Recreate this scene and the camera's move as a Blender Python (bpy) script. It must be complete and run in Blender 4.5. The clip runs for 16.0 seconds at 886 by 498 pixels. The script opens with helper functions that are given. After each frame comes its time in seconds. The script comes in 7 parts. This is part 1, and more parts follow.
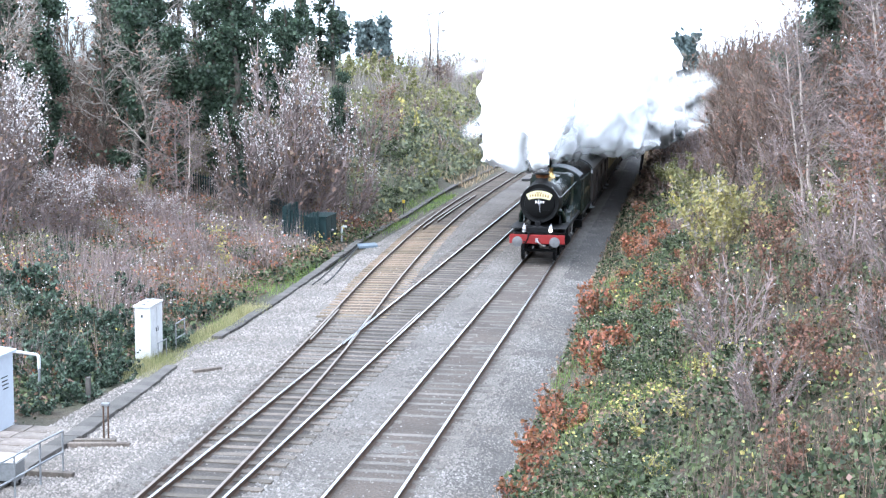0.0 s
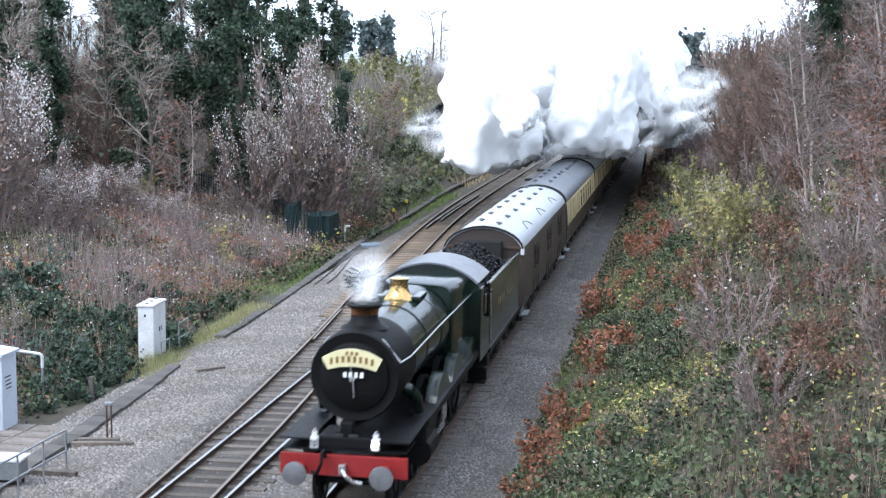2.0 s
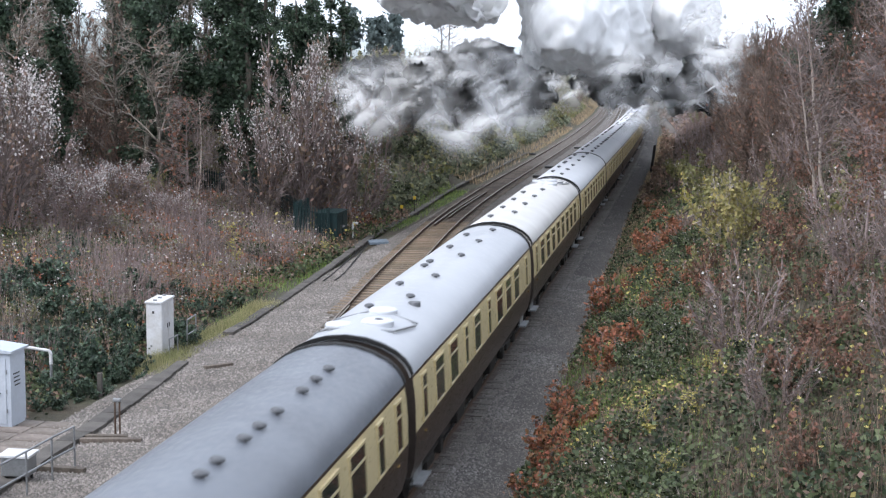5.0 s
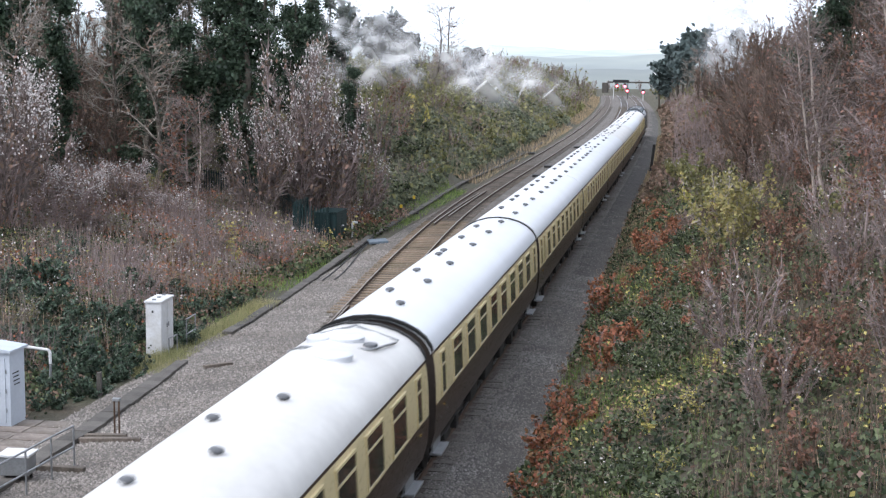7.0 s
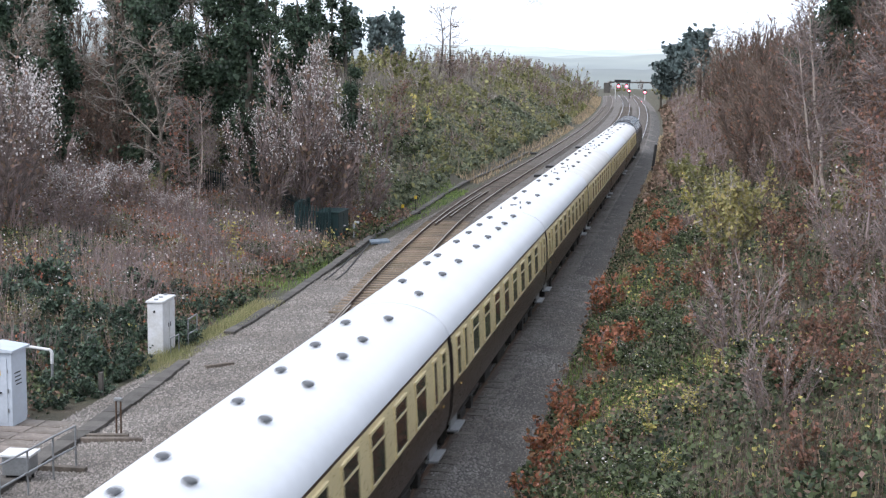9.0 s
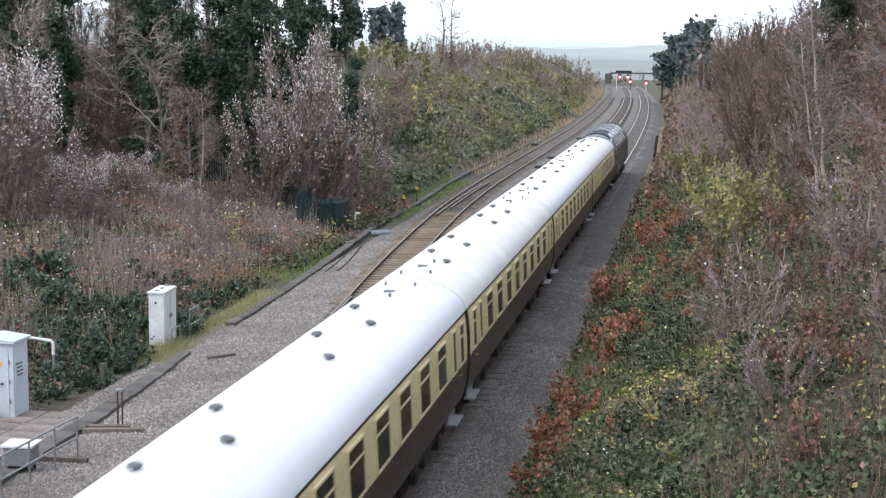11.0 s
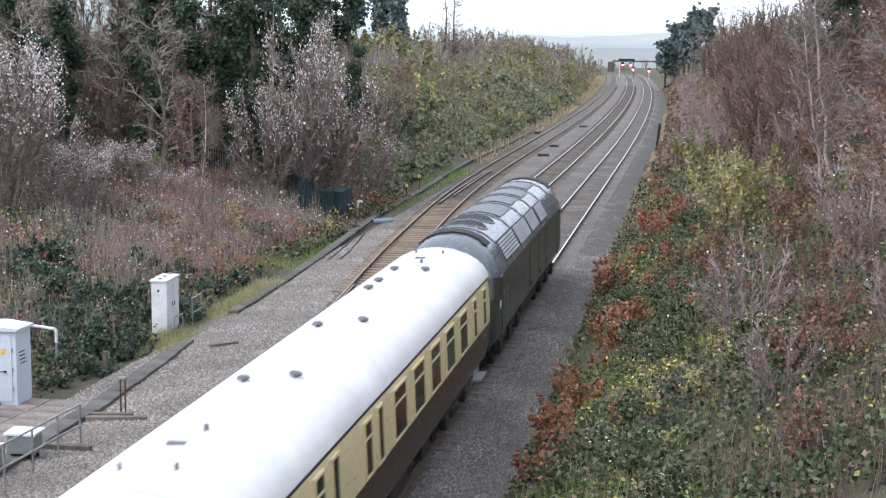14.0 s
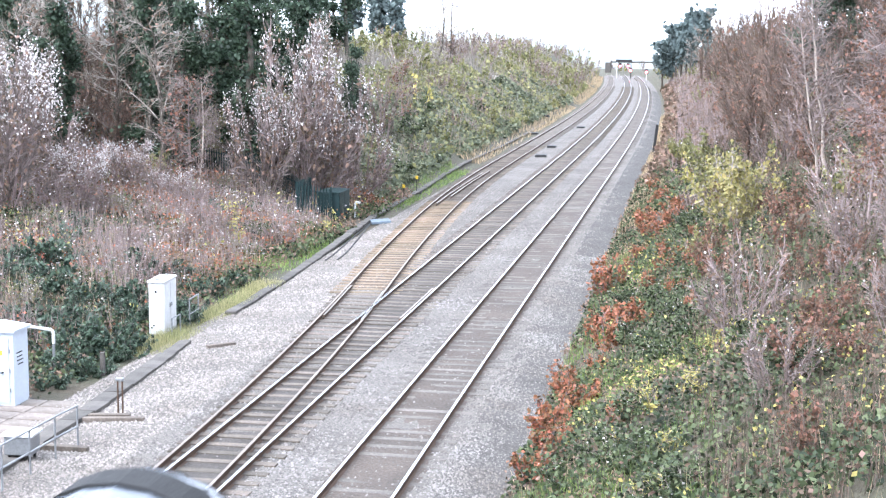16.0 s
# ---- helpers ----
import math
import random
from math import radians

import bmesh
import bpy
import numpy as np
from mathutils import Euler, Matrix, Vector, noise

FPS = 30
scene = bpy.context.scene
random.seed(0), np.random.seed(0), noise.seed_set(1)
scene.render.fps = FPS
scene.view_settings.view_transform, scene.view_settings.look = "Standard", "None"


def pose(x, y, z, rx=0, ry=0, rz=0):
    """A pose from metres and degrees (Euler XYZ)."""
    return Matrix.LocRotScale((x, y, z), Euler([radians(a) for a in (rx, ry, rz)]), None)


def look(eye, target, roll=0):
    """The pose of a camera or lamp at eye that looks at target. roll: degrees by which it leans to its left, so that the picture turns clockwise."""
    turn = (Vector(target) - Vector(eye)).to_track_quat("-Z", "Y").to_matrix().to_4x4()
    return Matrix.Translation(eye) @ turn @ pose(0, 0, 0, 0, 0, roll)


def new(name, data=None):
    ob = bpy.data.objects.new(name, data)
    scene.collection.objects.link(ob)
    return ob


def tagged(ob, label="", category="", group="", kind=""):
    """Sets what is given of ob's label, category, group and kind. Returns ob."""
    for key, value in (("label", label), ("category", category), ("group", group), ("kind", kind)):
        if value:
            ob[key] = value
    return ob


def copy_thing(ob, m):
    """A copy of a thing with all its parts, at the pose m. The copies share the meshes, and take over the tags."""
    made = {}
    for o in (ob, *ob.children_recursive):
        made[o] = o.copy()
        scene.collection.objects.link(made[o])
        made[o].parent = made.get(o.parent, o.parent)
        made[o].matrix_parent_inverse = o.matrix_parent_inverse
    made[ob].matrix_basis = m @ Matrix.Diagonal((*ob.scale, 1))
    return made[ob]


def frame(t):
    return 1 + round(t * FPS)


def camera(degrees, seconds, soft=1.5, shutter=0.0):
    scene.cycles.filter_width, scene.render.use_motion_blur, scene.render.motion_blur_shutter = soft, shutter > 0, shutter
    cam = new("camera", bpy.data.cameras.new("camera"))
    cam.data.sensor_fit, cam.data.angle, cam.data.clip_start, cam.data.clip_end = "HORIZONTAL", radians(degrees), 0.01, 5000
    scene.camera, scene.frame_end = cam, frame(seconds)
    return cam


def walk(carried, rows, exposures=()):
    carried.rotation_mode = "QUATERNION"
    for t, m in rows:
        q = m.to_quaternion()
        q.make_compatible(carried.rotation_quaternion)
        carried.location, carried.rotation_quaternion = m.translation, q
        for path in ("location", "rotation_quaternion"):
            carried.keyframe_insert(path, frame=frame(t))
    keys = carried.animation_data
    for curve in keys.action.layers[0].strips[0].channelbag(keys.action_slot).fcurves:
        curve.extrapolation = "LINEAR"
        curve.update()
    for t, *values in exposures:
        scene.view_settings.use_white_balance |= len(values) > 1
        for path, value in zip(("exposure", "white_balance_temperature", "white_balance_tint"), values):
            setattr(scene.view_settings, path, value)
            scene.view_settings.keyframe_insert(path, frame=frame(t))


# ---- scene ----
# camera: on a footbridge, held in the hand, turning a little
EYE = Vector((6.383, 0.0, 8.914))
YAW, PITCH, ROLL = 9.37, 7.199, 0.642
TURNS = [(0.0, 0.0, 0.0), (0.5, 0.034, 0.0), (1.0, 0.071, 0.02), (1.5, 0.085, -0.02), (2.0, 0.122, 0.025), (2.5, 0.14, 0.01), (3.0, 0.314, 0.105), (3.5, 0.453, 0.174), (4.0, 0.453, 0.173),
         (6.5, 0.419, 0.115), (7.0, 0.419, 0.175), (7.5, 0.453, 0.209), (8.0, 0.524, 0.14), (8.5, 0.524, 0.139), (9.0, 0.487, 0.175), (11.5, 0.558, 0.628), (12.0, 0.61, 0.69),
         (12.5, 0.662, 0.705), (13.0, 0.679, 0.784), (13.5, 0.628, 0.906), (14.0, 0.627, 1.012), (14.5, 0.628, 1.045), (15.0, 0.662, 0.942), (15.5, 0.593, 0.941), (16.0, 0.524, 0.976)]


def aim(dyaw, dpitch):
    a, b = radians(YAW + dyaw), radians(PITCH + dpitch)
    way = Vector((-math.sin(a) * math.cos(b), math.cos(a) * math.cos(b), -math.sin(b)))
    return look(EYE, EYE + way, ROLL)


cam = camera(34.6, 16.0, soft=1.25, shutter=0.25)
EXPOSURES = [(0, 1.28, 5700, 9), (0.4, 1.18, 5700, 9), (1.0, 0.86, 5700, 9), (1.6, 0.66, 5750, 9), (2.5, 0.48, 5800, 10), (4, 0.25, 6150, 12), (7, 0.15, 6250, 12), (9, 0.15, 6250, 12), (12, 0.22, 6250, 12), (14.5, 0.45, 6200, 12), (15.0, 0.92, 6200, 12), (15.5, 1.27, 6100, 12), (16, 1.5, 5950, 12)]
walk(cam, [(t, aim(a, b)) for t, a, b in TURNS], EXPOSURES)

# ---- overcast daylight ----
world = bpy.data.worlds.new("overcast")
scene.world = world
world.use_nodes = True
wn, wl = world.node_tree.nodes, world.node_tree.links
wn.clear()
sky = wn.new("ShaderNodeTexSky")
sky.sky_type = "NISHITA"
sky.sun_disc = False
sky.sun_elevation, sky.sun_rotation = radians(50), radians(220)
sky.air_density, sky.dust_density = 1.0, 3.0
hsv = wn.new("ShaderNodeHueSaturation")
hsv.inputs["Saturation"].default_value = 0.12
hsv.inputs["Value"].default_value = 0.10
cloud = wn.new("ShaderNodeMix")
cloud.data_type = "RGBA"
cloud.inputs[0].default_value = 0.72
cloud.inputs[7].default_value = (1.62, 1.76, 1.98, 1)
wbg = wn.new("ShaderNodeBackground")
wbg.inputs["Strength"].default_value = 1.0
wout = wn.new("ShaderNodeOutputWorld")
wl.new(sky.outputs[0], hsv.inputs["Color"])
wl.new(hsv.outputs[0], cloud.inputs[6])
wl.new(cloud.outputs[2], wbg.inputs["Color"])
wl.new(wbg.outputs[0], wout.inputs["Surface"])

sun_data = bpy.data.lights.new("sun", "SUN")
sun_data.energy, sun_data.angle, sun_data.color = 2.1, radians(40), (1.0, 0.97, 0.93)
sun = new("sun", sun_data)
sun.matrix_world = look((0, 0, 50), (22, 26, 10))


# ---- mesh helpers ----
def part(name, bm, material, parent, label="", smooth=None):
    me = bpy.data.meshes.new(name)
    if smooth is not None:
        for f in bm.faces:
            f.smooth = True
    bm.to_mesh(me)
    bm.free()
    if smooth:
        me.set_sharp_from_angle(angle=radians(smooth))
    for m in (material if isinstance(material, (list, tuple)) else [material]):
        me.materials.append(m)
    ob = new(name, me)
    ob.parent = parent
    if label:
        ob["label"] = label
    return ob


def shared(name, me, parent, m):
    ob = new(name, me)
    ob.parent = parent
    ob.matrix_basis = m
    return ob


def raw(name, verts, faces, material, parent=None, label="", smooth=False):
    """A mesh object from arrays of corners and faces (all faces of one size)."""
    verts, faces = np.asarray(verts, np.float32), np.asarray(faces, np.int32)
    me = bpy.data.meshes.new(name)
    n, k = faces.shape
    me.vertices.add(len(verts))
    me.vertices.foreach_set("co", verts.ravel())
    me.loops.add(n * k)
    me.loops.foreach_set("vertex_index", faces.ravel())
    me.polygons.add(n)
    me.polygons.foreach_set("loop_start", np.arange(0, n * k, k, dtype=np.int32))
    me.polygons.foreach_set("loop_total", np.full(n, k, np.int32))
    me.update(calc_edges=True)
    if smooth:
        me.shade_smooth()
    me.materials.append(material)
    ob = new(name, me)
    ob.parent = parent
    if label:
        ob["label"] = label
    return ob


def thing(name, label, category, m=None, group="", kind=""):
    ob = new(name)
    ob.empty_display_size = 0.2
    if m is not None:
        ob.matrix_basis = m
    return tagged(ob, label, category, group, kind)


def box(bm, c, s, bevel=0.0, m=None, mat=0):
    r = bmesh.ops.create_cube(bm, size=1, matrix=(m or Matrix()) @ Matrix.Translation(c) @ Matrix.Diagonal((*s, 1)))
    vs = r["verts"]
    fs = {f for v in vs for f in v.link_faces}
    for f in fs:
        f.material_index = mat
    if bevel:
        es = {e for v in vs for e in v.link_edges}
        bmesh.ops.bevel(bm, geom=list(es), offset=bevel, segments=2, affect="EDGES", profile=0.6)
    return bm


def tube(bm, a, b, r, r2=None, n=10, caps=True, mat=0):
    a, b = Vector(a), Vector(b)
    d = b - a
    m = Matrix.Translation((a + b) / 2) @ d.to_track_quat("Z", "Y").to_matrix().to_4x4()
    r2 = r if r2 is None else r2
    out = bmesh.ops.create_cone(bm, cap_ends=caps, segments=n, radius1=r, radius2=r2, depth=d.length, matrix=m)
    for f in {f for v in out["verts"] for f in v.link_faces}:
        f.material_index = mat
    return bm


def pipe(bm, pts, r, n=6, mat=0):
    for a, b in zip(pts, pts[1:]):
        tube(bm, a, b, r, n=n, mat=mat)
    return bm


def loft(bm, rings, closed=True, caps=True, mat=0):
    """Skin through rings of equally many points."""
    vs = [[bm.verts.new(p) for p in ring] for ring in rings]
    k = len(vs[0])
    for a, b in zip(vs, vs[1:]):
        for i in range(k if closed else k - 1):
            f = bm.faces.new((a[i], a[(i + 1) % k], b[(i + 1) % k], b[i]))
            f.material_index = mat
    if caps and closed:
        bm.faces.new(list(reversed(vs[0]))).material_index = mat
        bm.faces.new(vs[-1]).material_index = mat
    return bm


def prism(bm, outline, y0, y1, mat=0):
    """An outline of (x, z) drawn out along y."""
    loft(bm, [[(x, y0, z) for x, z in outline], [(x, y1, z) for x, z in outline]], mat=mat)
    return bm


def tidy(bm):
    bmesh.ops.recalc_face_normals(bm, faces=bm.faces)
    return bm


# ---- the plan: track centres and ground height; y runs along the line ----
def bend(y):
    return -np.maximum(0.0, np.asarray(y, float) - 110.0) ** 2 / 9400.0


def loop_gap(y):
    ys = [20, 27.5, 34, 41, 48, 54, 60, 69, 80, 92, 105, 125, 200, 600]
    ds = [0.02, 0.28, 0.55, 0.98, 1.52, 2.08, 2.6, 3.22, 3.9, 4.32, 4.5, 4.5, 4.2, 4.0]
    y = np.asarray(y, float)
    return sum(np.interp(y + o, ys, ds) for o in (-5, -2.5, 0, 2.5, 5)) / 5


def track_x(k, y):
    """Centre of the down main (0), up main (1) and loop (2)."""
    y = np.asarray(y, float)
    return bend(y) - (0 if k == 0 else 3.52) - (loop_gap(y) if k == 2 else 0)


def fnoise(x, y, f, seed=0.0):
    """Cheap smooth noise in -1..1."""
    a = np.sin(x * f * 1.13 + y * f * 0.71 + seed) + np.sin(x * f * -0.57 + y * f * 1.31 + seed * 2.3 + 1.7)
    b = np.sin(x * f * 2.31 + y * f * 1.97 + seed * 1.1 + 0.4) + np.sin(x * f * 2.9 - y * f * 2.17 + seed * 3.1)
    return (a + 0.5 * b) / 3.0


def smooth(t):
    t = np.clip(t, 0, 1)
    return t * t * (3 - 2 * t)


def height(x, y):
    x, y = np.asarray(x, float), np.asarray(y, float)
    u = x - bend(y)
    near = 1 - smooth((y - 74) / 26)
    left = np.maximum(0, -10.6 - u)
    zl = left * (0.62 - 0.46 * near)
    top = 9.6 - 5.4 * near
    zl = np.where(zl > top * 0.6, top * (1 - 0.4 * np.exp(-(zl - top * 0.6) / (0.4 * top))), zl)
    right = np.maximum(0, u - 2.9)
    zr = right * 0.56
    zr = np.where(zr > 6, 9.5 - 3.5 * np.exp(-(zr - 6) / 3.5), zr)
    z = -0.34 + zl + zr
    away = smooth((y - 440) / 100)
    z = z * (1 - 0.8 * away)
    bump = fnoise(x, y, 0.35) * 0.35 + fnoise(x, y, 1.1, 2.0) * 0.13
    return z + bump * smooth(np.maximum(left, right) / 3.0)


# ---- materials ----
def material(name, colour, rough=0.8, metal=0.0, vary=0.25, scale=3.0, fine=30.0, bump=0.0, bump_scale=40.0, second=None, spread=0.5,
             island=0.0, each=0.0, spec=0.4, alpha=1.0, through_light=0.0, dist=0.02):
    """Colour with broad and fine variation; second: the other colour of the broad pattern; island, each: change from piece to piece."""
    m = bpy.data.materials.new(name)
    m.use_nodes = True
    nt = m.node_tree
    n, l = nt.nodes, nt.links
    bsdf = n["Principled BSDF"]
    co = n.new("ShaderNodeTexCoord").outputs["Object"]

    def mix(kind, f, a, b):
        x = n.new("ShaderNodeMix")
        x.data_type, x.blend_type = "RGBA", kind
        for i, v in ((0, f), (6, a), (7, b)):
            if isinstance(v, bpy.types.NodeSocket):
                l.new(v, x.inputs[i])
            else:
                x.inputs[i].default_value = v if i == 0 else (*v, 1)
        return x.outputs[2]

    def ramp(src, a, b, lo, hi):
        x = n.new("ShaderNodeMapRange")
        x.inputs["From Min"].default_value, x.inputs["From Max"].default_value = a, b
        x.inputs["To Min"].default_value, x.inputs["To Max"].default_value = lo, hi
        l.new(src, x.inputs["Value"])
        return x.outputs[0]

    def noise_at(s, detail=4.0, rgh=0.6):
        x = n.new("ShaderNodeTexNoise")
        x.inputs["Scale"].default_value, x.inputs["Detail"].default_value, x.inputs["Roughness"].default_value = s, detail, rgh
        l.new(co, x.inputs["Vector"])
        return x.outputs["Fac"]

    broad = noise_at(scale)
    grain = noise_at(fine, 3.0)
    second = second or tuple(c * (1 - vary) for c in colour)
    col = mix("MIX", ramp(broad, 0.5 - spread * 0.35, 0.5 + spread * 0.35, 0, 1), colour, second)
    dark = n.new("ShaderNodeCombineColor")
    g = ramp(grain, 0.3, 0.7, 1 - vary, 1 + vary * 0.6)
    for i in range(3):
        l.new(g, dark.inputs[i])
    col = mix("MULTIPLY", 1.0, col, dark.outputs[0])
    for amount, src in ((island, "g"), (each, "o")):
        if amount:
            r = n.new("ShaderNodeNewGeometry").outputs["Random Per Island"] if src == "g" else n.new("ShaderNodeObjectInfo").outputs["Random"]
            h = n.new("ShaderNodeHueSaturation")
            l.new(ramp(r, 0, 1, 1 - amount, 1 + amount), h.inputs["Value"])
            l.new(ramp(r, 0, 1, 0.5 + 0.035 * amount, 0.5 - 0.035 * amount), h.inputs["Hue"])
            l.new(col, h.inputs["Color"])
            col = h.outputs[0]
    l.new(col, bsdf.inputs["Base Color"])
    l.new(ramp(grain, 0.3, 0.7, max(0.02, rough - 0.12), min(1, rough + 0.12)), bsdf.inputs["Roughness"])
    bsdf.inputs["Metallic"].default_value = metal
    bsdf.inputs["Specular IOR Level"].default_value = spec
    bsdf.inputs["Alpha"].default_value = alpha
    if bump:
        b = n.new("ShaderNodeBump")
        b.inputs["Strength"].default_value, b.inputs["Distance"].default_value = bump, dist
        l.new(noise_at(bump_scale, 5.0), b.inputs["Height"])
        l.new(b.outputs[0], bsdf.inputs["Normal"])
    if through_light:
        t = n.new("ShaderNodeBsdfTranslucent")
        l.new(col, t.inputs["Color"])
        s = n.new("ShaderNodeMixShader")
        s.inputs[0].default_value = through_light
        l.new(bsdf.outputs[0], s.inputs[1])
        l.new(t.outputs[0], s.inputs[2])
        l.new(s.outputs[0], n["Material Output"].inputs["Surface"])
    return m


def glowing(name, colour, strength):
    m = bpy.data.materials.new(name)
    m.use_nodes = True
    b = m.node_tree.nodes["Principled BSDF"]
    b.inputs["Base Color"].default_value = (*colour, 1)
    b.inputs["Emission Color"].default_value = (*colour, 1)
    b.inputs["Emission Strength"].default_value = strength
    return m


def leaf(name, colour, second, island=0.45, scale=0.7, rough=0.6, spread=0.5):
    return material(name, colour, rough=rough, second=second, vary=0.2, scale=scale, fine=9.0, island=island, through_light=0.3, spread=spread, spec=0.3)


# Dark soil, its colour deepened so gaps between leaves read as shade.
SOIL = material("bank_soil", (0.090, 0.072, 0.052), 0.95, second=(0.060, 0.064, 0.038), vary=0.35, scale=0.35, fine=6, bump=0.8, bump_scale=14, dist=0.08)
BALLAST = material("ballast", (0.188, 0.170, 0.155), 0.9, second=(0.120, 0.106, 0.095), vary=0.75, scale=0.3, fine=20, bump=1.0, bump_scale=16, dist=0.08)
STONE = material("ballast_stone", (0.215, 0.202, 0.190), 0.9, second=(0.13, 0.115, 0.102), vary=0.3, scale=0.4, fine=25, island=0.5)
CESS_STONE = material("cess_stone", (0.262, 0.238, 0.217), 0.9, second=(0.175, 0.154, 0.137), vary=0.3, scale=0.5, fine=25, island=0.5)
OILED_BED = material("oil_darkened_ballast", (0.052, 0.044, 0.038), 0.85, second=(0.085, 0.074, 0.066), vary=0.5, scale=0.5, fine=14, bump=1.0, bump_scale=16, dist=0.06)
RUSTY_BED = material("rust_stained_ballast", (0.125, 0.085, 0.052), 0.9, second=(0.075, 0.06, 0.048), vary=0.4, scale=0.4, fine=14, bump=1.0, bump_scale=16, dist=0.06)
# Greyer shoulder stone, with the train's shade partly put into its colour.
SHADED_SHOULDER_BED = material("shade_toned_shoulder_ballast", (0.105, 0.097, 0.090), 0.9, second=(0.07, 0.063, 0.057), vary=0.7, scale=0.5, fine=18, bump=1.0, bump_scale=18, dist=0.06)
BROWN_BED = material("brown_dusted_ballast", (0.115, 0.092, 0.076), 0.9, second=(0.075, 0.062, 0.053), vary=0.5, scale=0.5, fine=14, bump=1.0, bump_scale=16, dist=0.06)
TIMBER = material("sleeper_timber", (0.155, 0.130, 0.108), 0.9, vary=0.4, scale=2, fine=18, each=0.3, bump=0.5, bump_scale=24)
PALE_SLEEPER = material("sleeper_concrete", (0.155, 0.138, 0.122), 0.9, vary=0.35, scale=2, fine=18, each=0.2, bump=0.4, bump_scale=24)
RUST_SLEEPER = material("sleeper_rusty", (0.27, 0.205, 0.145), 0.9, vary=0.4, scale=2, fine=18, each=0.25, bump=0.4, bump_scale=24)
RAIL_SIDE = material("rail_rust", (0.10, 0.062, 0.042), 0.8, metal=0.2, vary=0.3, scale=1.5, fine=22)
RAIL_TOP = material("rail_polished", (0.55, 0.55, 0.56), 0.28, metal=1.0, vary=0.15, scale=1.0, fine=30)
RAIL_DULL = material("rail_dull_top", (0.30, 0.25, 0.21), 0.45, metal=0.8, vary=0.2, scale=1.0, fine=30)
CONCRETE = material("weathered_concrete", (0.115, 0.104, 0.094), 0.9, second=(0.07, 0.064, 0.058), vary=0.25, scale=1.5, fine=20, each=0.2, bump=0.4, bump_scale=30)
WHITE_PAINT = material("weathered_grey_paint", (0.62, 0.63, 0.65), 0.55, second=(0.50, 0.49, 0.48), vary=0.1, scale=1.6, fine=14, spread=0.4)
GALV = material("galvanised_steel", (0.33, 0.34, 0.35), 0.5, metal=0.7, vary=0.2, scale=4, fine=30)
DARK_STEEL = material("dark_steel", (0.035, 0.035, 0.036), 0.6, metal=0.3, vary=0.3, scale=2, fine=22)
GREEN_PAINT = material("dark_green_paint", (0.004, 0.022, 0.023), 0.5, vary=0.2, scale=3, fine=30)
BLUE_PAINT = material("faded_blue_plastic", (0.15, 0.19, 0.23), 0.6, vary=0.3, scale=4, fine=30)
YELLOW = material("yellow_paint", (0.65, 0.45, 0.04), 0.6, vary=0.2)

LOCO_GREEN = material("locomotive_green", (0.006, 0.015, 0.011), 0.17, vary=0.25, scale=1.2, fine=12, spec=0.5)
LOCO_BLACK = material("locomotive_black", (0.005, 0.005, 0.006), 0.5, vary=0.35, scale=1.5, fine=16, spec=0.18)
SOOT = material("smokebox_black", (0.005, 0.005, 0.005), 0.55, vary=0.4, scale=2, fine=20, spec=0.15)
BUFFER_RED = material("buffer_beam_red", (0.24, 0.013, 0.012), 0.5, vary=0.25, scale=2, fine=20)
STEEL = material("bright_steel", (0.55, 0.55, 0.56), 0.3, metal=0.9, vary=0.2, scale=4, fine=30)
BUFFER_STEEL = material("worn_buffer_steel", (0.22, 0.22, 0.225), 0.5, metal=0.6, vary=0.3, scale=4, fine=30)
BRASS = material("polished_brass", (0.62, 0.42, 0.17), 0.22, metal=1.0, vary=0.12, scale=4, fine=30)
COPPER = material("copper_cap", (0.55, 0.26, 0.13), 0.3, metal=1.0, vary=0.2, scale=4, fine=30)
CREAM_BOARD = material("headboard_cream", (0.64, 0.58, 0.34), 0.5, vary=0.08, scale=6, fine=30)
PALE_LETTER = material("white_lettering", (0.75, 0.75, 0.72), 0.5, vary=0.05)
BROWN_LETTER = material("brown_lettering", (0.20, 0.11, 0.03), 0.5, vary=0.05)
COAL = material("coal", (0.009, 0.009, 0.010), 0.5, vary=0.4, scale=8, fine=30, bump=0.6, bump_scale=20, island=0.4, spec=0.2)
ROOF_PALE = material("pale_grey_roof", (0.60, 0.615, 0.645), 0.42, second=(0.55, 0.565, 0.595), vary=0.06, scale=0.4, fine=5, spread=0.5)
ROOF_GREY = material("mid_grey_roof", (0.43, 0.445, 0.47), 0.42, second=(0.38, 0.395, 0.42), vary=0.08, scale=0.4, fine=5)
ROOF_WORN = material("worn_pale_roof", (0.62, 0.61, 0.59), 0.48, second=(0.50, 0.485, 0.47), vary=0.08, scale=0.6, fine=5, spread=0.6)
ROOF_DARK = material("dark_grey_roof", (0.16, 0.175, 0.20), 0.40, second=(0.12, 0.13, 0.15), vary=0.12, scale=0.5, fine=9)
CHOCOLATE = material("chocolate_brown_paint", (0.050, 0.030, 0.022), 0.35, vary=0.2, scale=1.0, fine=12)
CREAM = material("cream_paint", (0.60, 0.50, 0.29), 0.35, second=(0.53, 0.44, 0.25), vary=0.10, scale=0.9, fine=12)
VAN_BROWN = material("dull_brown_paint", (0.052, 0.040, 0.034), 0.42, vary=0.25, scale=1.0, fine=12)
UNDERFRAME = material("grimy_underframe", (0.022, 0.019, 0.017), 0.75, vary=0.4, scale=2, fine=14)
GANGWAY = material("black_gangway_rubber", (0.012, 0.012, 0.012), 0.7, vary=0.3, scale=5, fine=30)
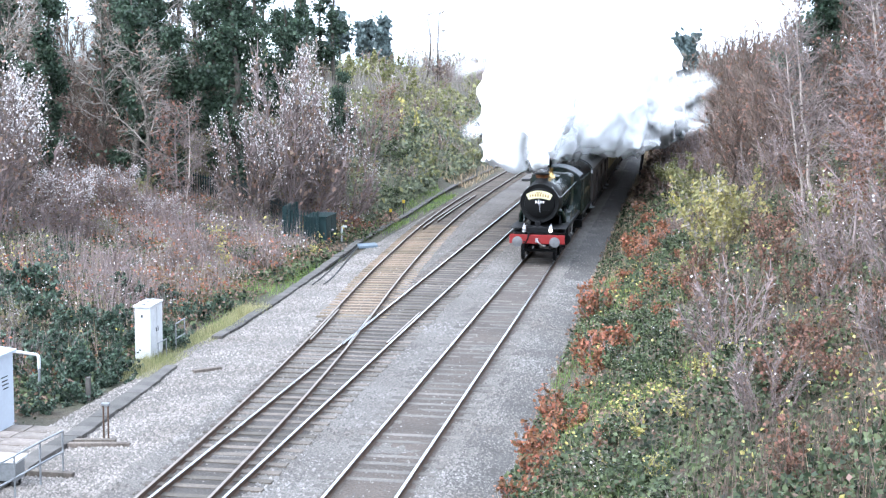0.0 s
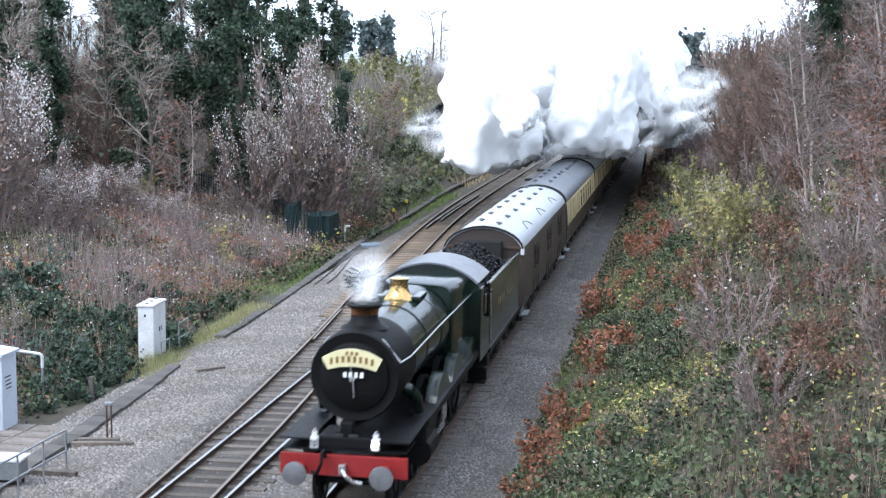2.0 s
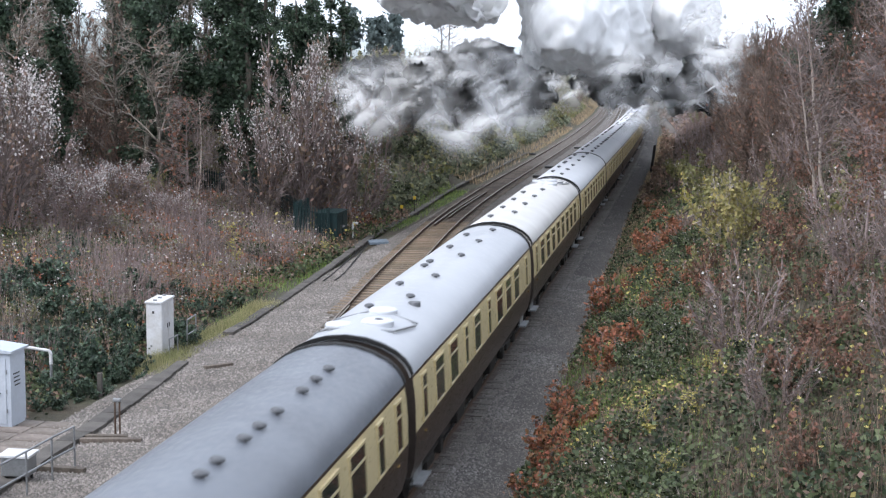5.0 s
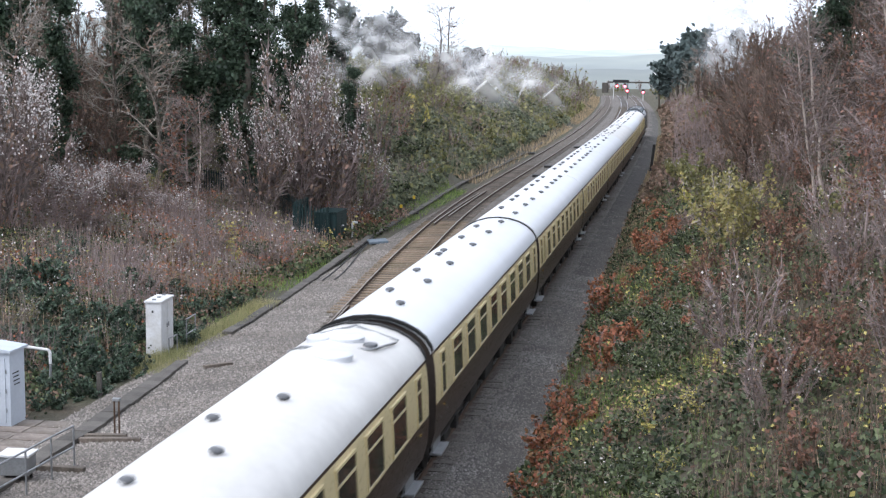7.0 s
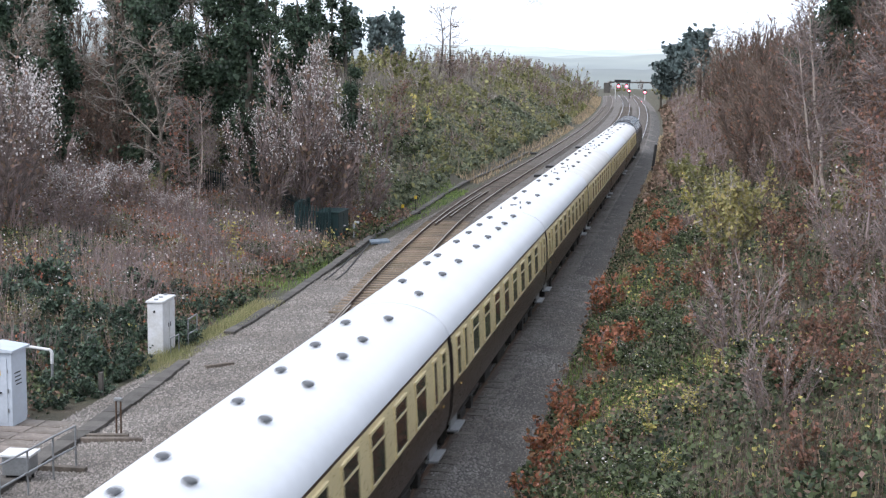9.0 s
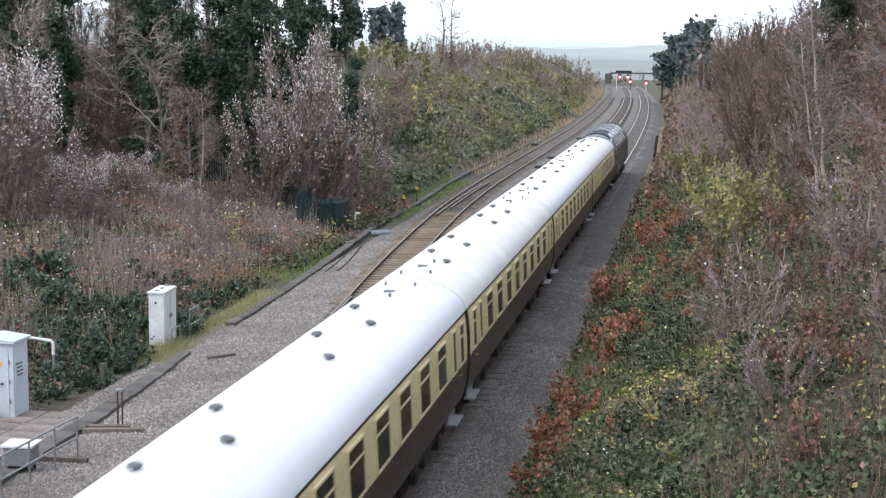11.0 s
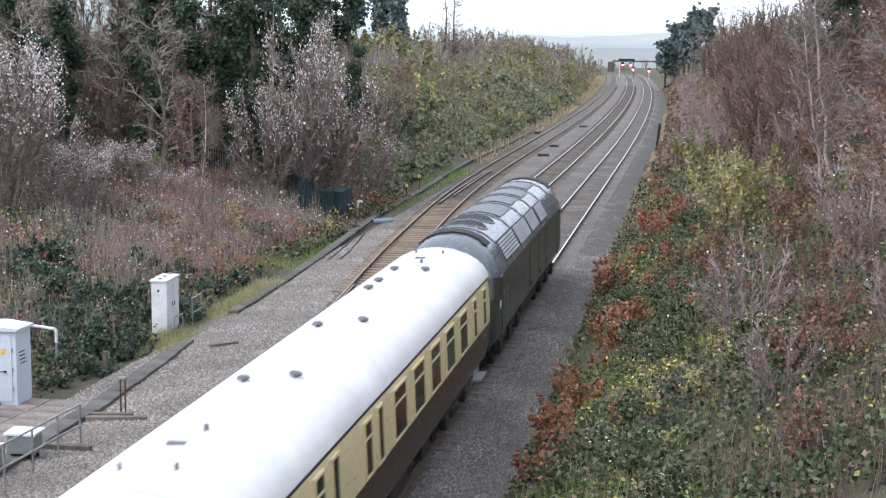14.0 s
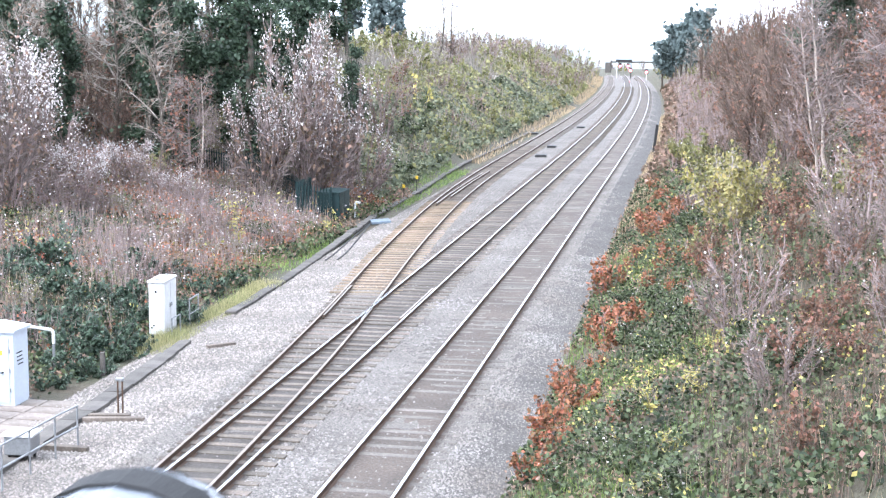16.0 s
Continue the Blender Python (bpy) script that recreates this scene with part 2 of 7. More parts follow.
VENT_GREY = material("roof_vent_metal", (0.15, 0.155, 0.165), 0.5, metal=0.3, vary=0.3, scale=6, fine=30)
GLASS_DARK = material("window_glass", (0.020, 0.022, 0.024), 0.06, vary=0.2, scale=1.5, fine=5, spec=0.8)
DIESEL_GREY = material("diesel_grey_paint", (0.085, 0.090, 0.090), 0.42, second=(0.06, 0.062, 0.062), vary=0.15, scale=0.8, fine=10)
DIESEL_GREEN = material("diesel_green_paint", (0.050, 0.053, 0.048), 0.4, vary=0.2, scale=0.8, fine=10)
DIESEL_ROOF = material("diesel_blue_grey_roof", (0.105, 0.122, 0.142), 0.2, second=(0.08, 0.092, 0.108), vary=0.08, scale=0.6, fine=4, spec=0.6)
GRILLE = material("grille_metal", (0.58, 0.60, 0.64), 0.4, metal=0.2, vary=0.1, scale=4, fine=20)


# ---- ground ----
def build_ground():
    """One sheet from the trackbed over both banks out to the horizon."""
    us = np.concatenate([[-900, -500, -260, -150, -90, -65], np.arange(-52, -10, 0.9), [-10.2, -9.4, -8, -6, -4, -2, 0, 1.4, 2.2, 2.9],
                         np.arange(3.3, 30, 0.7), [34, 45, 65, 110, 200, 400, 800]])
    ys = np.concatenate([[-60, -30, -10], np.arange(0, 160, 1.0), np.arange(160, 430, 4.0), [440, 470, 520, 600, 750, 1000, 1400, 2200]])
    U, Y = np.meshgrid(us, ys)
    X = U + bend(np.minimum(Y, 520))
    Z = height(X, np.minimum(Y, 520))
    far = smooth((Y - 500) / 900)
    Z = Z * (1 - smooth((Y - 430) / 120)) + far * (-6 + 6 * np.sin(U / 140))
    ny, nx = X.shape
    i = np.arange(ny * nx).reshape(ny, nx)
    faces = np.stack([i[:-1, :-1], i[:-1, 1:], i[1:, 1:], i[1:, :-1]], -1).reshape(-1, 4)
    ob = raw("ground", np.stack([X, Y, Z], -1).reshape(-1, 3), faces, SOIL, smooth=True)
    tagged(ob, "overgrown railway cutting banks of dark soil and leaf litter", "ground", kind="structure")


def build_ballast():
    """The ballast bed: crowned strips with shoulders, and loose stones over it."""
    ys = np.concatenate([np.arange(5, 130, 1.0), np.arange(130, 460, 3.0)])
    prof = [(-9.6, -0.40), (-9.2, -0.26), (-8.2, -0.20), (-6.2, -0.17), (-5.4, -0.15), (-4.9, -0.155), (-2.2, -0.155), (-1.7, -0.17), (-1.3, -0.155), (1.35, -0.155), (1.7, -0.19), (2.6, -0.33), (3.6, -0.42)]
    X = np.array([[u + float(bend(y)) for u, _ in prof] for y in ys])
    Z = np.array([[z for _, z in prof] for y in ys])
    Y = np.repeat(ys[:, None], len(prof), 1)
    Z = Z + fnoise(X, Y, 1.3) * 0.02
    ny, nx = X.shape
    i = np.arange(ny * nx).reshape(ny, nx)
    faces = np.stack([i[:-1, :-1], i[:-1, 1:], i[1:, 1:], i[1:, :-1]], -1).reshape(-1, 4)
    bed = raw("ballast_bed", np.stack([X, Y, Z], -1).reshape(-1, 3), faces, BALLAST, smooth=True)
    tagged(bed, "grey and brown crushed stone ballast bed under the tracks", "ballast", kind="structure")
    rng = np.random.default_rng(5)
    n = 60000
    y = 24 + 66 * rng.random(n) ** 1.7
    u = rng.uniform(-9.3, 2.9, n)
    y = np.concatenate([y, 17 + 45 * rng.random(26000) ** 1.3])
    u = np.concatenate([u, rng.uniform(1.3, 3.4, 26000)])
    y = np.concatenate([y, 23 + 45 * rng.random(26000) ** 1.4])
    u = np.concatenate([u, rng.uniform(-9.5, -5.4, 26000)])
    n = len(y)
    x = u + bend(y)
    ok = np.ones(n, bool)
    for k in range(3):
        for s in (-1, 1):
            ok &= np.abs(x - track_x(k, y) - s * 0.7525) > 0.14
        ok &= (np.abs(x - track_x(k, y)) > 0.95) | (rng.random(n) < 0.25)
    x, y, u = x[ok], y[ok], u[ok]
    n = len(x)
    z = np.interp(u, [p[0] for p in prof], [p[1] for p in prof])
    base = np.array([[1, 0, 0], [-0.6, 0.8, 0], [-0.5, -0.9, 0], [0, 0, 1]], float)
    ang = rng.random(n) * 6.28
    s = rng.uniform(0.022, 0.056, n)
    c, sn = np.cos(ang), np.sin(ang)
    V = np.empty((n, 4, 3))
    V[..., 0] = (base[:, 0] * c[:, None] - base[:, 1] * sn[:, None]) * s[:, None] + x[:, None]
    V[..., 1] = (base[:, 0] * sn[:, None] + base[:, 1] * c[:, None]) * s[:, None] + y[:, None]
    V[..., 2] = base[:, 2] * s[:, None] * rng.uniform(0.5, 1.1, n)[:, None] + z[:, None] - 0.004
    F = np.array([[0, 1, 3], [1, 2, 3], [2, 0, 3]])
    for mine, mat_, text in ((u < -5.6, CESS_STONE, "loose pale tan crushed stones beside the loop"), (u >= -5.6, STONE, "loose grey-brown crushed stones round the running lines")):
        W = V[mine]
        st = raw("loose_ballast", W.reshape(-1, 3), (F[None] + 4 * np.arange(len(W))[:, None, None]).reshape(-1, 3), mat_)
        tagged(st, text, "stones", kind="stuff")
    # the stained bed between and beside the rails of each line; the shoulder strip is tinted for train shade
    for k, y0, y1, mat_, text in ((1, 21, 440, OILED_BED, "oil-darkened ballast under the middle line"), (2, 51, 84, RUSTY_BED, "rust-stained ballast under the loop beyond the points"),
                                  (0, 8, 440, BROWN_BED, "brown dusted ballast under the outer line"), (2, 84.3, 440, BROWN_BED, "brown dusted ballast under the far loop"),
                                  (3, 8, 300, SHADED_SHOULDER_BED, "dark grey ballast shoulder beside the outer line, partly coloured for train shade")):
        ys = np.arange(y0, y1, 1.5)
        cross = np.array([-1.16, -0.9, -0.4, 0.0, 0.4, 0.9, 1.16])
        if k == 3:
            k, cross = 0, cross + 2.4
        wob = np.stack([fnoise(c * 3 + 0 * ys, ys, 1.7, 3.0) * (0.16 if i_ in (0, 6) else 0) for i_, c in enumerate(cross)], 1)
        X = track_x(k, ys)[:, None] + cross[None] + wob
        Y = np.repeat(ys[:, None], 7, 1)
        Z = np.interp(X - bend(Y), [p[0] for p in prof], [p[1] for p in prof]) + fnoise(X, Y, 1.3) * 0.02 + np.array([-0.03, 0.006, 0.010, 0.010, 0.010, 0.006, -0.03])
        ny, nx = X.shape
        i = np.arange(ny * nx).reshape(ny, nx)
        bed = raw("ballast_strip", np.stack([X, Y, Z], -1).reshape(-1, 3), np.stack([i[:-1, :-1], i[:-1, 1:], i[1:, 1:], i[1:, :-1]], -1).reshape(-1, 4), mat_, smooth=True)
        tagged(bed, text, "ballast", kind="structure")


def rail_mesh(name, xs, ys, top, parent, label):
    """A flat-bottomed rail along a line of points."""
    prof = [(-0.07, -0.155), (0.07, -0.155), (0.07, -0.145), (0.012, -0.125), (0.012, -0.045), (0.036, -0.035), (0.036, -0.004), (0.026, 0.0), (-0.026, 0.0), (-0.036, -0.004), (-0.036, -0.035), (-0.012, -0.045), (-0.012, -0.125), (-0.07, -0.145)]
    bm = bmesh.new()
    dx = np.gradient(xs, ys)
    rings = []
    for x, y, g in zip(xs, ys, dx):
        c = 1 / math.sqrt(1 + g * g)
        rings.append([(x + px * c, y - px * g * c, pz) for px, pz in prof])
    loft(bm, rings)
    bm.faces.ensure_lookup_table()
    k = len(prof)
    for i, f in enumerate(bm.faces[:(len(ys) - 1) * k]):
        if i % k in (6, 7, 8):
            f.material_index = 1
    tidy(bm)
    return part(name, bm, [RAIL_SIDE, top], parent, label)


def build_tracks():
    near = np.concatenate([np.arange(6, 130, 2.0), np.arange(130, 470, 5.0)])
    bm = box(bmesh.new(), (0, 0, 0), (2.6, 0.25, 0.13), 0.012)
    long_me = {}
    for key, mt in (("t", TIMBER), ("c", PALE_SLEEPER), ("r", RUST_SLEEPER)):
        me = bpy.data.meshes.new("sleeper")
        bm.to_mesh(me)
        me.materials.append(mt)
        long_me[key] = me
    bm.free()
    cm = bpy.data.meshes.new("rail_chair")
    cb = box(bmesh.new(), (0, 0, 0), (0.3, 0.17, 0.045), 0.01)
    cb.to_mesh(cm)
    cb.free()
    cm.materials.append(RAIL_SIDE)
    spec = [("running line with polished rails on pale buried sleepers", 6, 0), ("running line with polished rails on weathered timber sleepers", 6, 0),
            ("loop line curving away from the points on rust-stained sleepers", 21, 2)]
    rng = random.Random(3)
    for k, (text, y0, _) in enumerate(spec):
        tr = thing("railway_track", text, "railway track", group="tracks in the cutting")
        tr["kind"] = "structure"
        ys = near[near >= y0]
        for s in (-1, 1):
            top = RAIL_TOP if k < 2 else RAIL_DULL
            yy = ys
            if k == 2:
                yy = ys[ys >= 23]
            if k == 2 and s == 1:
                yy = np.concatenate([np.arange(25, 46.5, 1.0), [46.6]])
                rail_mesh("switch_rail", track_x(2, yy) + 0.7525, yy, top, tr, "curved switch rail of the points")
                yy = np.concatenate([[47.6], ys[ys > 48.5]])
            if k == 1 and s == -1:
                yy = np.concatenate([ys[ys < 46], [46.4]])
                rail_mesh("rail", track_x(1, yy) - 0.7525, yy, top, tr, "")
                yy = np.concatenate([[47.4], ys[ys > 48.2]])
            rail_mesh("rail", track_x(k, yy) + s * 0.7525, yy, top, tr, "")
        if k == 2:
            yy = np.arange(44.5, 50.2, 0.5)
            rail_mesh("crossing_nose", track_x(1, yy) - 0.7525 + 0.02, yy, RAIL_TOP, tr, "bright worn crossing of the points")
            rail_mesh("wing_rail", track_x(2, yy) + 0.7525 - 0.03, yy, RAIL_TOP, tr, "")
            yy = np.arange(45, 51.1, 1.0)
            rail_mesh("check_rail", track_x(1, yy) + 0.7525 - 0.11, yy, RAIL_DULL, tr, "")
            rail_mesh("check_rail", track_x(2, yy) - 0.7525 + 0.11, yy, RAIL_DULL, tr, "")
            yy = np.arange(79, 99.1, 2.0)
            rail_mesh("guard_rail", track_x(2, yy) - 0.7525 + np.linspace(0.28, 0.55, len(yy)), yy, RAIL_DULL, tr, "short rusty trap rail between the running rails")
            yy = np.arange(83, 101.1, 2.0)
            rail_mesh("guard_rail", track_x(2, yy) - 0.7525 + np.linspace(0.62, 0.8, len(yy)), yy, RAIL_DULL, tr, "short rusty trap rail between the running rails")
        far = []
        y = y0 + 0.3
        while y < 330:
            x = float(track_x(k, y))
            g = float(track_x(k, y + 0.5) - track_x(k, y - 0.5))
            if not (k == 2 and y < 50):
                z = (-0.208, -0.188, -0.194)[k]
                width = 1.0
                key = "c" if k == 0 else ("r" if k == 2 and y < 82 else "t")
                if k == 1 and 24 < y < 50:
                    width, x = 0.9 + float(loop_gap(y)) / 2.6, x - float(loop_gap(y)) / 2 + 0.12
                m = pose(x + rng.uniform(-0.03, 0.03), y + rng.uniform(-0.03, 0.03), z + rng.uniform(-0.008, 0.008), 0, 0, -math.degrees(math.atan(g)) + rng.uniform(-0.8, 0.8)) @ Matrix.Diagonal((width, 1, 1, 1))
                if y < 130:
                    shared("sleeper", long_me[key], tr, m)
                else:
                    far.append(m)
            y += 0.66
        cube = np.array([[a, b, c] for a in (-1.3, 1.3) for b in (-0.125, 0.125) for c in (-0.065, 0.065)])
        quads = np.array([[0, 1, 3, 2], [4, 6, 7, 5], [0, 4, 5, 1], [2, 3, 7, 6], [1, 5, 7, 3], [0, 2, 6, 4]])
        V = np.concatenate([(np.array(m.to_3x3()) @ cube.T).T + np.array(m.translation) for m in far])
        ob = raw("distant_sleepers", V, (quads[None] + 8 * np.arange(len(far))[:, None, None]).reshape(-1, 4), (PALE_SLEEPER, TIMBER, PALE_SLEEPER)[k], tr)
        ob["kind"] = "stuff"


build_ground()
build_ballast()
build_tracks()


# ---- distance ----
def build_hills():
    """Far wooded ridges with pale fields, all round the horizon, with haze put into their colour."""
    az = np.radians(np.arange(-180, 180.5, 0.5))
    # the last value pales each farther ridge: distance haze as base colour
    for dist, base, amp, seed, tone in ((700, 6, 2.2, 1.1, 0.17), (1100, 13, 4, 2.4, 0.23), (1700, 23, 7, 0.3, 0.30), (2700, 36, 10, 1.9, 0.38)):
        hill = material("haze_toned_hillside", (tone, tone * 1.12, tone * 1.13), 0.95, second=(tone * 1.25, tone * 1.37, tone * 1.3), vary=0.06, scale=0.006, fine=0.03, spread=0.4)
        deg = np.degrees(az)
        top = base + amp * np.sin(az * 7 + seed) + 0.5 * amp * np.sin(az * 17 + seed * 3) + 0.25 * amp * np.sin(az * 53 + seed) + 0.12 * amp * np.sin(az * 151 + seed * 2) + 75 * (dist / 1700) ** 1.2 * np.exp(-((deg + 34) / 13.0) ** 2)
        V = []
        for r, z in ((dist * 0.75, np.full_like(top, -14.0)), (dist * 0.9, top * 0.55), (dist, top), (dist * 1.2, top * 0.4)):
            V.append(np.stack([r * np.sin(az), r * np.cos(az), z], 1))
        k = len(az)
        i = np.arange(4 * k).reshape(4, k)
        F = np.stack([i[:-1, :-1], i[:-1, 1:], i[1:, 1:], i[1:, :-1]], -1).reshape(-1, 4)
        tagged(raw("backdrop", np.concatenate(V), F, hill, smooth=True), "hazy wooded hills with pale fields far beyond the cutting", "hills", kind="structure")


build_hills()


# ---- the train: local y runs from its front to its rear, z from the rail tops ----
VEHICLES, SPINNING = [], []


def arc(r, a0, a1, n, cx=0.0, cz=0.0):
    return [(cx + r * math.cos(radians(a0 + (a1 - a0) * i / n)), cz + r * math.sin(radians(a0 + (a1 - a0) * i / n))) for i in range(n + 1)]


def wheel_mesh(r, name, spokes=0, gauge=0.71, material_=None):
    """A wheelset: axle, two tyres with flanges, spokes or discs."""
    bm = bmesh.new()
    tube(bm, (-gauge, 0, 0), (gauge, 0, 0), 0.075, n=10)
    for s in (-1, 1):
        x0, x1 = s * (gauge - 0.02), s * (gauge + 0.11)
        ring = [[], [], [], []]
        n = 28
        for i in range(n):
            a = 2 * math.pi * i / n
            for q, (xx, rr) in enumerate(((x0, r), (x1, r), (x1, r - 0.08), (x0, r - 0.08))):
                ring[q].append((xx, rr * math.cos(a), rr * math.sin(a)))
        loft(bm, ring + [ring[0]], caps=False)
        tube(bm, (x0, 0, 0), (x1, 0, 0), 0.17 if spokes else r * 0.92, n=18)
        for i in range(spokes):
            a = 2 * math.pi * i / spokes
            d = Vector((0, math.cos(a), math.sin(a)))
            tube(bm, Vector(((x0 + x1) / 2, 0, 0)) + d * 0.12, Vector(((x0 + x1) / 2, 0, 0)) + d * (r - 0.06), 0.035, 0.025, n=5)
        if spokes:
            box(bm, ((x0 + x1) / 2, 0, -r * 0.62), (0.07, 0.7, 0.24), 0.02)
    me = bpy.data.meshes.new(name)
    tidy(bm).to_mesh(me)
    bm.free()
    me.materials.append(material_ or UNDERFRAME)
    return me


DRIVER = wheel_mesh(1.02, "driving_wheel", 18, material_=LOCO_BLACK)
LEADER = wheel_mesh(0.483, "bogie_wheel", 10, material_=LOCO_BLACK)
CARRIER = wheel_mesh(0.457, "wheelset")
TENDER_WHEEL = wheel_mesh(0.63, "tender_wheel", 12, material_=LOCO_BLACK)


def buffers(ob, y, d, z=1.06, stock=BUFFER_RED, head=BUFFER_STEEL):
    """Two sprung buffers; d: -1 at the front end, 1 at the rear."""
    for x in (-0.863, 0.863):
        bm = bmesh.new()
        tube(bm, (x, y, z), (x, y + d * 0.33, z), 0.12, 0.10, 14, mat=0)
        tube(bm, (x, y + d * 0.33, z), (x, y + d * 0.46, z), 0.07, n=12, mat=1)
        loft(bm, [[(x + r * math.cos(a * math.pi / 12), y + d * q, z + r * math.sin(a * math.pi / 12)) for a in range(24)] for r, q in ((0.08, 0.45), (0.24, 0.47), (0.24, 0.50), (0.10, 0.525))], mat=1)
        part("buffer", tidy(bm), [stock, head], ob, "sprung buffer with a pale worn head", smooth=35)


def build_engine():
    ob = thing("steam_locomotive", "dark green express steam locomotive with brass bonnet and red buffer beam", "locomotive")
    Y = lambda s: s - 6.2
    cz = 2.72
    # smokebox
    bm = bmesh.new()
    rings = []
    for s, r in ((1.52, 0.80), (1.50, 0.90), (1.55, 0.93), (3.35, 0.93)):
        rings.append([(r * math.cos(a), Y(s), cz + r * math.sin(a)) for a in np.linspace(0, 2 * math.pi, 40, endpoint=False)])
    loft(bm, rings)
    smokebox = part("smokebox", tidy(bm), SOOT, ob, "sooty black smokebox", smooth=40)
    bm = bmesh.new()
    rings = []
    for s, r in ((1.50, 0.72), (1.45, 0.70), (1.38, 0.5), (1.35, 0.2)):
        rings.append([(r * math.cos(a), Y(s), cz + r * math.sin(a)) for a in np.linspace(0, 2 * math.pi, 36, endpoint=False)])
    loft(bm, rings)
    door = part("smokebox_door", tidy(bm), SOOT, smokebox, smooth=40)
    bm = tube(bmesh.new(), (0, Y(1.36), cz), (0, Y(1.28), cz), 0.06, n=10)
    tube(bm, (0.02, Y(1.29), cz - 0.02), (0.04, Y(1.29), cz - 0.38), 0.018, n=6)
    tube(bm, (0, Y(1.31), cz), (-0.05, Y(1.31), cz + 0.30), 0.018, n=6)
    part("door_dart", bm, STEEL, smokebox, "bright steel door handles")
    bm = pipe(bmesh.new(), [(0.12, Y(1.36), cz - 0.30), (0.5, Y(1.40), cz - 0.30)], 0.014)
    part("hinge_strap", bm, LOCO_BLACK, smokebox)
    # chimney
    bm = bmesh.new()
    prof = [(0.50, 3.58), (0.36, 3.66), (0.29, 3.74), (0.275, 3.86)]
    loft(bm, [[(r * math.cos(a), Y(2.42) + r * math.sin(a), z) for a in np.linspace(0, 2 * math.pi, 28, endpoint=False)] for r, z in prof], caps=False)
    chimney = part("chimney", tidy(bm), SOOT, ob, smooth=40)
    bm = bmesh.new()
    prof = [(0.278, 3.86), (0.30, 3.97), (0.36, 4.02)]
    loft(bm, [[(r * math.cos(a), Y(2.42) + r * math.sin(a), z) for a in np.linspace(0, 2 * math.pi, 28, endpoint=False)] for r, z in prof], caps=False)
    part("chimney_cap", tidy(bm), COPPER, chimney, "copper chimney cap", smooth=40)
    bm = bmesh.new()
    prof = [(0.36, 4.02), (0.37, 4.06), (0.33, 4.09), (0.24, 4.08), (0.22, 3.8)]
    loft(bm, [[(r * math.cos(a), Y(2.42) + r * math.sin(a), z) for a in np.linspace(0, 2 * math.pi, 28, endpoint=False)] for r, z in prof], caps=False)
    part("chimney_lip", tidy(bm), SOOT, chimney, smooth=40)
    # boiler, tapered, with bands
    bm = bmesh.new()
    rings = []
    for s, r, z in ((3.35, 0.865, cz), (5.6, 0.90, cz + 0.02), (7.6, 0.97, cz + 0.03)):
        rings.append([(r * math.cos(a), Y(s), z + r * math.sin(a)) for a in np.linspace(0, 2 * math.pi, 44, endpoint=False)])
    loft(bm, rings)
    boiler = part("boiler", tidy(bm), LOCO_GREEN, ob, "glossy dark green boiler barrel", smooth=40)
    for s, r in ((3.42, 0.872), (4.9, 0.894), (6.5, 0.933), (7.52, 0.975)):
        bm = bmesh.new()
        z = cz + 0.02
        loft(bm, [[(q * math.cos(a), Y(t), z + q * math.sin(a)) for a in np.linspace(0, 2 * math.pi, 44, endpoint=False)] for t, q in ((s, r), (s, r + 0.008), (s + 0.06, r + 0.009), (s + 0.06, r))], caps=False)
        part("boiler_band", tidy(bm), LOCO_BLACK, boiler, "black boiler band", smooth=40)
    # Belpaire firebox
    bm = bmesh.new()
    out = [(-1.02, 1.7), (-1.04, 2.7)] + arc(0.28, 180, 90, 6, -0.74, 3.44) + [(0, 3.76)] + arc(0.28, 90, 0, 6, 0.74, 3.44) + [(1.04, 2.7), (1.02, 1.7)]
    loft(bm, [[(x * 0.96, Y(7.6), z - 0.03) for x, z in out], [(x, Y(7.72), z) for x, z in out], [(x * 0.99, Y(10.25), z - 0.12) for x, z in out]])
    part("firebox", tidy(bm), LOCO_GREEN, ob, "square-topped dark green firebox", smooth=40)
    bm = bmesh.new()
    prof = [(0.40, 3.60), (0.30, 3.68), (0.23, 3.80), (0.20, 3.98), (0.23, 4.08), (0.15, 4.10)]
    loft(bm, [[(r * math.cos(a), Y(6.05) + r * math.sin(a), z) for a in np.linspace(0, 2 * math.pi, 24, endpoint=False)] for r, z in prof])
    part("safety_valve_bonnet", tidy(bm), BRASS, ob, "polished brass safety valve bonnet", smooth=50)
    for x in (-0.42, 0.42):
        bm = box(bmesh.new(), (x, Y(6.35), 3.62), (0.22, 0.9, 0.12), 0.04)
        part("top_feed_cover", bm, LOCO_GREEN, ob)
    # cab
    roof = arc(1.93, 132, 48, 14, 0, 1.98)
    bm = box(bmesh.new(), (0, Y(11.75), 1.75), (2.6, 0.05, 0.8), 0.01)
    cab = part("cab", bm, LOCO_GREEN, ob, "dark green cab with open sides")
    for sgn in (-1, 1):
        bm = bmesh.new()
        box(bm, (sgn * 1.33, Y(11.0), 1.80), (0.05, 1.7, 0.95), 0.01)
        box(bm, (sgn * 1.33, Y(10.45), 2.75), (0.05, 0.55, 1.0), 0.01)
        tube(bm, (sgn * 1.33, Y(11.82), 1.4), (sgn * 1.33, Y(11.82), 3.2), 0.02, n=6)
        part("cab_side_sheet", bm, LOCO_GREEN, cab)
    bm = bmesh.new()
    front = [(-1.33, 1.4), (-1.33, 3.1)] + [(x * 0.97, z - 0.04) for x, z in roof] + [(1.33, 3.1), (1.33, 1.4)]
    prism(bm, front, Y(10.2), Y(10.26))
    part("cab_front", tidy(bm), LOCO_GREEN, cab)
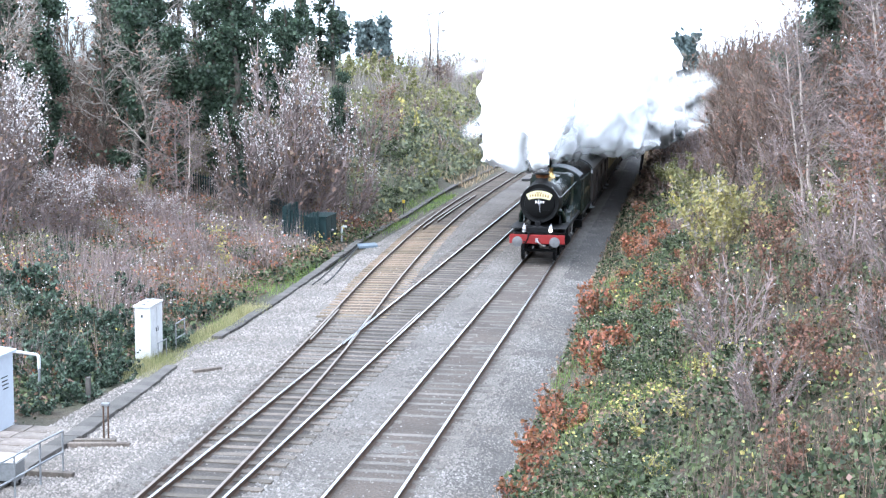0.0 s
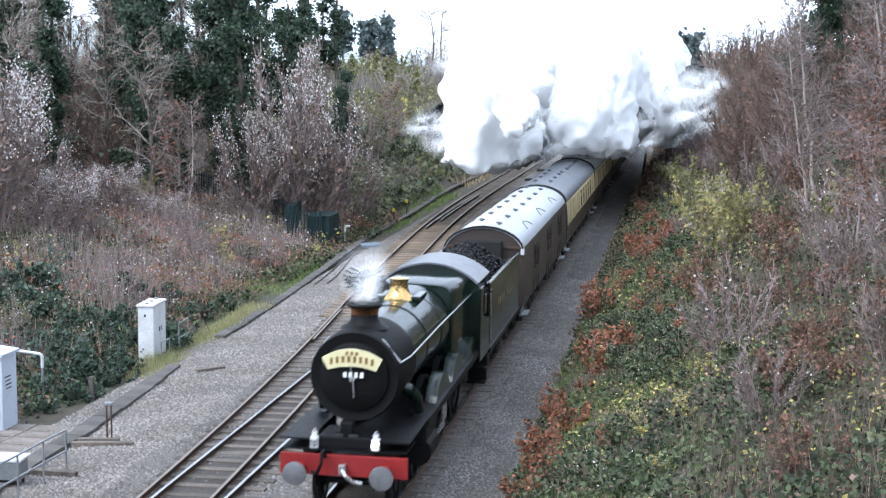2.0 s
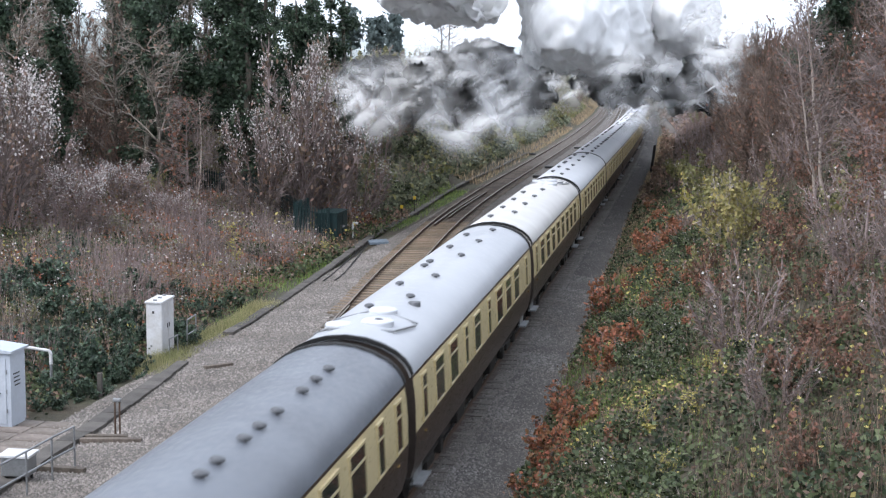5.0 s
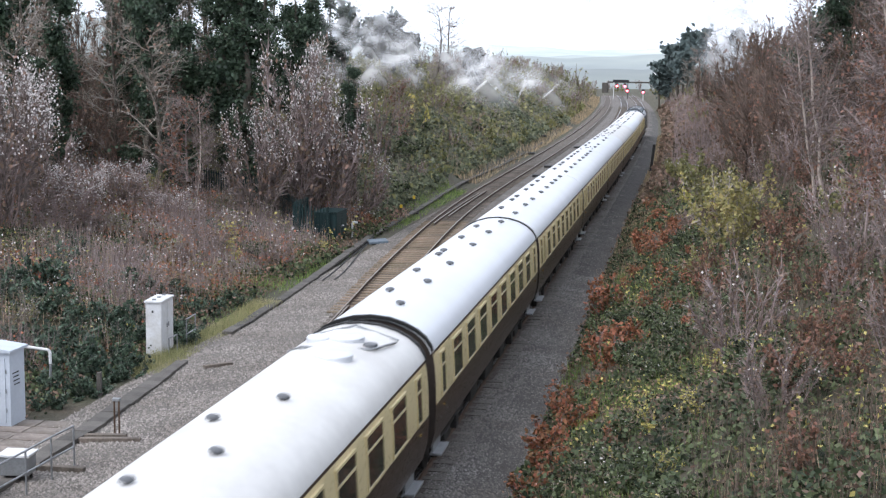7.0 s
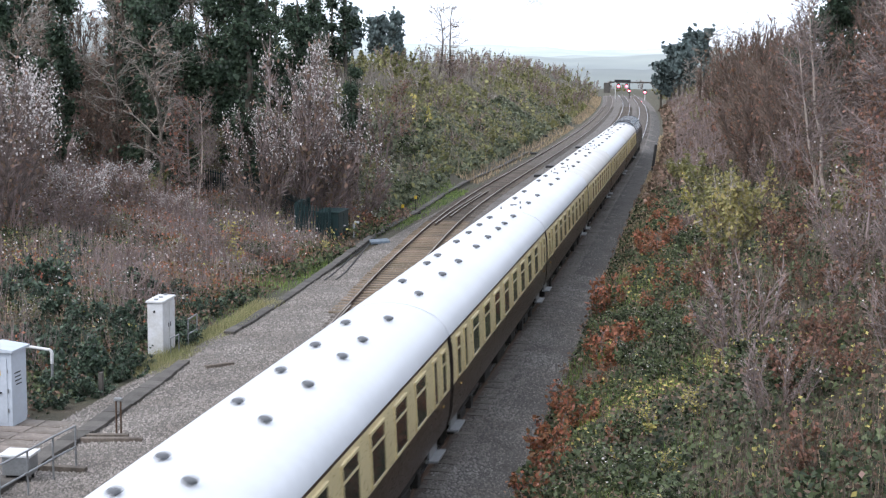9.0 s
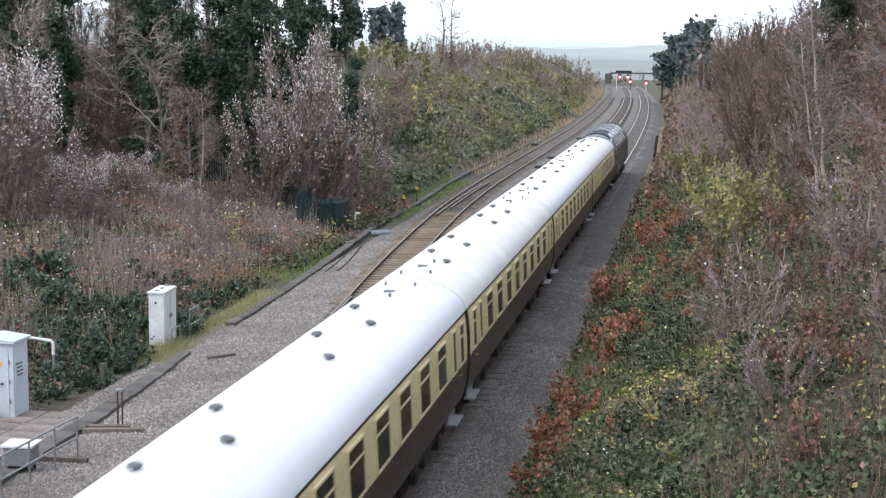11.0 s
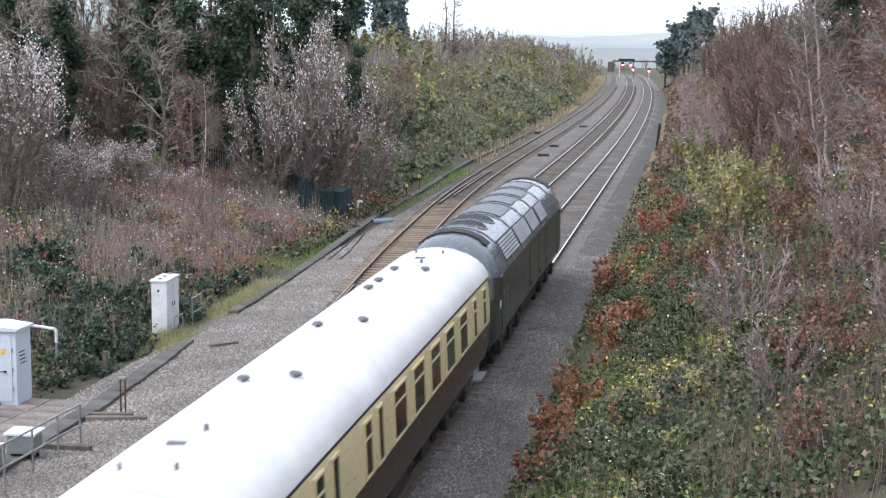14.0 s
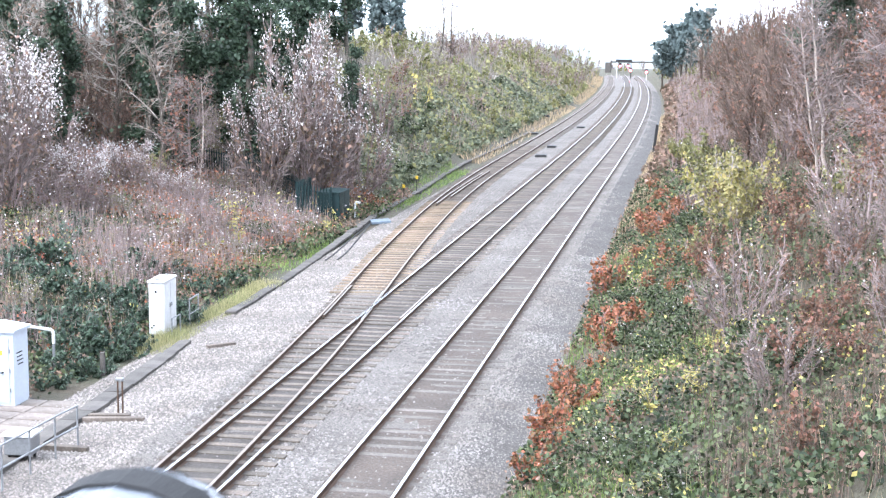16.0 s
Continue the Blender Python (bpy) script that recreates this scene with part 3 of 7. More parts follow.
    for sgn in (-1, 1):
        bm = box(bmesh.new(), (sgn * 0.72, Y(10.18), 3.52), (0.5, 0.03, 0.16), 0.01)
        part("cab_window", bm, GLASS_DARK, cab, "dark cab spectacle window")
        bm = box(bmesh.new(), (sgn * 1.365, Y(10.95), 2.75), (0.02, 0.42, 0.5), 0.004)
        part("cab_side_window", bm, GLASS_DARK, cab)
    bm = bmesh.new()
    inner = [(x * 0.975, z - 0.045) for x, z in roof]
    prism(bm, roof + inner[::-1], Y(10.1), Y(12.25))
    part("cab_roof", tidy(bm), CAB_ROOF, cab, "weathered grey curved cab roof", smooth=40)
    bm = box(bmesh.new(), (0, Y(11.2), 2.2), (2.55, 1.6, 0.06))
    part("cab_floor", bm, LOCO_BLACK, cab)
    # running plate and front
    bm = bmesh.new()
    for sgn in (-1, 1):
        box(bm, (sgn * 1.12, Y(6.9), 1.60), (0.36, 8.4, 0.035))
        box(bm, (sgn * 1.30, Y(6.9), 1.54), (0.03, 8.4, 0.14))
        box(bm, (sgn * 1.0, Y(1.7), 1.62), (0.62, 2.1, 0.03))
    box(bm, (0, Y(1.12), 1.42), (2.5, 1.0, 0.03))
    box(bm, (0, Y(1.15), 1.55), (1.1, 0.9, 0.25), 0.03)
    part("running_plate", bm, LOCO_BLACK, ob, "black footplate along the boiler")
    bm = box(bmesh.new(), (0, Y(0.60), 1.13), (2.58, 0.09, 0.42), 0.015)
    beam = part("buffer_beam", bm, BUFFER_RED, ob, "bright red front buffer beam")
    buffers(ob, Y(0.56), -1)
    bm = box(bmesh.new(), (0, Y(0.5), 1.08), (0.14, 0.14, 0.2), 0.02)
    pipe(bm, [(0, Y(0.42), 1.08), (0.12, Y(0.30), 0.98), (0.25, Y(0.34), 0.88), (0.42, Y(0.38), 0.84)], 0.035)
    part("coupling_hook", bm, STEEL, ob, "screw coupling slung aside")
    bm = pipe(bmesh.new(), [(-0.35, Y(0.52), 1.30), (-0.38, Y(0.40), 1.45), (-0.40, Y(0.34), 1.20), (-0.50, Y(0.40), 0.98), (-0.62, Y(0.46), 1.02)], 0.035, 8)
    part("vacuum_pipe", bm, LOCO_BLACK, ob)
    bm = box(bmesh.new(), (0, Y(0.95), 1.78), (0.26, 0.3, 0.35), 0.04)
    tube(bm, (-0.25, Y(0.80), 1.66), (0.25, Y(0.80), 1.66), 0.07, n=10)
    tube(bm, (0, Y(0.70), 1.72), (0, Y(0.80), 1.72), 0.05, n=10)
    part("valve_cover", bm, LOCO_BLACK, ob)
    for x, lit in ((-0.62, False), (0.62, True)):
        bm = box(bmesh.new(), (x, Y(0.72), 1.55), (0.17, 0.17, 0.24), 0.03)
        tube(bm, (x, Y(0.72), 1.66), (x, Y(0.72), 1.74), 0.06, 0.04, n=10)
        pipe(bm, [(x - 0.06, Y(0.72), 1.72), (x, Y(0.72), 1.82), (x + 0.06, Y(0.72), 1.72)], 0.010, 5)
        lamp = part("headlamp", bm, WHITE_PAINT, ob, "white headcode lamp")
        bm = tube(bmesh.new(), (x, Y(0.632), 1.55), (x, Y(0.61), 1.55), 0.075, 0.065, n=14)
        part("lamp_lens", bm, LAMP_LIT if lit else STEEL, lamp, "lit lamp lens" if lit else "")
    # headboard, number bars
    bm = bmesh.new()
    outer = [(x * 0.62, 3.02 + 0.20 * (1 - x * x)) for x in np.linspace(1, -1, 15)]
    board = [(-0.50, 2.78), (-0.25, 2.84), (0, 2.86), (0.25, 2.84), (0.50, 2.78)] + outer
    prism(bm, [(x, z + 0.12) for x, z in board], Y(1.26), Y(1.30))
    hb = part("headboard", tidy(bm), CREAM_BOARD, ob, "cream arched headboard with brown lettering")
    for i in range(8):
        x = -0.42 + i * 0.12
        z = 3.06 + 0.07 * (1 - (x / 0.5) ** 2)
        bm = box(bmesh.new(), (x, Y(1.255), z), (0.055, 0.012, 0.13))
        part("letter_bar", bm, BROWN_LETTER, hb)
    for i in range(3):
        bm = box(bmesh.new(), (-0.10 + 0.1 * i, Y(1.255), 3.245), (0.055, 0.012, 0.07))
        part("letter_bar", bm, BROWN_LETTER, hb)
    bm = box(bmesh.new(), (0.02, Y(1.32), 2.80), (0.50, 0.04, 0.16), 0.008)
    npl = part("number_plate", bm, LOCO_BLACK, ob, "black plate with pale bars")
    for i in range(4):
        bm = box(bmesh.new(), (-0.15 + i * 0.115, Y(1.297), 2.80), (0.07, 0.012, 0.11))
        part("number_bar", bm, PALE_LETTER, npl)
    # handrails
    for sgn in (-1, 1):
        bm = pipe(bmesh.new(), [(sgn * 0.55, Y(1.62), 3.50), (sgn * 0.92, Y(1.66), 3.02), (sgn * 0.98, Y(2.4), 3.0), (sgn * 0.98, Y(6.0), 3.02), (sgn * 1.08, Y(10.2), 3.10)], 0.02, 6)
        part("handrail", bm, STEEL, ob, "bright steel boiler handrail")
        # cylinder, steam pipe, splashers, motion
        bm = tube(bmesh.new(), (sgn * 1.10, Y(2.6), 0.93), (sgn * 1.10, Y(3.7), 0.93), 0.30, n=18)
        box(bm, (sgn * 1.08, Y(3.1), 1.30), (0.42, 1.05, 0.5), 0.06)
        part("cylinder", bm, LOCO_BLACK, ob)
        bm = bmesh.new()
        pts = [(0.62, 2.6, 2.35), (0.92, 2.72, 2.22), (1.02, 2.95, 2.0), (1.03, 3.1, 1.7)]
        pipe(bm, [(sgn * a, Y(b), c) for a, b, c in pts], 0.12, 12)
        part("steam_pipe", bm, LOCO_GREEN, ob, "curved outside steam pipe", smooth=60)
        for k, s in enumerate((5.05, 7.22, 9.35)):
            bm = bmesh.new()
            o2 = [(Y(s) + 1.10 * math.cos(a), 1.02 + 1.10 * math.sin(a)) for a in np.linspace(math.pi * 0.82, math.pi * 0.18, 14)]
            a_ = [[(sgn * 0.98, y, z) for y, z in o2], [(sgn * 1.24, y, z) for y, z in o2]]
            loft(bm, a_, closed=False)
            f = [bm.verts.new((sgn * 1.24, y, z)) for y, z in o2]
            bm.faces.new(f)
            sp = part("splasher", tidy(bm), LOCO_GREEN, ob, "dark green wheel splasher")
        bm = bmesh.new()
        box(bm, (sgn * 1.28, Y(4.2), 1.0), (0.06, 1.3, 0.1))
        box(bm, (sgn * 1.28, Y(4.9), 1.25), (0.05, 0.5, 0.35), 0.03)
        part("slide_bar", bm, STEEL, ob)
        bm = box(bmesh.new(), (sgn * 1.1, Y(11.3), 0.95), (0.5, 0.3, 0.05))
        box(bm, (sgn * 1.1, Y(11.3), 0.55), (0.5, 0.3, 0.05))
        box(bm, (sgn * 1.1, Y(11.45), 0.95), (0.5, 0.03, 0.9))
        part("cab_step", bm, LOCO_BLACK, ob)
    bm = bmesh.new()
    for x in (-0.6, 0.6):
        box(bm, (x, Y(6.2), 1.0), (0.05, 11.2, 0.7))
    box(bm, (0, Y(6.5), 0.95), (1.15, 10, 0.3))
    part("frame", bm, LOCO_BLACK, ob)
    for s in (1.75, 3.85):
        w = shared("bogie_wheel", LEADER, ob, pose(0, Y(s), 0.483))
        SPINNING.append((w, Y(s), 0.483, 0.483, 0.0))
    for s in (5.05, 7.22, 9.35):
        w = shared("driving_wheel", DRIVER, ob, pose(0, Y(s), 1.02))
        SPINNING.append((w, Y(s), 1.02, 1.02, 0.0))
    for sgn in (-1, 1):
        bm = box(bmesh.new(), (sgn * 0.93, 0, 0), (0.05, 4.5, 0.13), 0.015)
        for y in (-2.17, 0, 2.13):
            tube(bm, (sgn * 0.88, y, 0), (sgn * 1.0, y, 0), 0.11, n=12)
        rod = part("coupling_rod", bm, STEEL, ob, "bright steel coupling rod")
        SPINNING.append((rod, Y(7.22), 1.02, 1.02, 0.33 * sgn))
    VEHICLES.append((ob, 6.2, 3.5))
    return ob


def build_tender():
    ob = thing("tender", "dark green flat-sided tender heaped with coal", "tender")
    L = 6.9
    bm = bmesh.new()
    for sgn in (-1, 1):
        box(bm, (sgn * 1.26, 0, 2.15), (0.05, L, 1.75), 0.015)
        box(bm, (sgn * 1.22, 0, 3.03), (0.13, L, 0.05), 0.02)
    box(bm, (0, L / 2 - 0.03, 2.0), (2.5, 0.06, 1.5), 0.01)
    box(bm, (0, -L / 2 + 1.2, 1.9), (2.5, 0.06, 1.25), 0.01)
    box(bm, (0, L / 2 - 0.9, 2.62), (2.48, 1.8, 0.05))
    part("tank", bm, LOCO_GREEN, ob, "dark green flat tender side sheets")
    bm = box(bmesh.new(), (0, 0, 1.2), (2.66, L + 0.3, 0.14), 0.02)
    part("footplate", bm, LOCO_BLACK, ob)
    bm = box(bmesh.new(), (0, 0, 0.95), (1.9, L - 0.4, 0.4))
    part("frame", bm, UNDERFRAME, ob)
    rng = np.random.default_rng(8)
    n = 1500
    x, y = rng.uniform(-1.15, 1.15, n), rng.uniform(-L / 2 + 0.5, L / 2 - 0.7, n)
    z = 2.75 + 0.75 * (1 - (x / 1.25) ** 2) * np.clip((L / 2 - 0.4 - y) / 2.2, 0.15, 1) * np.clip((y + L / 2) / 1.2, 0.4, 1) + rng.normal(size=n) * 0.05
    base = np.array([[1, 0, 0], [-0.6, 0.8, 0.1], [-0.5, -0.9, 0], [0, 0, 0.9], [0.1, 0, -0.8]], float)
    F = np.array([[0, 1, 3], [1, 2, 3], [2, 0, 3], [1, 0, 4], [2, 1, 4], [0, 2, 4]])
    q = rng.normal(size=(n, 3, 3))
    q = np.linalg.qr(q)[0]
    V = np.einsum("nij,kj->nki", q, base) * rng.uniform(0.045, 0.11, n)[:, None, None] + np.stack([x, y, z], 1)[:, None]
    c = raw("coal", V.reshape(-1, 3), (F[None] + 5 * np.arange(n)[:, None, None]).reshape(-1, 3), COAL, ob, "heaped black coal")
    c["kind"] = "stuff"
    gx, gy = np.meshgrid(np.linspace(-1.22, 1.22, 14), np.linspace(-L / 2 + 0.3, L / 2 - 0.3, 24))
    gz = 2.7 + 0.75 * (1 - (gx / 1.25) ** 2) * np.clip((L / 2 - 0.4 - gy) / 2.2, 0.15, 1) * np.clip((gy + L / 2) / 1.2, 0.4, 1) + fnoise(gx, gy, 3.0) * 0.06
    i = np.arange(gx.size).reshape(gx.shape)
    raw("coal_heap", np.stack([gx, gy, gz], -1).reshape(-1, 3), np.stack([i[:-1, :-1], i[:-1, 1:], i[1:, 1:], i[1:, :-1]], -1).reshape(-1, 4), COAL, ob)
    for sgn in (-1, 1):
        for k in range(9):
            if k == 4:
                continue
            bm = box(bmesh.new(), (sgn * 1.29, -1.6 + 0.4 * k, 2.25), (0.006, 0.16, 0.2))
            part("letter_bar", bm, BRASS_PAINT, ob)
        bm = pipe(bmesh.new(), [(sgn * 1.3, -L / 2 + 0.05, 1.5), (sgn * 1.3, -L / 2 + 0.05, 2.9)], 0.02, 6)
        part("handrail", bm, STEEL, ob)
        bm = box(bmesh.new(), (sgn * 0.95, 0, 0.75), (0.08, 5.4, 0.4), 0.05)
        for y in (-2.1, 0, 2.1):
            box(bm, (sgn * 1.02, y, 0.65), (0.12, 0.3, 0.4), 0.03)
        part("axle_guard", bm, UNDERFRAME, ob)
    for y in (-2.1, 0, 2.1):
        shared("tender_wheel", TENDER_WHEEL, ob, pose(0, y, 0.63))
    buffers(ob, L / 2 + 0.05, 1)
    VEHICLES.append((ob, 15.95, 2.1))


def bogie(ob, y):
    bm = bmesh.new()
    for sgn in (-1, 1):
        box(bm, (sgn * 1.0, y, 0.62), (0.10, 3.3, 0.18), 0.03)
        for k in (-1.3, 1.3):
            box(bm, (sgn * 1.02, y + k, 0.47), (0.18, 0.36, 0.34), 0.04)
        box(bm, (sgn * 1.02, y, 0.45), (0.14, 0.9, 0.22), 0.05)
    box(bm, (0, y, 0.7), (1.9, 0.5, 0.2), 0.03)
    b = part("bogie", bm, UNDERFRAME, ob)
    for k in (-1.3, 1.3):
        shared("wheelset", CARRIER, b, pose(0, y + k, 0.457))


def data(name, bm, mat_):
    me = bpy.data.meshes.new(name)
    bm.to_mesh(me)
    bm.free()
    me.materials.append(mat_)
    return me


def pane_mesh(w, h, frame_mat, bar=0.3):
    """A window's frame, pane and glazing bar, set back in one another. x points out of the wall."""
    t = 0.045
    bm = bmesh.new()
    ring = [[(x, sy * (w / 2 - e), sz * (h / 2 - e)) for sy, sz in ((-1, -1), (1, -1), (1, 1), (-1, 1))] for x, e in ((-0.03, 0), (0.022, 0), (0.022, t), (-0.03, t), (-0.03, 0))]
    loft(bm, ring, caps=False)
    bmesh.ops.remove_doubles(bm, verts=bm.verts, dist=1e-5)
    frame_ = data("window", tidy(bm), frame_mat)
    pane = data("pane", box(bmesh.new(), (-0.002, 0, 0), (0.016, w - 2 * t, h - 2 * t)), GLASS_DARK)
    glazing = data("glazing_bar", box(bmesh.new(), (0.008, 0, h / 2 - bar), (0.02, w - 2 * t, 0.04)), frame_mat) if bar else None
    return frame_, pane, glazing


def vent_mesh():
    bm = bmesh.new()
    tube(bm, (0, 0, -0.05), (0, 0, 0.07), 0.07, n=10)
    loft(bm, [[(r * 1.25 * math.cos(a), r * math.sin(a), z) for a in np.linspace(0, 2 * math.pi, 14, endpoint=False)] for r, z in ((0.13, 0.05), (0.15, 0.08), (0.13, 0.14), (0.07, 0.17))])
    me = bpy.data.meshes.new("roof_vent")
    tidy(bm).to_mesh(me)
    bm.free()
    me.materials.append(VENT_GREY)
    return me


VENT = vent_mesh()
W_WIDE, W_NARROW, W_DOOR, W_MID = pane_mesh(1.3, 0.95, CREAM), pane_mesh(0.44, 0.98, CREAM, 0), pane_mesh(0.55, 0.95, CREAM, 0.3), pane_mesh(1.12, 0.95, CREAM)
W_VAN = pane_mesh(0.32, 0.85, VAN_BROWN, 0)
SIDE_LOW = [(1.28, 1.02), (1.365, 1.35), (1.39, 1.8), (1.39, 1.93)]
SIDE_UP = [(1.39, 1.93), (1.378, 2.4), (1.35, 2.75), (1.31, 2.99)]
SIDE_CANT = [(1.31, 2.99), (1.295, 3.06)]
ROOF = [(1.31, 3.055), (1.27, 3.17), (1.16, 3.33), (0.98, 3.48), (0.72, 3.61), (0.38, 3.71), (0, 3.745)]


def roof_z(x):
    xs = [p[0] for p in ROOF][::-1]
    return float(np.interp(abs(x), xs, [p[1] for p in ROOF][::-1]))


def strip(bm, prof, y0, y1, mat=0):
    """Both sides of a vehicle from a half outline."""
    for s in (-1, 1):
        loft(bm, [[(s * x, y0, z) for x, z in prof], [(s * x, y1, z) for x, z in prof]], closed=False, mat=mat)
    return bm


def coach_shell(ob, L, lower, upper, roof_mat, cant=None, roof_label="", side_up=SIDE_UP, eaves=0.03):
    h = L / 2
    part("lower_panel", tidy(strip(bmesh.new(), SIDE_LOW, -h, h)), lower, ob, smooth=30)
    part("upper_panel", tidy(strip(bmesh.new(), side_up, -h, h)), upper, ob, smooth=30)
    part("cantrail", tidy(strip(bmesh.new(), SIDE_CANT, -h, h)), cant or CHOCOLATE, ob)
    bm = bmesh.new()
    full = ROOF + [(-x, z) for x, z in ROOF[-2::-1]]
    under = [(x * 0.97, z - 0.05) for x, z in full]
    prism(bm, full + under[::-1], -h - eaves, h + eaves)
    roof = part("roof", tidy(bm), roof_mat, ob, roof_label, smooth=40)
    for s in (-1, 1):
        bm = bmesh.new()
        out = SIDE_LOW + SIDE_UP[1:] + [(x, z - 0.02) for x, z in ROOF[1:]]
        out = out + [(-x, z) for x, z in out[-2::-1]]
        prism(bm, out, s * (h - 0.02), s * (h - 0.06))
        part("end_panel", tidy(bm), VAN_BROWN, ob)
    bm = box(bmesh.new(), (0, 0, 0.93), (2.3, L - 0.2, 0.2))
    box(bm, (0, 0, 0.68), (0.9, 8.5, 0.35), 0.05)
    for y, w in ((-2.6, 1.1), (0.2, 1.6), (2.9, 0.9)):
        box(bm, (0.85, y, 0.62), (0.5, w, 0.42), 0.04)
        box(bm, (-0.85, -y, 0.62), (0.5, w, 0.42), 0.04)
    part("underframe", bm, UNDERFRAME, ob)
    for y in (-h + 3.3, h - 3.3):
        bogie(ob, y)
    return roof


def ends(ob, L, gap, hoop=False):
    h = L / 2
    for d in (-1, 1):
        g = gap / 2 - 0.01
        bm = bmesh.new()
        box(bm, (0, d * (h + g / 2), 2.15), (1.25, g, 2.3), 0.03)
        part("gangway", bm, GANGWAY, ob, "black rubber gangway")
        buffers(ob, d * (h + 0.0), d * min(1, gap * 0.75), 1.06, UNDERFRAME, UNDERFRAME)
        for s in (-1, 1):
            bm = box(bmesh.new(), (s * 1.28, d * (h - 1.1), 0.72), (0.26, 1.0, 0.05), 0.01)
            box(bm, (s * 1.2, d * (h - 1.1), 0.85), (0.04, 0.9, 0.28))
            part("footboard", bm, GALV, ob, "pale worn footboard")
        if hoop:
            bm = bmesh.new()
            full = ROOF + [(-x, z) for x, z in ROOF[-2::-1]]
            loft(bm, [[(x * q, d * (h + y), (z - 3.0) * q + 3.0 + e) for x, z in full] for q, y, e in ((1.0, -0.08, 0.01), (1.012, -0.06, 0.03), (1.012, 0.05, 0.03), (0.99, 0.05, -0.03))], closed=False)
            part("roof_end_rib", tidy(bm), GANGWAY, ob, "black rib round the roof end")


def windows(ob, rows, z=2.44):
    for y, me in rows:
        for s in (1, -1):
            m = pose(s * 1.374, y, z, 0, -3.0 * s, 0)
            win = shared("window", me[0], ob, m if s == 1 else m @ Matrix.Rotation(math.pi, 4, "Z"))
            shared("pane", me[1], win, Matrix())
            if me[2]:
                shared("glazing_bar", me[2], win, Matrix())


# two rows of roof vents, coach by coach: those of the far shoulder, then of the near one
BRAKE_VENTS = [(-0.35, y) for y in (-0.4, -2.75, -5.0, -7.36)] + [(0.36, y) for y in (-1.4, -2.9, -5.2, -7.5)] + [(0.40, y) for y in (1.3, 1.95, 3.1, 3.8, 4.7, 6.1, 6.95, 7.8)]
WORN_VENTS = [(-0.36, y) for y in (1.83, -1.4, -4.65, -7.9)] + [(0.28, y) for y in (3.28, 0.1, -3.16, -6.4)]
DINING_VENTS = [(-0.32, y) for y in (7.0, 3.97, 0.8, 0.0, -3.17, -6.45)] + [(0.28, y) for y in (8.5, 5.5, 2.25, -1.74, -4.95, -8.2)]
OPEN_VENTS = [(-0.34, y) for y in (7.56, 5.22, 2.97, 0.66, -2.5, -4.1, -7.3)] + [(0.38, y) for y in (8.25, 5.94, 4.36, 2.06, -0.3, -3.47, -5.9, -9.0)]
SMOOTH_VENTS = [(-0.38, y) for y in (6.2, 3.2, -2.5, -5.6)] + [(0.34, y) for y in (4.5, 1.3, -4.15, -7.4)]
LAST_VENTS = [(-0.36, y) for y in (6.5, 4.85, 3.85, -0.3, -4.7)] + [(0.34, y) for y in (6.6, 0.35, -4.25)]


def roof_pins(ob, d):
    """The flat tread and small lugs on the roof near one end."""
    for x, y, w, l, h in ((-0.10, 8.3, 0.24, 0.10, 0.05), (-0.42, 9.4, 0.05, 0.05, 0.10), (0.28, 9.3, 0.05, 0.05, 0.10), (0.06, 7.6, 0.06, 0.06, 0.10)):
        bm = box(bmesh.new(), (x, d * y, roof_z(x) + h / 2 - 0.01), (w, l, h), 0.01)
        part("roof_tread" if w > 0.1 else "roof_lug", bm, VENT_GREY, ob)


def vents(ob, spots):
    for x, y in spots:
        shared("roof_vent", VENT, ob, pose(x, y, roof_z(x) + 0.0, 0, math.degrees(math.atan(x * 0.32)), 0) @ Matrix.Scale(0.60, 4))


def roof_strips(ob, L, spots):
    """Curved rain strips over the doors."""
    for y in spots:
        for s in (-1, 1):
            bm = bmesh.new()
            pts = [(s * (1.12 - 0.26 * math.sin(math.pi * q / 8)), y - 0.8 + 0.2 * q) for q in range(0, 9)]
            pts = [(x, yy, roof_z(x) + 0.012) for x, yy in pts]
            pipe(bm, pts, 0.016, 5)
            part("rain_strip", bm, VENT_GREY, ob)


def build_van():
    L = 16.9
    ob = thing("parcels_van", "dull brown bogie parcels van with pale roof and rows of vents", "railway van")
    coach_shell(ob, L, VAN_BROWN, VAN_BROWN, ROOF_GREY, VAN_BROWN, "pale grey roof with two rows of vents")
    ends(ob, L, 0.7, True)
    vents(ob, [(-0.35, 7.73 - 2.36 * i) for i in range(7)] + [(0.36, 6.8 - 2.36 * i) for i in range(7)])
    roof_strips(ob, L, (-4.6, 0.2, 5.0))
    rows = []
    for c in (-4.6, 0.2, 5.0):
        rows += [(c - 0.42, W_VAN), (c + 0.42, W_VAN)]
    windows(ob, rows, 2.4)
    for c in (-4.6, 0.2, 5.0):
        for s in (1, -1):
            for k in (-0.85, 0, 0.85):
                bm = box(bmesh.new(), (s * 1.385, c + k, 2.0), (0.03, 0.03, 1.8), 0.005)
                part("door_edge", bm, VAN_BROWN, ob)
    bm = box(bmesh.new(), (1.30, -L / 2 - 0.05, 2.95), (0.12, 0.06, 0.2))
    part("lamp_bracket", bm, WHITE_PAINT, ob)
    bm = box(bmesh.new(), (0, -L / 2 - 0.03, 3.08), (2.5, 0.05, 0.06))
    part("end_rail", bm, RAIL_SIDE, ob, "rusty bar across the van end")
    VEHICLES.append((ob, 19.9 + 8.8 + 0.1, 5.6))


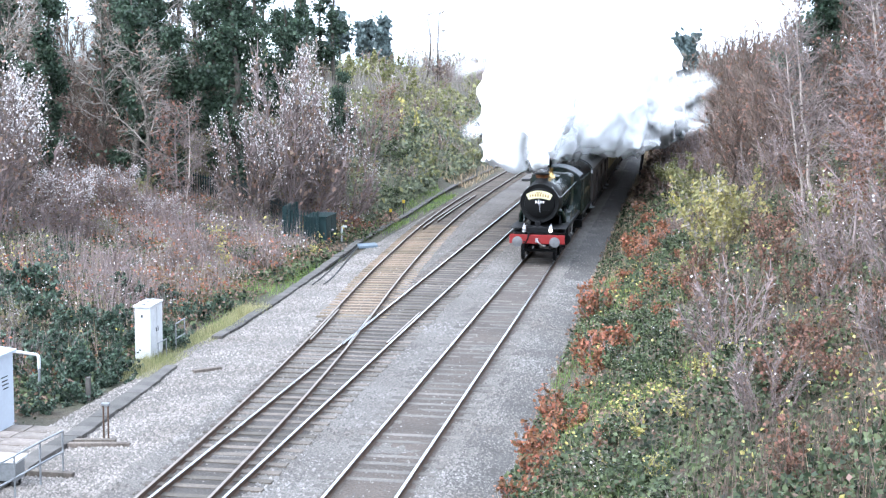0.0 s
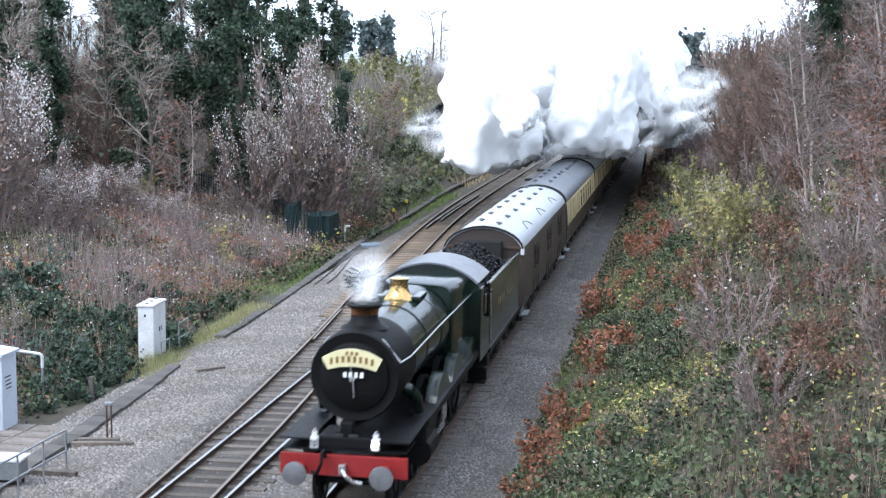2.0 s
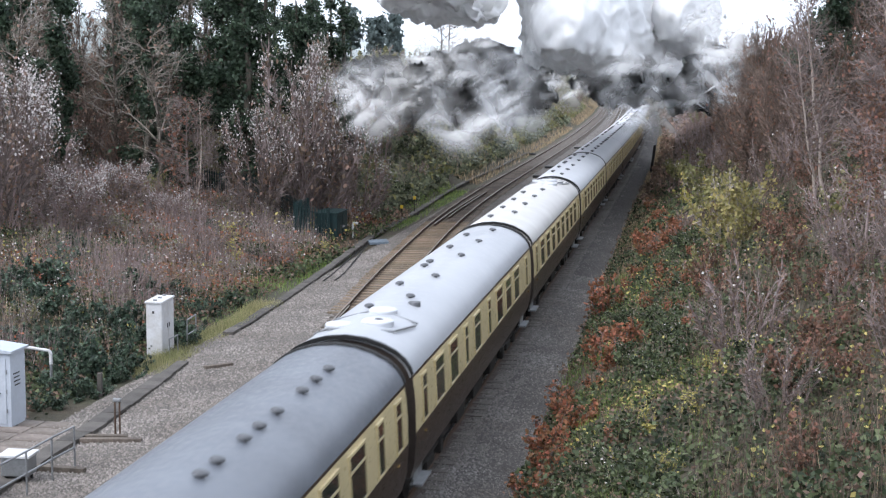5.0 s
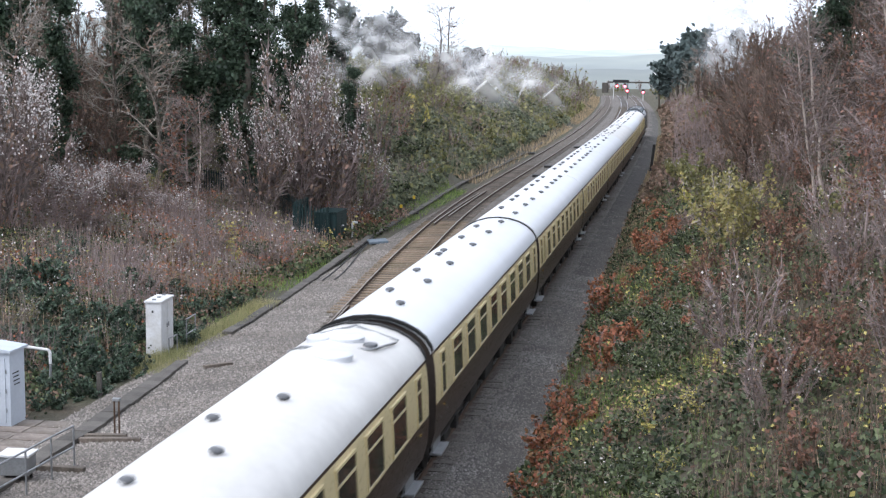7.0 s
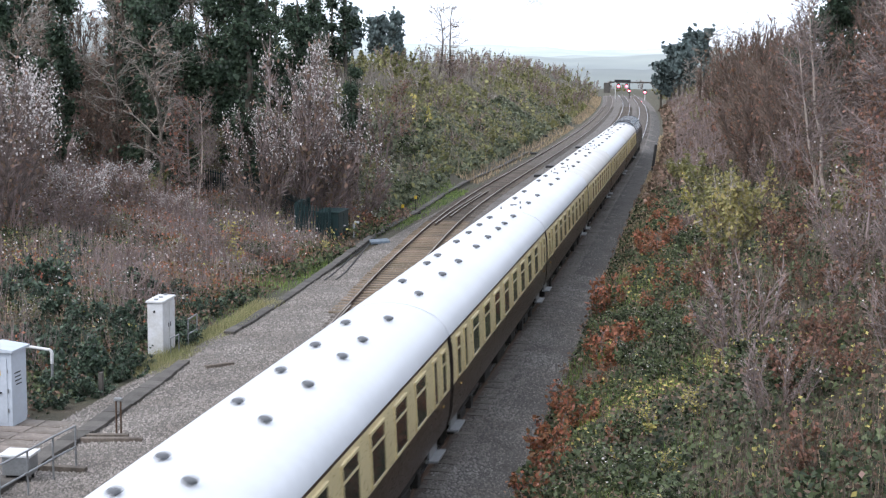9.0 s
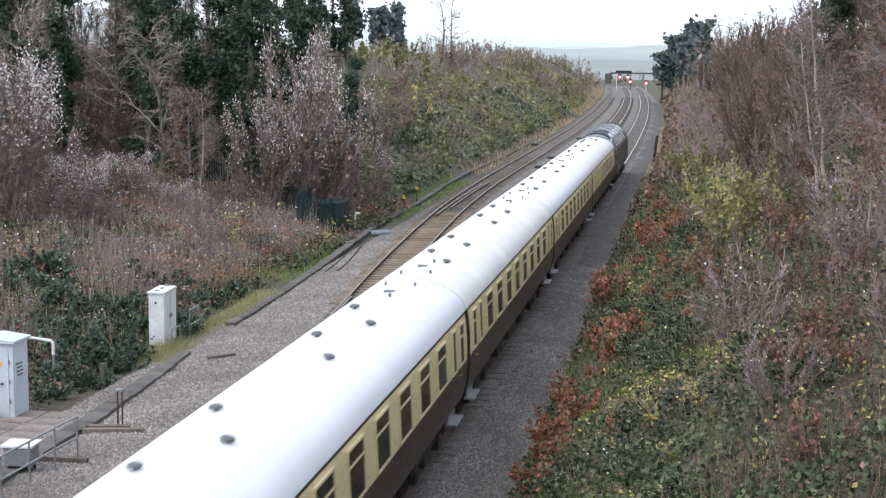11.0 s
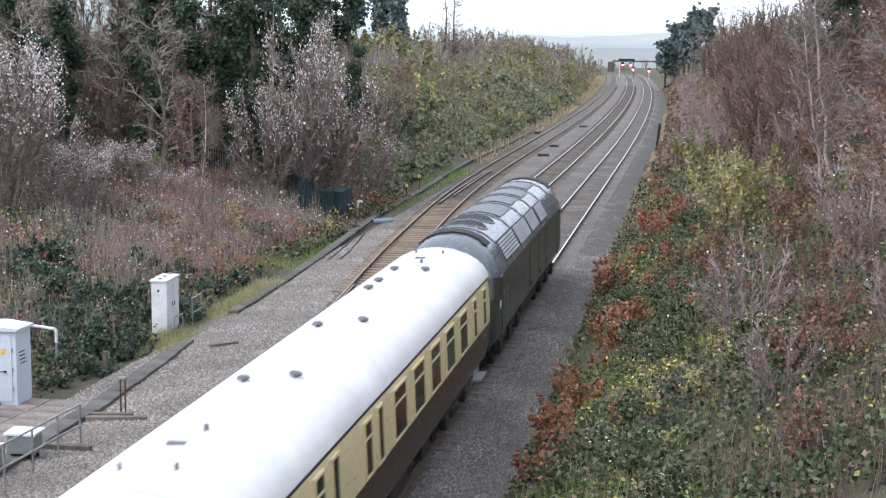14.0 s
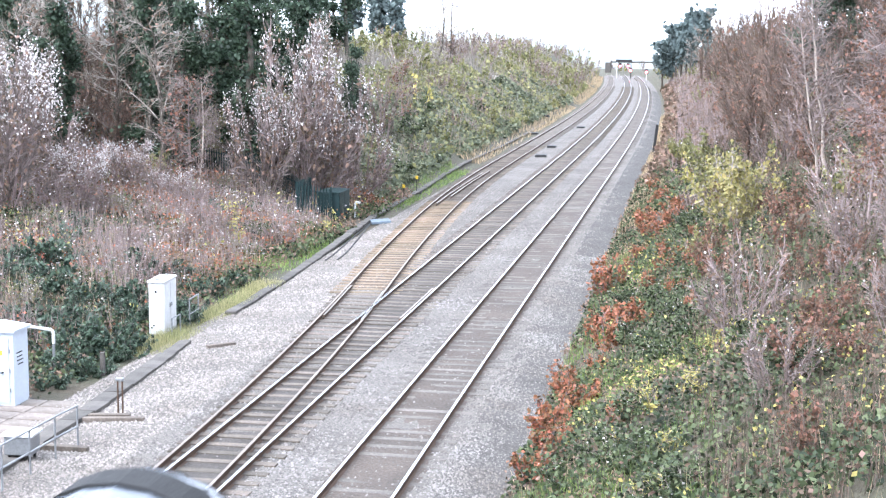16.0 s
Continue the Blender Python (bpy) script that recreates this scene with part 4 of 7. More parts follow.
def coach_windows(style, L):
    h = L / 2
    if style == "brake":
        rows = [(-8.2, W_NARROW), (-6.6, W_DOOR), (-5.7, W_NARROW), (-3.6, W_DOOR), (-2.7, W_NARROW)]
        return rows + [(-1.1 + 1.75 * i, W_MID) for i in range(5)] + [(7.6, W_DOOR), (9.1, W_DOOR)]
    if style == "dining":
        return [(-8.9, W_DOOR)] + [(-7.0 + 2.0 * i, W_WIDE) for i in range(8)] + [(8.9, W_DOOR)]
    if style == "kitchen":
        return [(-8.9, W_DOOR), (-7.2, W_MID), (-5.4, W_MID), (-3.6, W_DOOR), (-1.9, W_MID), (0.2, W_DOOR)] + [(2.2 + 1.9 * i, W_WIDE) for i in range(3)] + [(8.6, W_DOOR)]
    return [(-9.3, W_DOOR), (-8.3, W_NARROW)] + [(-6.72 + 1.92 * i, W_MID) for i in range(8)] + [(8.3, W_NARROW), (9.3, W_DOOR)]


def build_coach(k, style, roof_mat, gap, label, vent_style, hoop, fittings=()):
    L = 20.55 - gap
    ob = thing("railway_coach", label, "railway coach", group="coaches of the train")
    coach_shell(ob, L, CHOCOLATE, CREAM, roof_mat, eaves=0.03 if hoop else gap / 2 - 0.035)
    ends(ob, L, gap, hoop)
    windows(ob, coach_windows(style, L))
    vents(ob, vent_style)
    if vent_style in (SMOOTH_VENTS, LAST_VENTS):
        roof_pins(ob, 1)
        roof_pins(ob, -1)
    for x, y, r in fittings:
        bm = bmesh.new()
        z = roof_z(x)
        loft(bm, [[(x + q * math.cos(a), y + q * math.sin(a), z + e) for a in np.linspace(0, 2 * math.pi, 20, endpoint=False)] for q, e in ((r, -0.06), (r, 0.05), (r * 0.9, 0.075))])
        part("roof_hatch", tidy(bm), VENT_GREY if r < 0.2 else ROOF_PALE, ob, "round roof hatch", smooth=40)
    if fittings:
        y = fittings[0][1]
        bm = bmesh.new()
        pipe(bm, [(-1.15, y + 0.3, roof_z(1.15) + 0.04), (-0.6, y - 0.7, roof_z(0.6) + 0.05), (0.7, y - 0.5, roof_z(0.7) + 0.05), (0.9, y + 0.7, roof_z(0.9) + 0.05)], 0.025, 6)
        pipe(bm, [(-0.9, y + 1.0, roof_z(0.9) + 0.05), (0.0, y + 1.15, roof_z(0) + 0.05), (0.9, y + 0.95, roof_z(0.9) + 0.05)], 0.022, 6)
        part("roof_pipe", bm, GALV, ob, "thin grey roof pipes")
    for s in (-1, 1):
        for y in (-L / 2 + 0.95, L / 2 - 0.95):
            bm = tube(bmesh.new(), (s * 1.39, y, 1.75), (s * 1.43, y, 1.75), 0.03, n=8)
            part("door_handle", bm, BRASS, ob)
    VEHICLES.append((ob, 37.5 + 20.55 * (k + 0.5), 7.1))


def build_diesel():
    ob = thing("diesel_locomotive", "two-tone grey-green diesel locomotive with roof grilles at the train's rear", "locomotive")
    h = 9.5
    low = [(1.25, 0.95), (1.345, 1.15), (1.35, 1.75)]
    up = [(1.35, 1.75), (1.345, 2.72)]
    roof = [(1.345, 2.72), (1.30, 2.88), (1.12, 3.25), (0.98, 3.46), (0.74, 3.66), (0.40, 3.80), (0, 3.85)]

    def rz(x):
        return float(np.interp(abs(x), [p[0] for p in roof][::-1], [p[1] for p in roof][::-1]))
    b = h - 1.9
    part("lower_body", tidy(strip(bmesh.new(), low, -b, b)), DIESEL_BAND, ob, "paler lower body side")
    part("upper_body", tidy(strip(bmesh.new(), up, -b, b)), DIESEL_GREEN, ob, "dark upper body side")
    bm = bmesh.new()
    full = roof + [(-x, z) for x, z in roof[-2::-1]]
    prism(bm, full + [(x * 0.96, z - 0.06) for x, z in full][::-1], -b, b)
    part("roof", tidy(bm), DIESEL_ROOF, ob, "blue-grey curved roof", smooth=30)
    for d in (-1, 1):
        # cab: nose rounded in plan, raked screens
        bm = bmesh.new()
        cols = low[:2] + [(1.35, 1.75), (1.345, 2.15)]
        rings_y = [(b, 1.0), (h - 0.7, 1.0), (h - 0.25, 0.97), (h - 0.05, 0.88), (h, 0.70)]
        half = low + [(1.345, 2.2)]
        for s in (-1, 1):
            loft(bm, [[(s * x * q, d * y, z) for x, z in half] for y, q in rings_y], closed=False)
        f = [bm.verts.new((s * x * 0.70, d * h, z)) for s in (1, -1) for x, z in (half if s == 1 else half[::-1])]
        bm.faces.new(f)
        part("cab", tidy(bm), DIESEL_GREEN, ob, "dark green rounded cab front", smooth=50)
        bm = bmesh.new()
        for s in (-1, 1):
            loft(bm, [[(s * x * q, d * (y - max(0, z - 2.2) * k), z) for x, z in ((1.345, 2.2), (1.345, 2.72))] for y, q, k in ((b, 1, 0), (h - 0.7, 1.0, 0.1), (h - 0.25, 0.97, 0.4), (h - 0.05, 0.88, 0.55), (h, 0.70, 0.6))], closed=False)
        f = [bm.verts.new(p) for p in ((0.9415, d * h, 2.2), (-0.9415, d * h, 2.2), (-0.9415, d * (h - 0.312), 2.72), (0.9415, d * (h - 0.312), 2.72))]
        bm.faces.new(f)
        part("cab_window_band", tidy(bm), DIESEL_GREEN, ob, smooth=50)
        for s in (-1, 1):
            bm = box(bmesh.new(), (s * 0.47, d * (h - 0.13), 2.46), (0.78, 0.05, 0.46), 0.03, m=None)
            bmesh.ops.rotate(bm, cent=(s * 0.47, d * (h - 0.13), 2.46), matrix=Matrix.Rotation(d * radians(31), 3, "X"), verts=bm.verts)
            part("windscreen", bm, GLASS_DARK, ob, "dark raked windscreen")
            bm = box(bmesh.new(), (s * 1.34, d * (b + 0.75), 2.45), (0.04, 0.62, 0.52), 0.015)
            part("cab_side_window", bm, GLASS_DARK, ob)
            bm = box(bmesh.new(), (s * 1.352, d * (b + 0.1), 1.75), (0.02, 0.6, 1.5), 0.005)
            door = part("cab_door", bm, DIESEL_GREEN, ob)
            for k in (-0.36, 0.36):
                bm = tube(bmesh.new(), (s * 1.39, d * (b + 0.1 + k), 1.2), (s * 1.39, d * (b + 0.1 + k), 2.3), 0.015, n=6)
                part("grab_rail", bm, GALV, door)
        # domed cab roof
        bm = bmesh.new()
        rings = []
        for y, q, e in ((b, 1.0, 1.0), (h - 1.2, 1.0, 0.99), (h - 0.75, 0.97, 0.93), (h - 0.42, 0.92, 0.78), (h - 0.28, 0.85, 0.55), (h - 0.26, 0.74, 0.05)):
            rings.append([(x * q, d * y, 2.72 + (z - 2.72) * e) for x, z in full])
        loft(bm, rings, closed=False)
        part("cab_roof", tidy(bm), DIESEL_ROOF, ob, "blue-grey domed cab roof", smooth=60)
        bm = bmesh.new()
        xs = np.linspace(-0.95, 0.95, 17)
        rows = []
        for f_ in (0, 1):
            line = []
            for x in xs:
                e = max(0.0, abs(x) - 0.70) / 0.25
                y = (h - 1.78 + 0.02 * e) if f_ == 0 else (h - 1.16 + 0.24 * e - 0.22 * (e > 0.99))
                line.append((x, d * y, rz(x) + 0.035))
            rows.append(line)
        loft(bm, [[(x, y, z - 0.08) for x, y, z in rows[0]], rows[0], rows[1], [(x, y, z - 0.08) for x, y, z in rows[1]]], closed=False)
        part("roof_recess", tidy(bm), GANGWAY, ob, "black recess behind the cab roof")
        buffers(ob, d * (h - 0.02), d, 1.06, UNDERFRAME, UNDERFRAME)
        bm = box(bmesh.new(), (0, d * (h - 0.05), 0.98), (2.4, 0.2, 0.3), 0.03)
        part("buffer_beam", bm, UNDERFRAME, ob)
        bm = box(bmesh.new(), (1.36, d * (h - 1.0), 1.95), (0.01, 0.22, 0.2), 0.002)
        part("data_panel", bm, PALE_LETTER, ob, "small pale panel")
        # six-wheel bogie
        bm = bmesh.new()
        for s in (-1, 1):
            box(bm, (s * 1.08, d * 5.2, 0.62), (0.12, 5.0, 0.26), 0.04)
            for k in (-2.0, 0, 2.0):
                box(bm, (s * 1.12, d * 5.2 + k, 0.52), (0.2, 0.42, 0.42), 0.05)
        bg = part("bogie", bm, UNDERFRAME, ob)
        for k in (-2.0, 0, 2.0):
            shared("wheelset", CARRIER, bg, pose(0, d * 5.2 + k, 0.57) @ Matrix.Scale(1.25, 4))
    # roof: ribs, grilles along the shoulder, fans, exhaust hatch
    for y in (-7.2, -3.9, -0.9, 1.6, 4.0, 6.6):
        bm = bmesh.new()
        loft(bm, [[(x * q, y + e, 2.72 + (z - 2.72) * q + g) for x, z in full] for q, e, g in ((1.0, -0.05, 0.0), (1.012, -0.05, 0.02), (1.012, 0.05, 0.02), (1.0, 0.05, 0.0))], closed=False)
        part("roof_rib", tidy(bm), DIESEL_ROOF, ob)
    for s in (-1, 1):
        p0, p1 = Vector((s * 1.285, 0, 2.93)), Vector((s * 1.005, 0, 3.43))
        for y0, y1, n in ((-7.0, -5.6, 6), (-5.5, -4.1, 6), (-3.7, -2.3, 10), (-2.2, -1.05, 10), (-0.7, 1.3, 10), (1.9, 3.8, 10)):
            bm = bmesh.new()
            box(bm, (0, 0, 0), (0.02, y1 - y0, (p1 - p0).length + 0.06))
            tilt = math.atan2(p1.x - p0.x, p1.z - p0.z)
            mm = Matrix.Translation((p0 + p1) / 2 + Vector((s * 0.012, (y0 + y1) / 2, 0.008))) @ Matrix.Rotation(tilt, 4, "Y")
            bmesh.ops.transform(bm, matrix=mm, verts=bm.verts)
            gr = part("grille", bm, GANGWAY, ob, "louvred grille on the roof shoulder")
            for i in range(n):
                c = p0.lerp(p1, (i + 0.5) / n) + Vector((s * 0.035, (y0 + y1) / 2, 0.02))
                bm = box(bmesh.new(), (0, 0, 0), (0.022, y1 - y0 - 0.04, 0.6 / n * 0.62), m=Matrix.Translation(c) @ Matrix.Rotation(tilt + s * 0.3, 4, "Y"))
                part("slat", bm, GRILLE, gr)
    for y in (-6.3, -4.9):
        bm = bmesh.new()
        n = 28
        pts = [(0.62 * math.cos(2 * math.pi * i / n), 0.58 * math.sin(2 * math.pi * i / n)) for i in range(n)]
        loft(bm, [[(x * q, y + v * q, rz(x * q) + e) for x, v in pts] for q, e in ((1.08, -0.01), (1.06, 0.035), (1.0, 0.035))], caps=False)
        fan = part("fan_surround", tidy(bm), DIESEL_ROOF, ob)
        bm = bmesh.new()
        loft(bm, [[(x * q, y + v * q, rz(x * q) + 0.014) for x, v in pts] for q in (1.0, 0.6, 0.05)], caps=False)
        part("fan_grille", tidy(bm), GANGWAY, fan, "dark round cooling fan grille")
        for i in range(9):
            x = -0.5 + 0.125 * i
            r = math.sqrt(max(0.01, 0.33 - x * x))
            bm = pipe(bmesh.new(), [(x, y - r, rz(x) + 0.03), (x, y + r, rz(x) + 0.03)], 0.007, 4)
            part("grille_bar", bm, VENT_GREY, fan)
    for y0, y1, w in ((-3.6, -1.2, 0.62), (-0.6, 1.3, 0.55), (1.9, 3.7, 0.6), (4.3, 6.3, 0.5)):
        bm = bmesh.new()
        xs = np.linspace(-w, w, 9)
        loft(bm, [[(x, y0, rz(x) + 0.03) for x in xs], [(x, y1, rz(x) + 0.03) for x in xs]], closed=False)
        for e in (-w, w):
            pipe(bm, [(e, y0, rz(e) + 0.03), (e, y1, rz(e) + 0.03)], 0.025, 5)
        for e in (y0, y1):
            pipe(bm, [(x, e, rz(x) + 0.025) for x in xs], 0.02, 5)
        part("roof_hatch", tidy(bm), HATCH_DARK, ob, "dark removable roof hatch")
    bm = box(bmesh.new(), (0, 0, 0.75), (2.3, 4.2, 0.6), 0.08)
    box(bm, (0, 0, 1.0), (2.2, 17.5, 0.14))
    part("underframe", bm, UNDERFRAME, ob)
    for y in (-1.6, 0.9, 3.2):
        for s in (-1, 1):
            bm = box(bmesh.new(), (s * 1.356, y, 1.9), (0.012, 0.05, 1.6))
            part("body_seam", bm, DIESEL_GREEN, ob)
            bm = box(bmesh.new(), (s * 1.362, y + 0.5, 1.35), (0.02, 0.12, 0.16), 0.004)
            part("body_hatch", bm, GANGWAY, ob)
    VEHICLES.append((ob, 243.2 + 10.3, 5.2))


CAB_ROOF = material("weathered_cab_roof", (0.15, 0.156, 0.17), 0.36, second=(0.10, 0.104, 0.114), vary=0.15, scale=1.2, fine=10)
HATCH_DARK = material("dark_hatch_paint", (0.03, 0.033, 0.037), 0.35, vary=0.15, scale=1.5, fine=10)
LAMP_LIT = glowing("lit_lamp", (1.0, 0.93, 0.75), 9.0)
BRASS_PAINT = material("dull_gold_paint", (0.16, 0.11, 0.045), 0.5, vary=0.1)
DIESEL_BAND = material("diesel_pale_green_paint", (0.085, 0.083, 0.074), 0.4, second=(0.065, 0.064, 0.058), vary=0.15, scale=0.8, fine=10)
build_engine()
build_tender()
build_van()
CREAM_TEXT = "chocolate and cream coach with "
for k, (style, rm, gap, text, vs, hoop, fit_) in enumerate([
        ("brake", ROOF_DARK, 0.75, "dark grey roof and luggage end", BRAKE_VENTS, True, ()),
        ("kitchen", ROOF_GREY, 0.75, "grey roof cluttered with kitchen hatches", DINING_VENTS, True, ((0.25, -8.2, 0.33), (-0.5, -8.5, 0.26), (0.1, -7.0, 0.3), (0.5, -5.6, 0.14))),
        ("dining", ROOF_WORN, 0.8, "stained off-white roof and round hatches", WORN_VENTS, True, ((0.1, 8.2, 0.34), (-0.45, 8.3, 0.26), (0.25, 6.6, 0.34), (0.6, 8.0, 0.14))),
        ("dining", ROOF_PALE, 0.8, "clean pale grey roof", DINING_VENTS, True, ()),
        ("open", ROOF_PALE, 0.45, "pale roof and rows of vents", OPEN_VENTS, False, ()),
        ("open", ROOF_PALE, 0.42, "patchily repainted pale roof", OPEN_VENTS, False, ()),
        ("open", ROOF_PALE, 0.42, "pale roof and rows of vents", SMOOTH_VENTS, False, ()),
        ("open", ROOF_WORN, 0.42, "weathered pale roof", SMOOTH_VENTS, False, ()),
        ("open", ROOF_PALE, 0.42, "smooth pale roof", SMOOTH_VENTS, False, ()),
        ("brake", ROOF_WORN, 0.5, "off-white roof next to the diesel", LAST_VENTS, False, ())]):
    build_coach(k, style, rm, gap, CREAM_TEXT + text, vs, hoop, fit_)
build_diesel()


# ---- beside the line ----
def foot(x, y):
    """Top of the ground or ballast at a place."""
    u = x - float(bend(y))
    bed = float(np.interp(u, [-9.6, -9.2, -8.2, -6.2, 1.7, 2.5, 3.2], [-0.40, -0.26, -0.20, -0.17, -0.19, -0.36, -0.44]))
    return max(bed, float(height(x, y))) if -9.6 < u < 3.2 else float(height(x, y))


def build_tall_cabinet():
    ob = thing("equipment_cabinet", "tall weathered white lineside equipment cabinet with stained doors", "cabinet", pose(-10.08, 42.45, -0.32, 0, 0, 4), "lineside cabinets")
    bm = box(bmesh.new(), (0, 0, 0.9), (0.5, 1.28, 1.66), 0.015)
    body = part("body", bm, WHITE_PAINT, ob)
    bm = box(bmesh.new(), (0, 0, 1.76), (0.58, 1.36, 0.07), 0.02)
    part("lid", bm, WHITE_PAINT, ob)
    for y in (-0.5, 0, 0.5):
        bm = box(bmesh.new(), (0, y, 1.82), (0.12, 0.07, 0.05), 0.01)
        part("lifting_lug", bm, GALV, ob)
    bm = box(bmesh.new(), (0, 0, 0.03), (0.6, 1.4, 0.12), 0.01)
    part("plinth", bm, CONCRETE, ob)
    for y in (-0.32, 0.32):
        bm = box(bmesh.new(), (0.257, y, 0.92), (0.016, 0.58, 1.5), 0.004)
        d = part("door", bm, WHITE_PAINT, ob)
        bm = box(bmesh.new(), (0.275, y * 0.3, 0.95), (0.02, 0.03, 0.14), 0.004)
        part("handle", bm, DARK_STEEL, d)
    bm = box(bmesh.new(), (-0.02, -0.645, 1.45), (0.06, 0.006, 0.08))
    part("warning_label", bm, DARK_STEEL, ob, "small dark label")
    bm = pipe(bmesh.new(), [(0.5, -0.62, 0.0), (0.5, -0.62, 0.62), (0.5, 0.1, 0.62), (0.5, 0.1, 0.0)], 0.022, 8)
    h = thing("guard_rail", "low galvanised steel hoop rail beside the white cabinet", "handrail", pose(-10.0, 42.35, -0.3))
    part("hoop", bm, GALV, h)
    h = thing("guard_rail", "short galvanised handrail in the grass", "handrail", pose(-9.72, 44.3, -0.3, 0, 0, 3))
    bm = pipe(bmesh.new(), [(0, -0.45, -0.1), (0, -0.45, 0.85), (0, 0.55, 0.85), (0, 0.55, -0.1)], 0.025, 8)
    part("hoop", bm, GALV, h)
    bm = pipe(bmesh.new(), [(0, -0.45, 0.35), (0, 0.55, 0.35)], 0.02, 8)
    part("mid_rail", bm, GALV, h)


def build_door_cabinet():
    ob = thing("equipment_cabinet", "pale blue-grey equipment cabinet with a single door", "cabinet", pose(-10.85, 32.95, -0.32), "lineside cabinets")
    bm = box(bmesh.new(), (0, 0, 1.02), (1.3, 0.8, 1.9), 0.015)
    part("body", bm, PALE_BLUE, ob)
    bm = bmesh.new()
    prism(bm, [(-0.72, 1.98), (0.72, 1.98), (0.72, 2.04), (0, 2.12), (-0.72, 2.06)], -0.48, 0.48)
    part("roof", tidy(bm), PALE_BLUE, ob, "overhanging sloped cabinet roof")
    bm = box(bmesh.new(), (0.05, -0.408, 1.0), (0.95, 0.02, 1.66), 0.005)
    d = part("door", bm, PALE_BLUE, ob)
    bm = tube(bmesh.new(), (0.36, -0.42, 0.95), (0.36, -0.47, 0.95), 0.025, n=8)
    box(bm, (0.31, -0.47, 0.95), (0.13, 0.02, 0.025))
    part("handle", bm, DARK_STEEL, d)
    bm = box(bmesh.new(), (0.30, -0.423, 1.45), (0.12, 0.006, 0.13))
    part("warning_label", bm, YELLOW, d, "yellow warning label")
    for z in (0.5, 1.0, 1.5):
        bm = tube(bmesh.new(), (0.55, -0.42, z - 0.05), (0.55, -0.42, z + 0.05), 0.014, n=6)
        part("hinge", bm, GALV, d)
    for i in range(4):
        bm = box(bmesh.new(), (0.655, -0.1 + 0.02 * i, 1.42 - 0.1 * i), (0.006, 0.34 - 0.05 * (i % 2), 0.03))
        part("number_bar", bm, DARK_STEEL, ob, "row of dark stencilled bars")
    bm = box(bmesh.new(), (0, 0, 0.02), (1.45, 1.0, 0.14), 0.01)
    part("plinth", bm, CONCRETE, ob)
    t = thing("bent_pipe", "white bent pipe standing behind the cabinet", "pipe", pose(-10.85, 36.2, -0.3))
    bm = pipe(bmesh.new(), [(-0.75, 0, 1.35), (-0.05, 0, 1.28), (0, 0, 1.2), (0, 0, 0.9)], 0.045, 10)
    part("arm", bm, WHITE_PAINT, t, smooth=50)
    bm = pipe(bmesh.new(), [(0, 0, 0.9), (0, 0, -0.3)], 0.04, 10)
    part("post", bm, GALV, t)
    c = thing("control_box", "dark grey steel control box with a yellow stripe", "cabinet", pose(-10.9, 30.9, -0.3), "lineside cabinets")
    bm = box(bmesh.new(), (0, 0, 1.05), (0.7, 0.45, 1.2), 0.02)
    part("body", bm, GALV, c)
    bm = box(bmesh.new(), (0, -0.232, 1.35), (0.66, 0.006, 0.16))
    part("stripe", bm, YELLOW, c, "yellow warning stripe")
    for x in (-0.25, 0.25):
        bm = box(bmesh.new(), (x, 0, 0.2), (0.08, 0.2, 0.6), 0.01)
        part("leg", bm, DARK_STEEL, c)


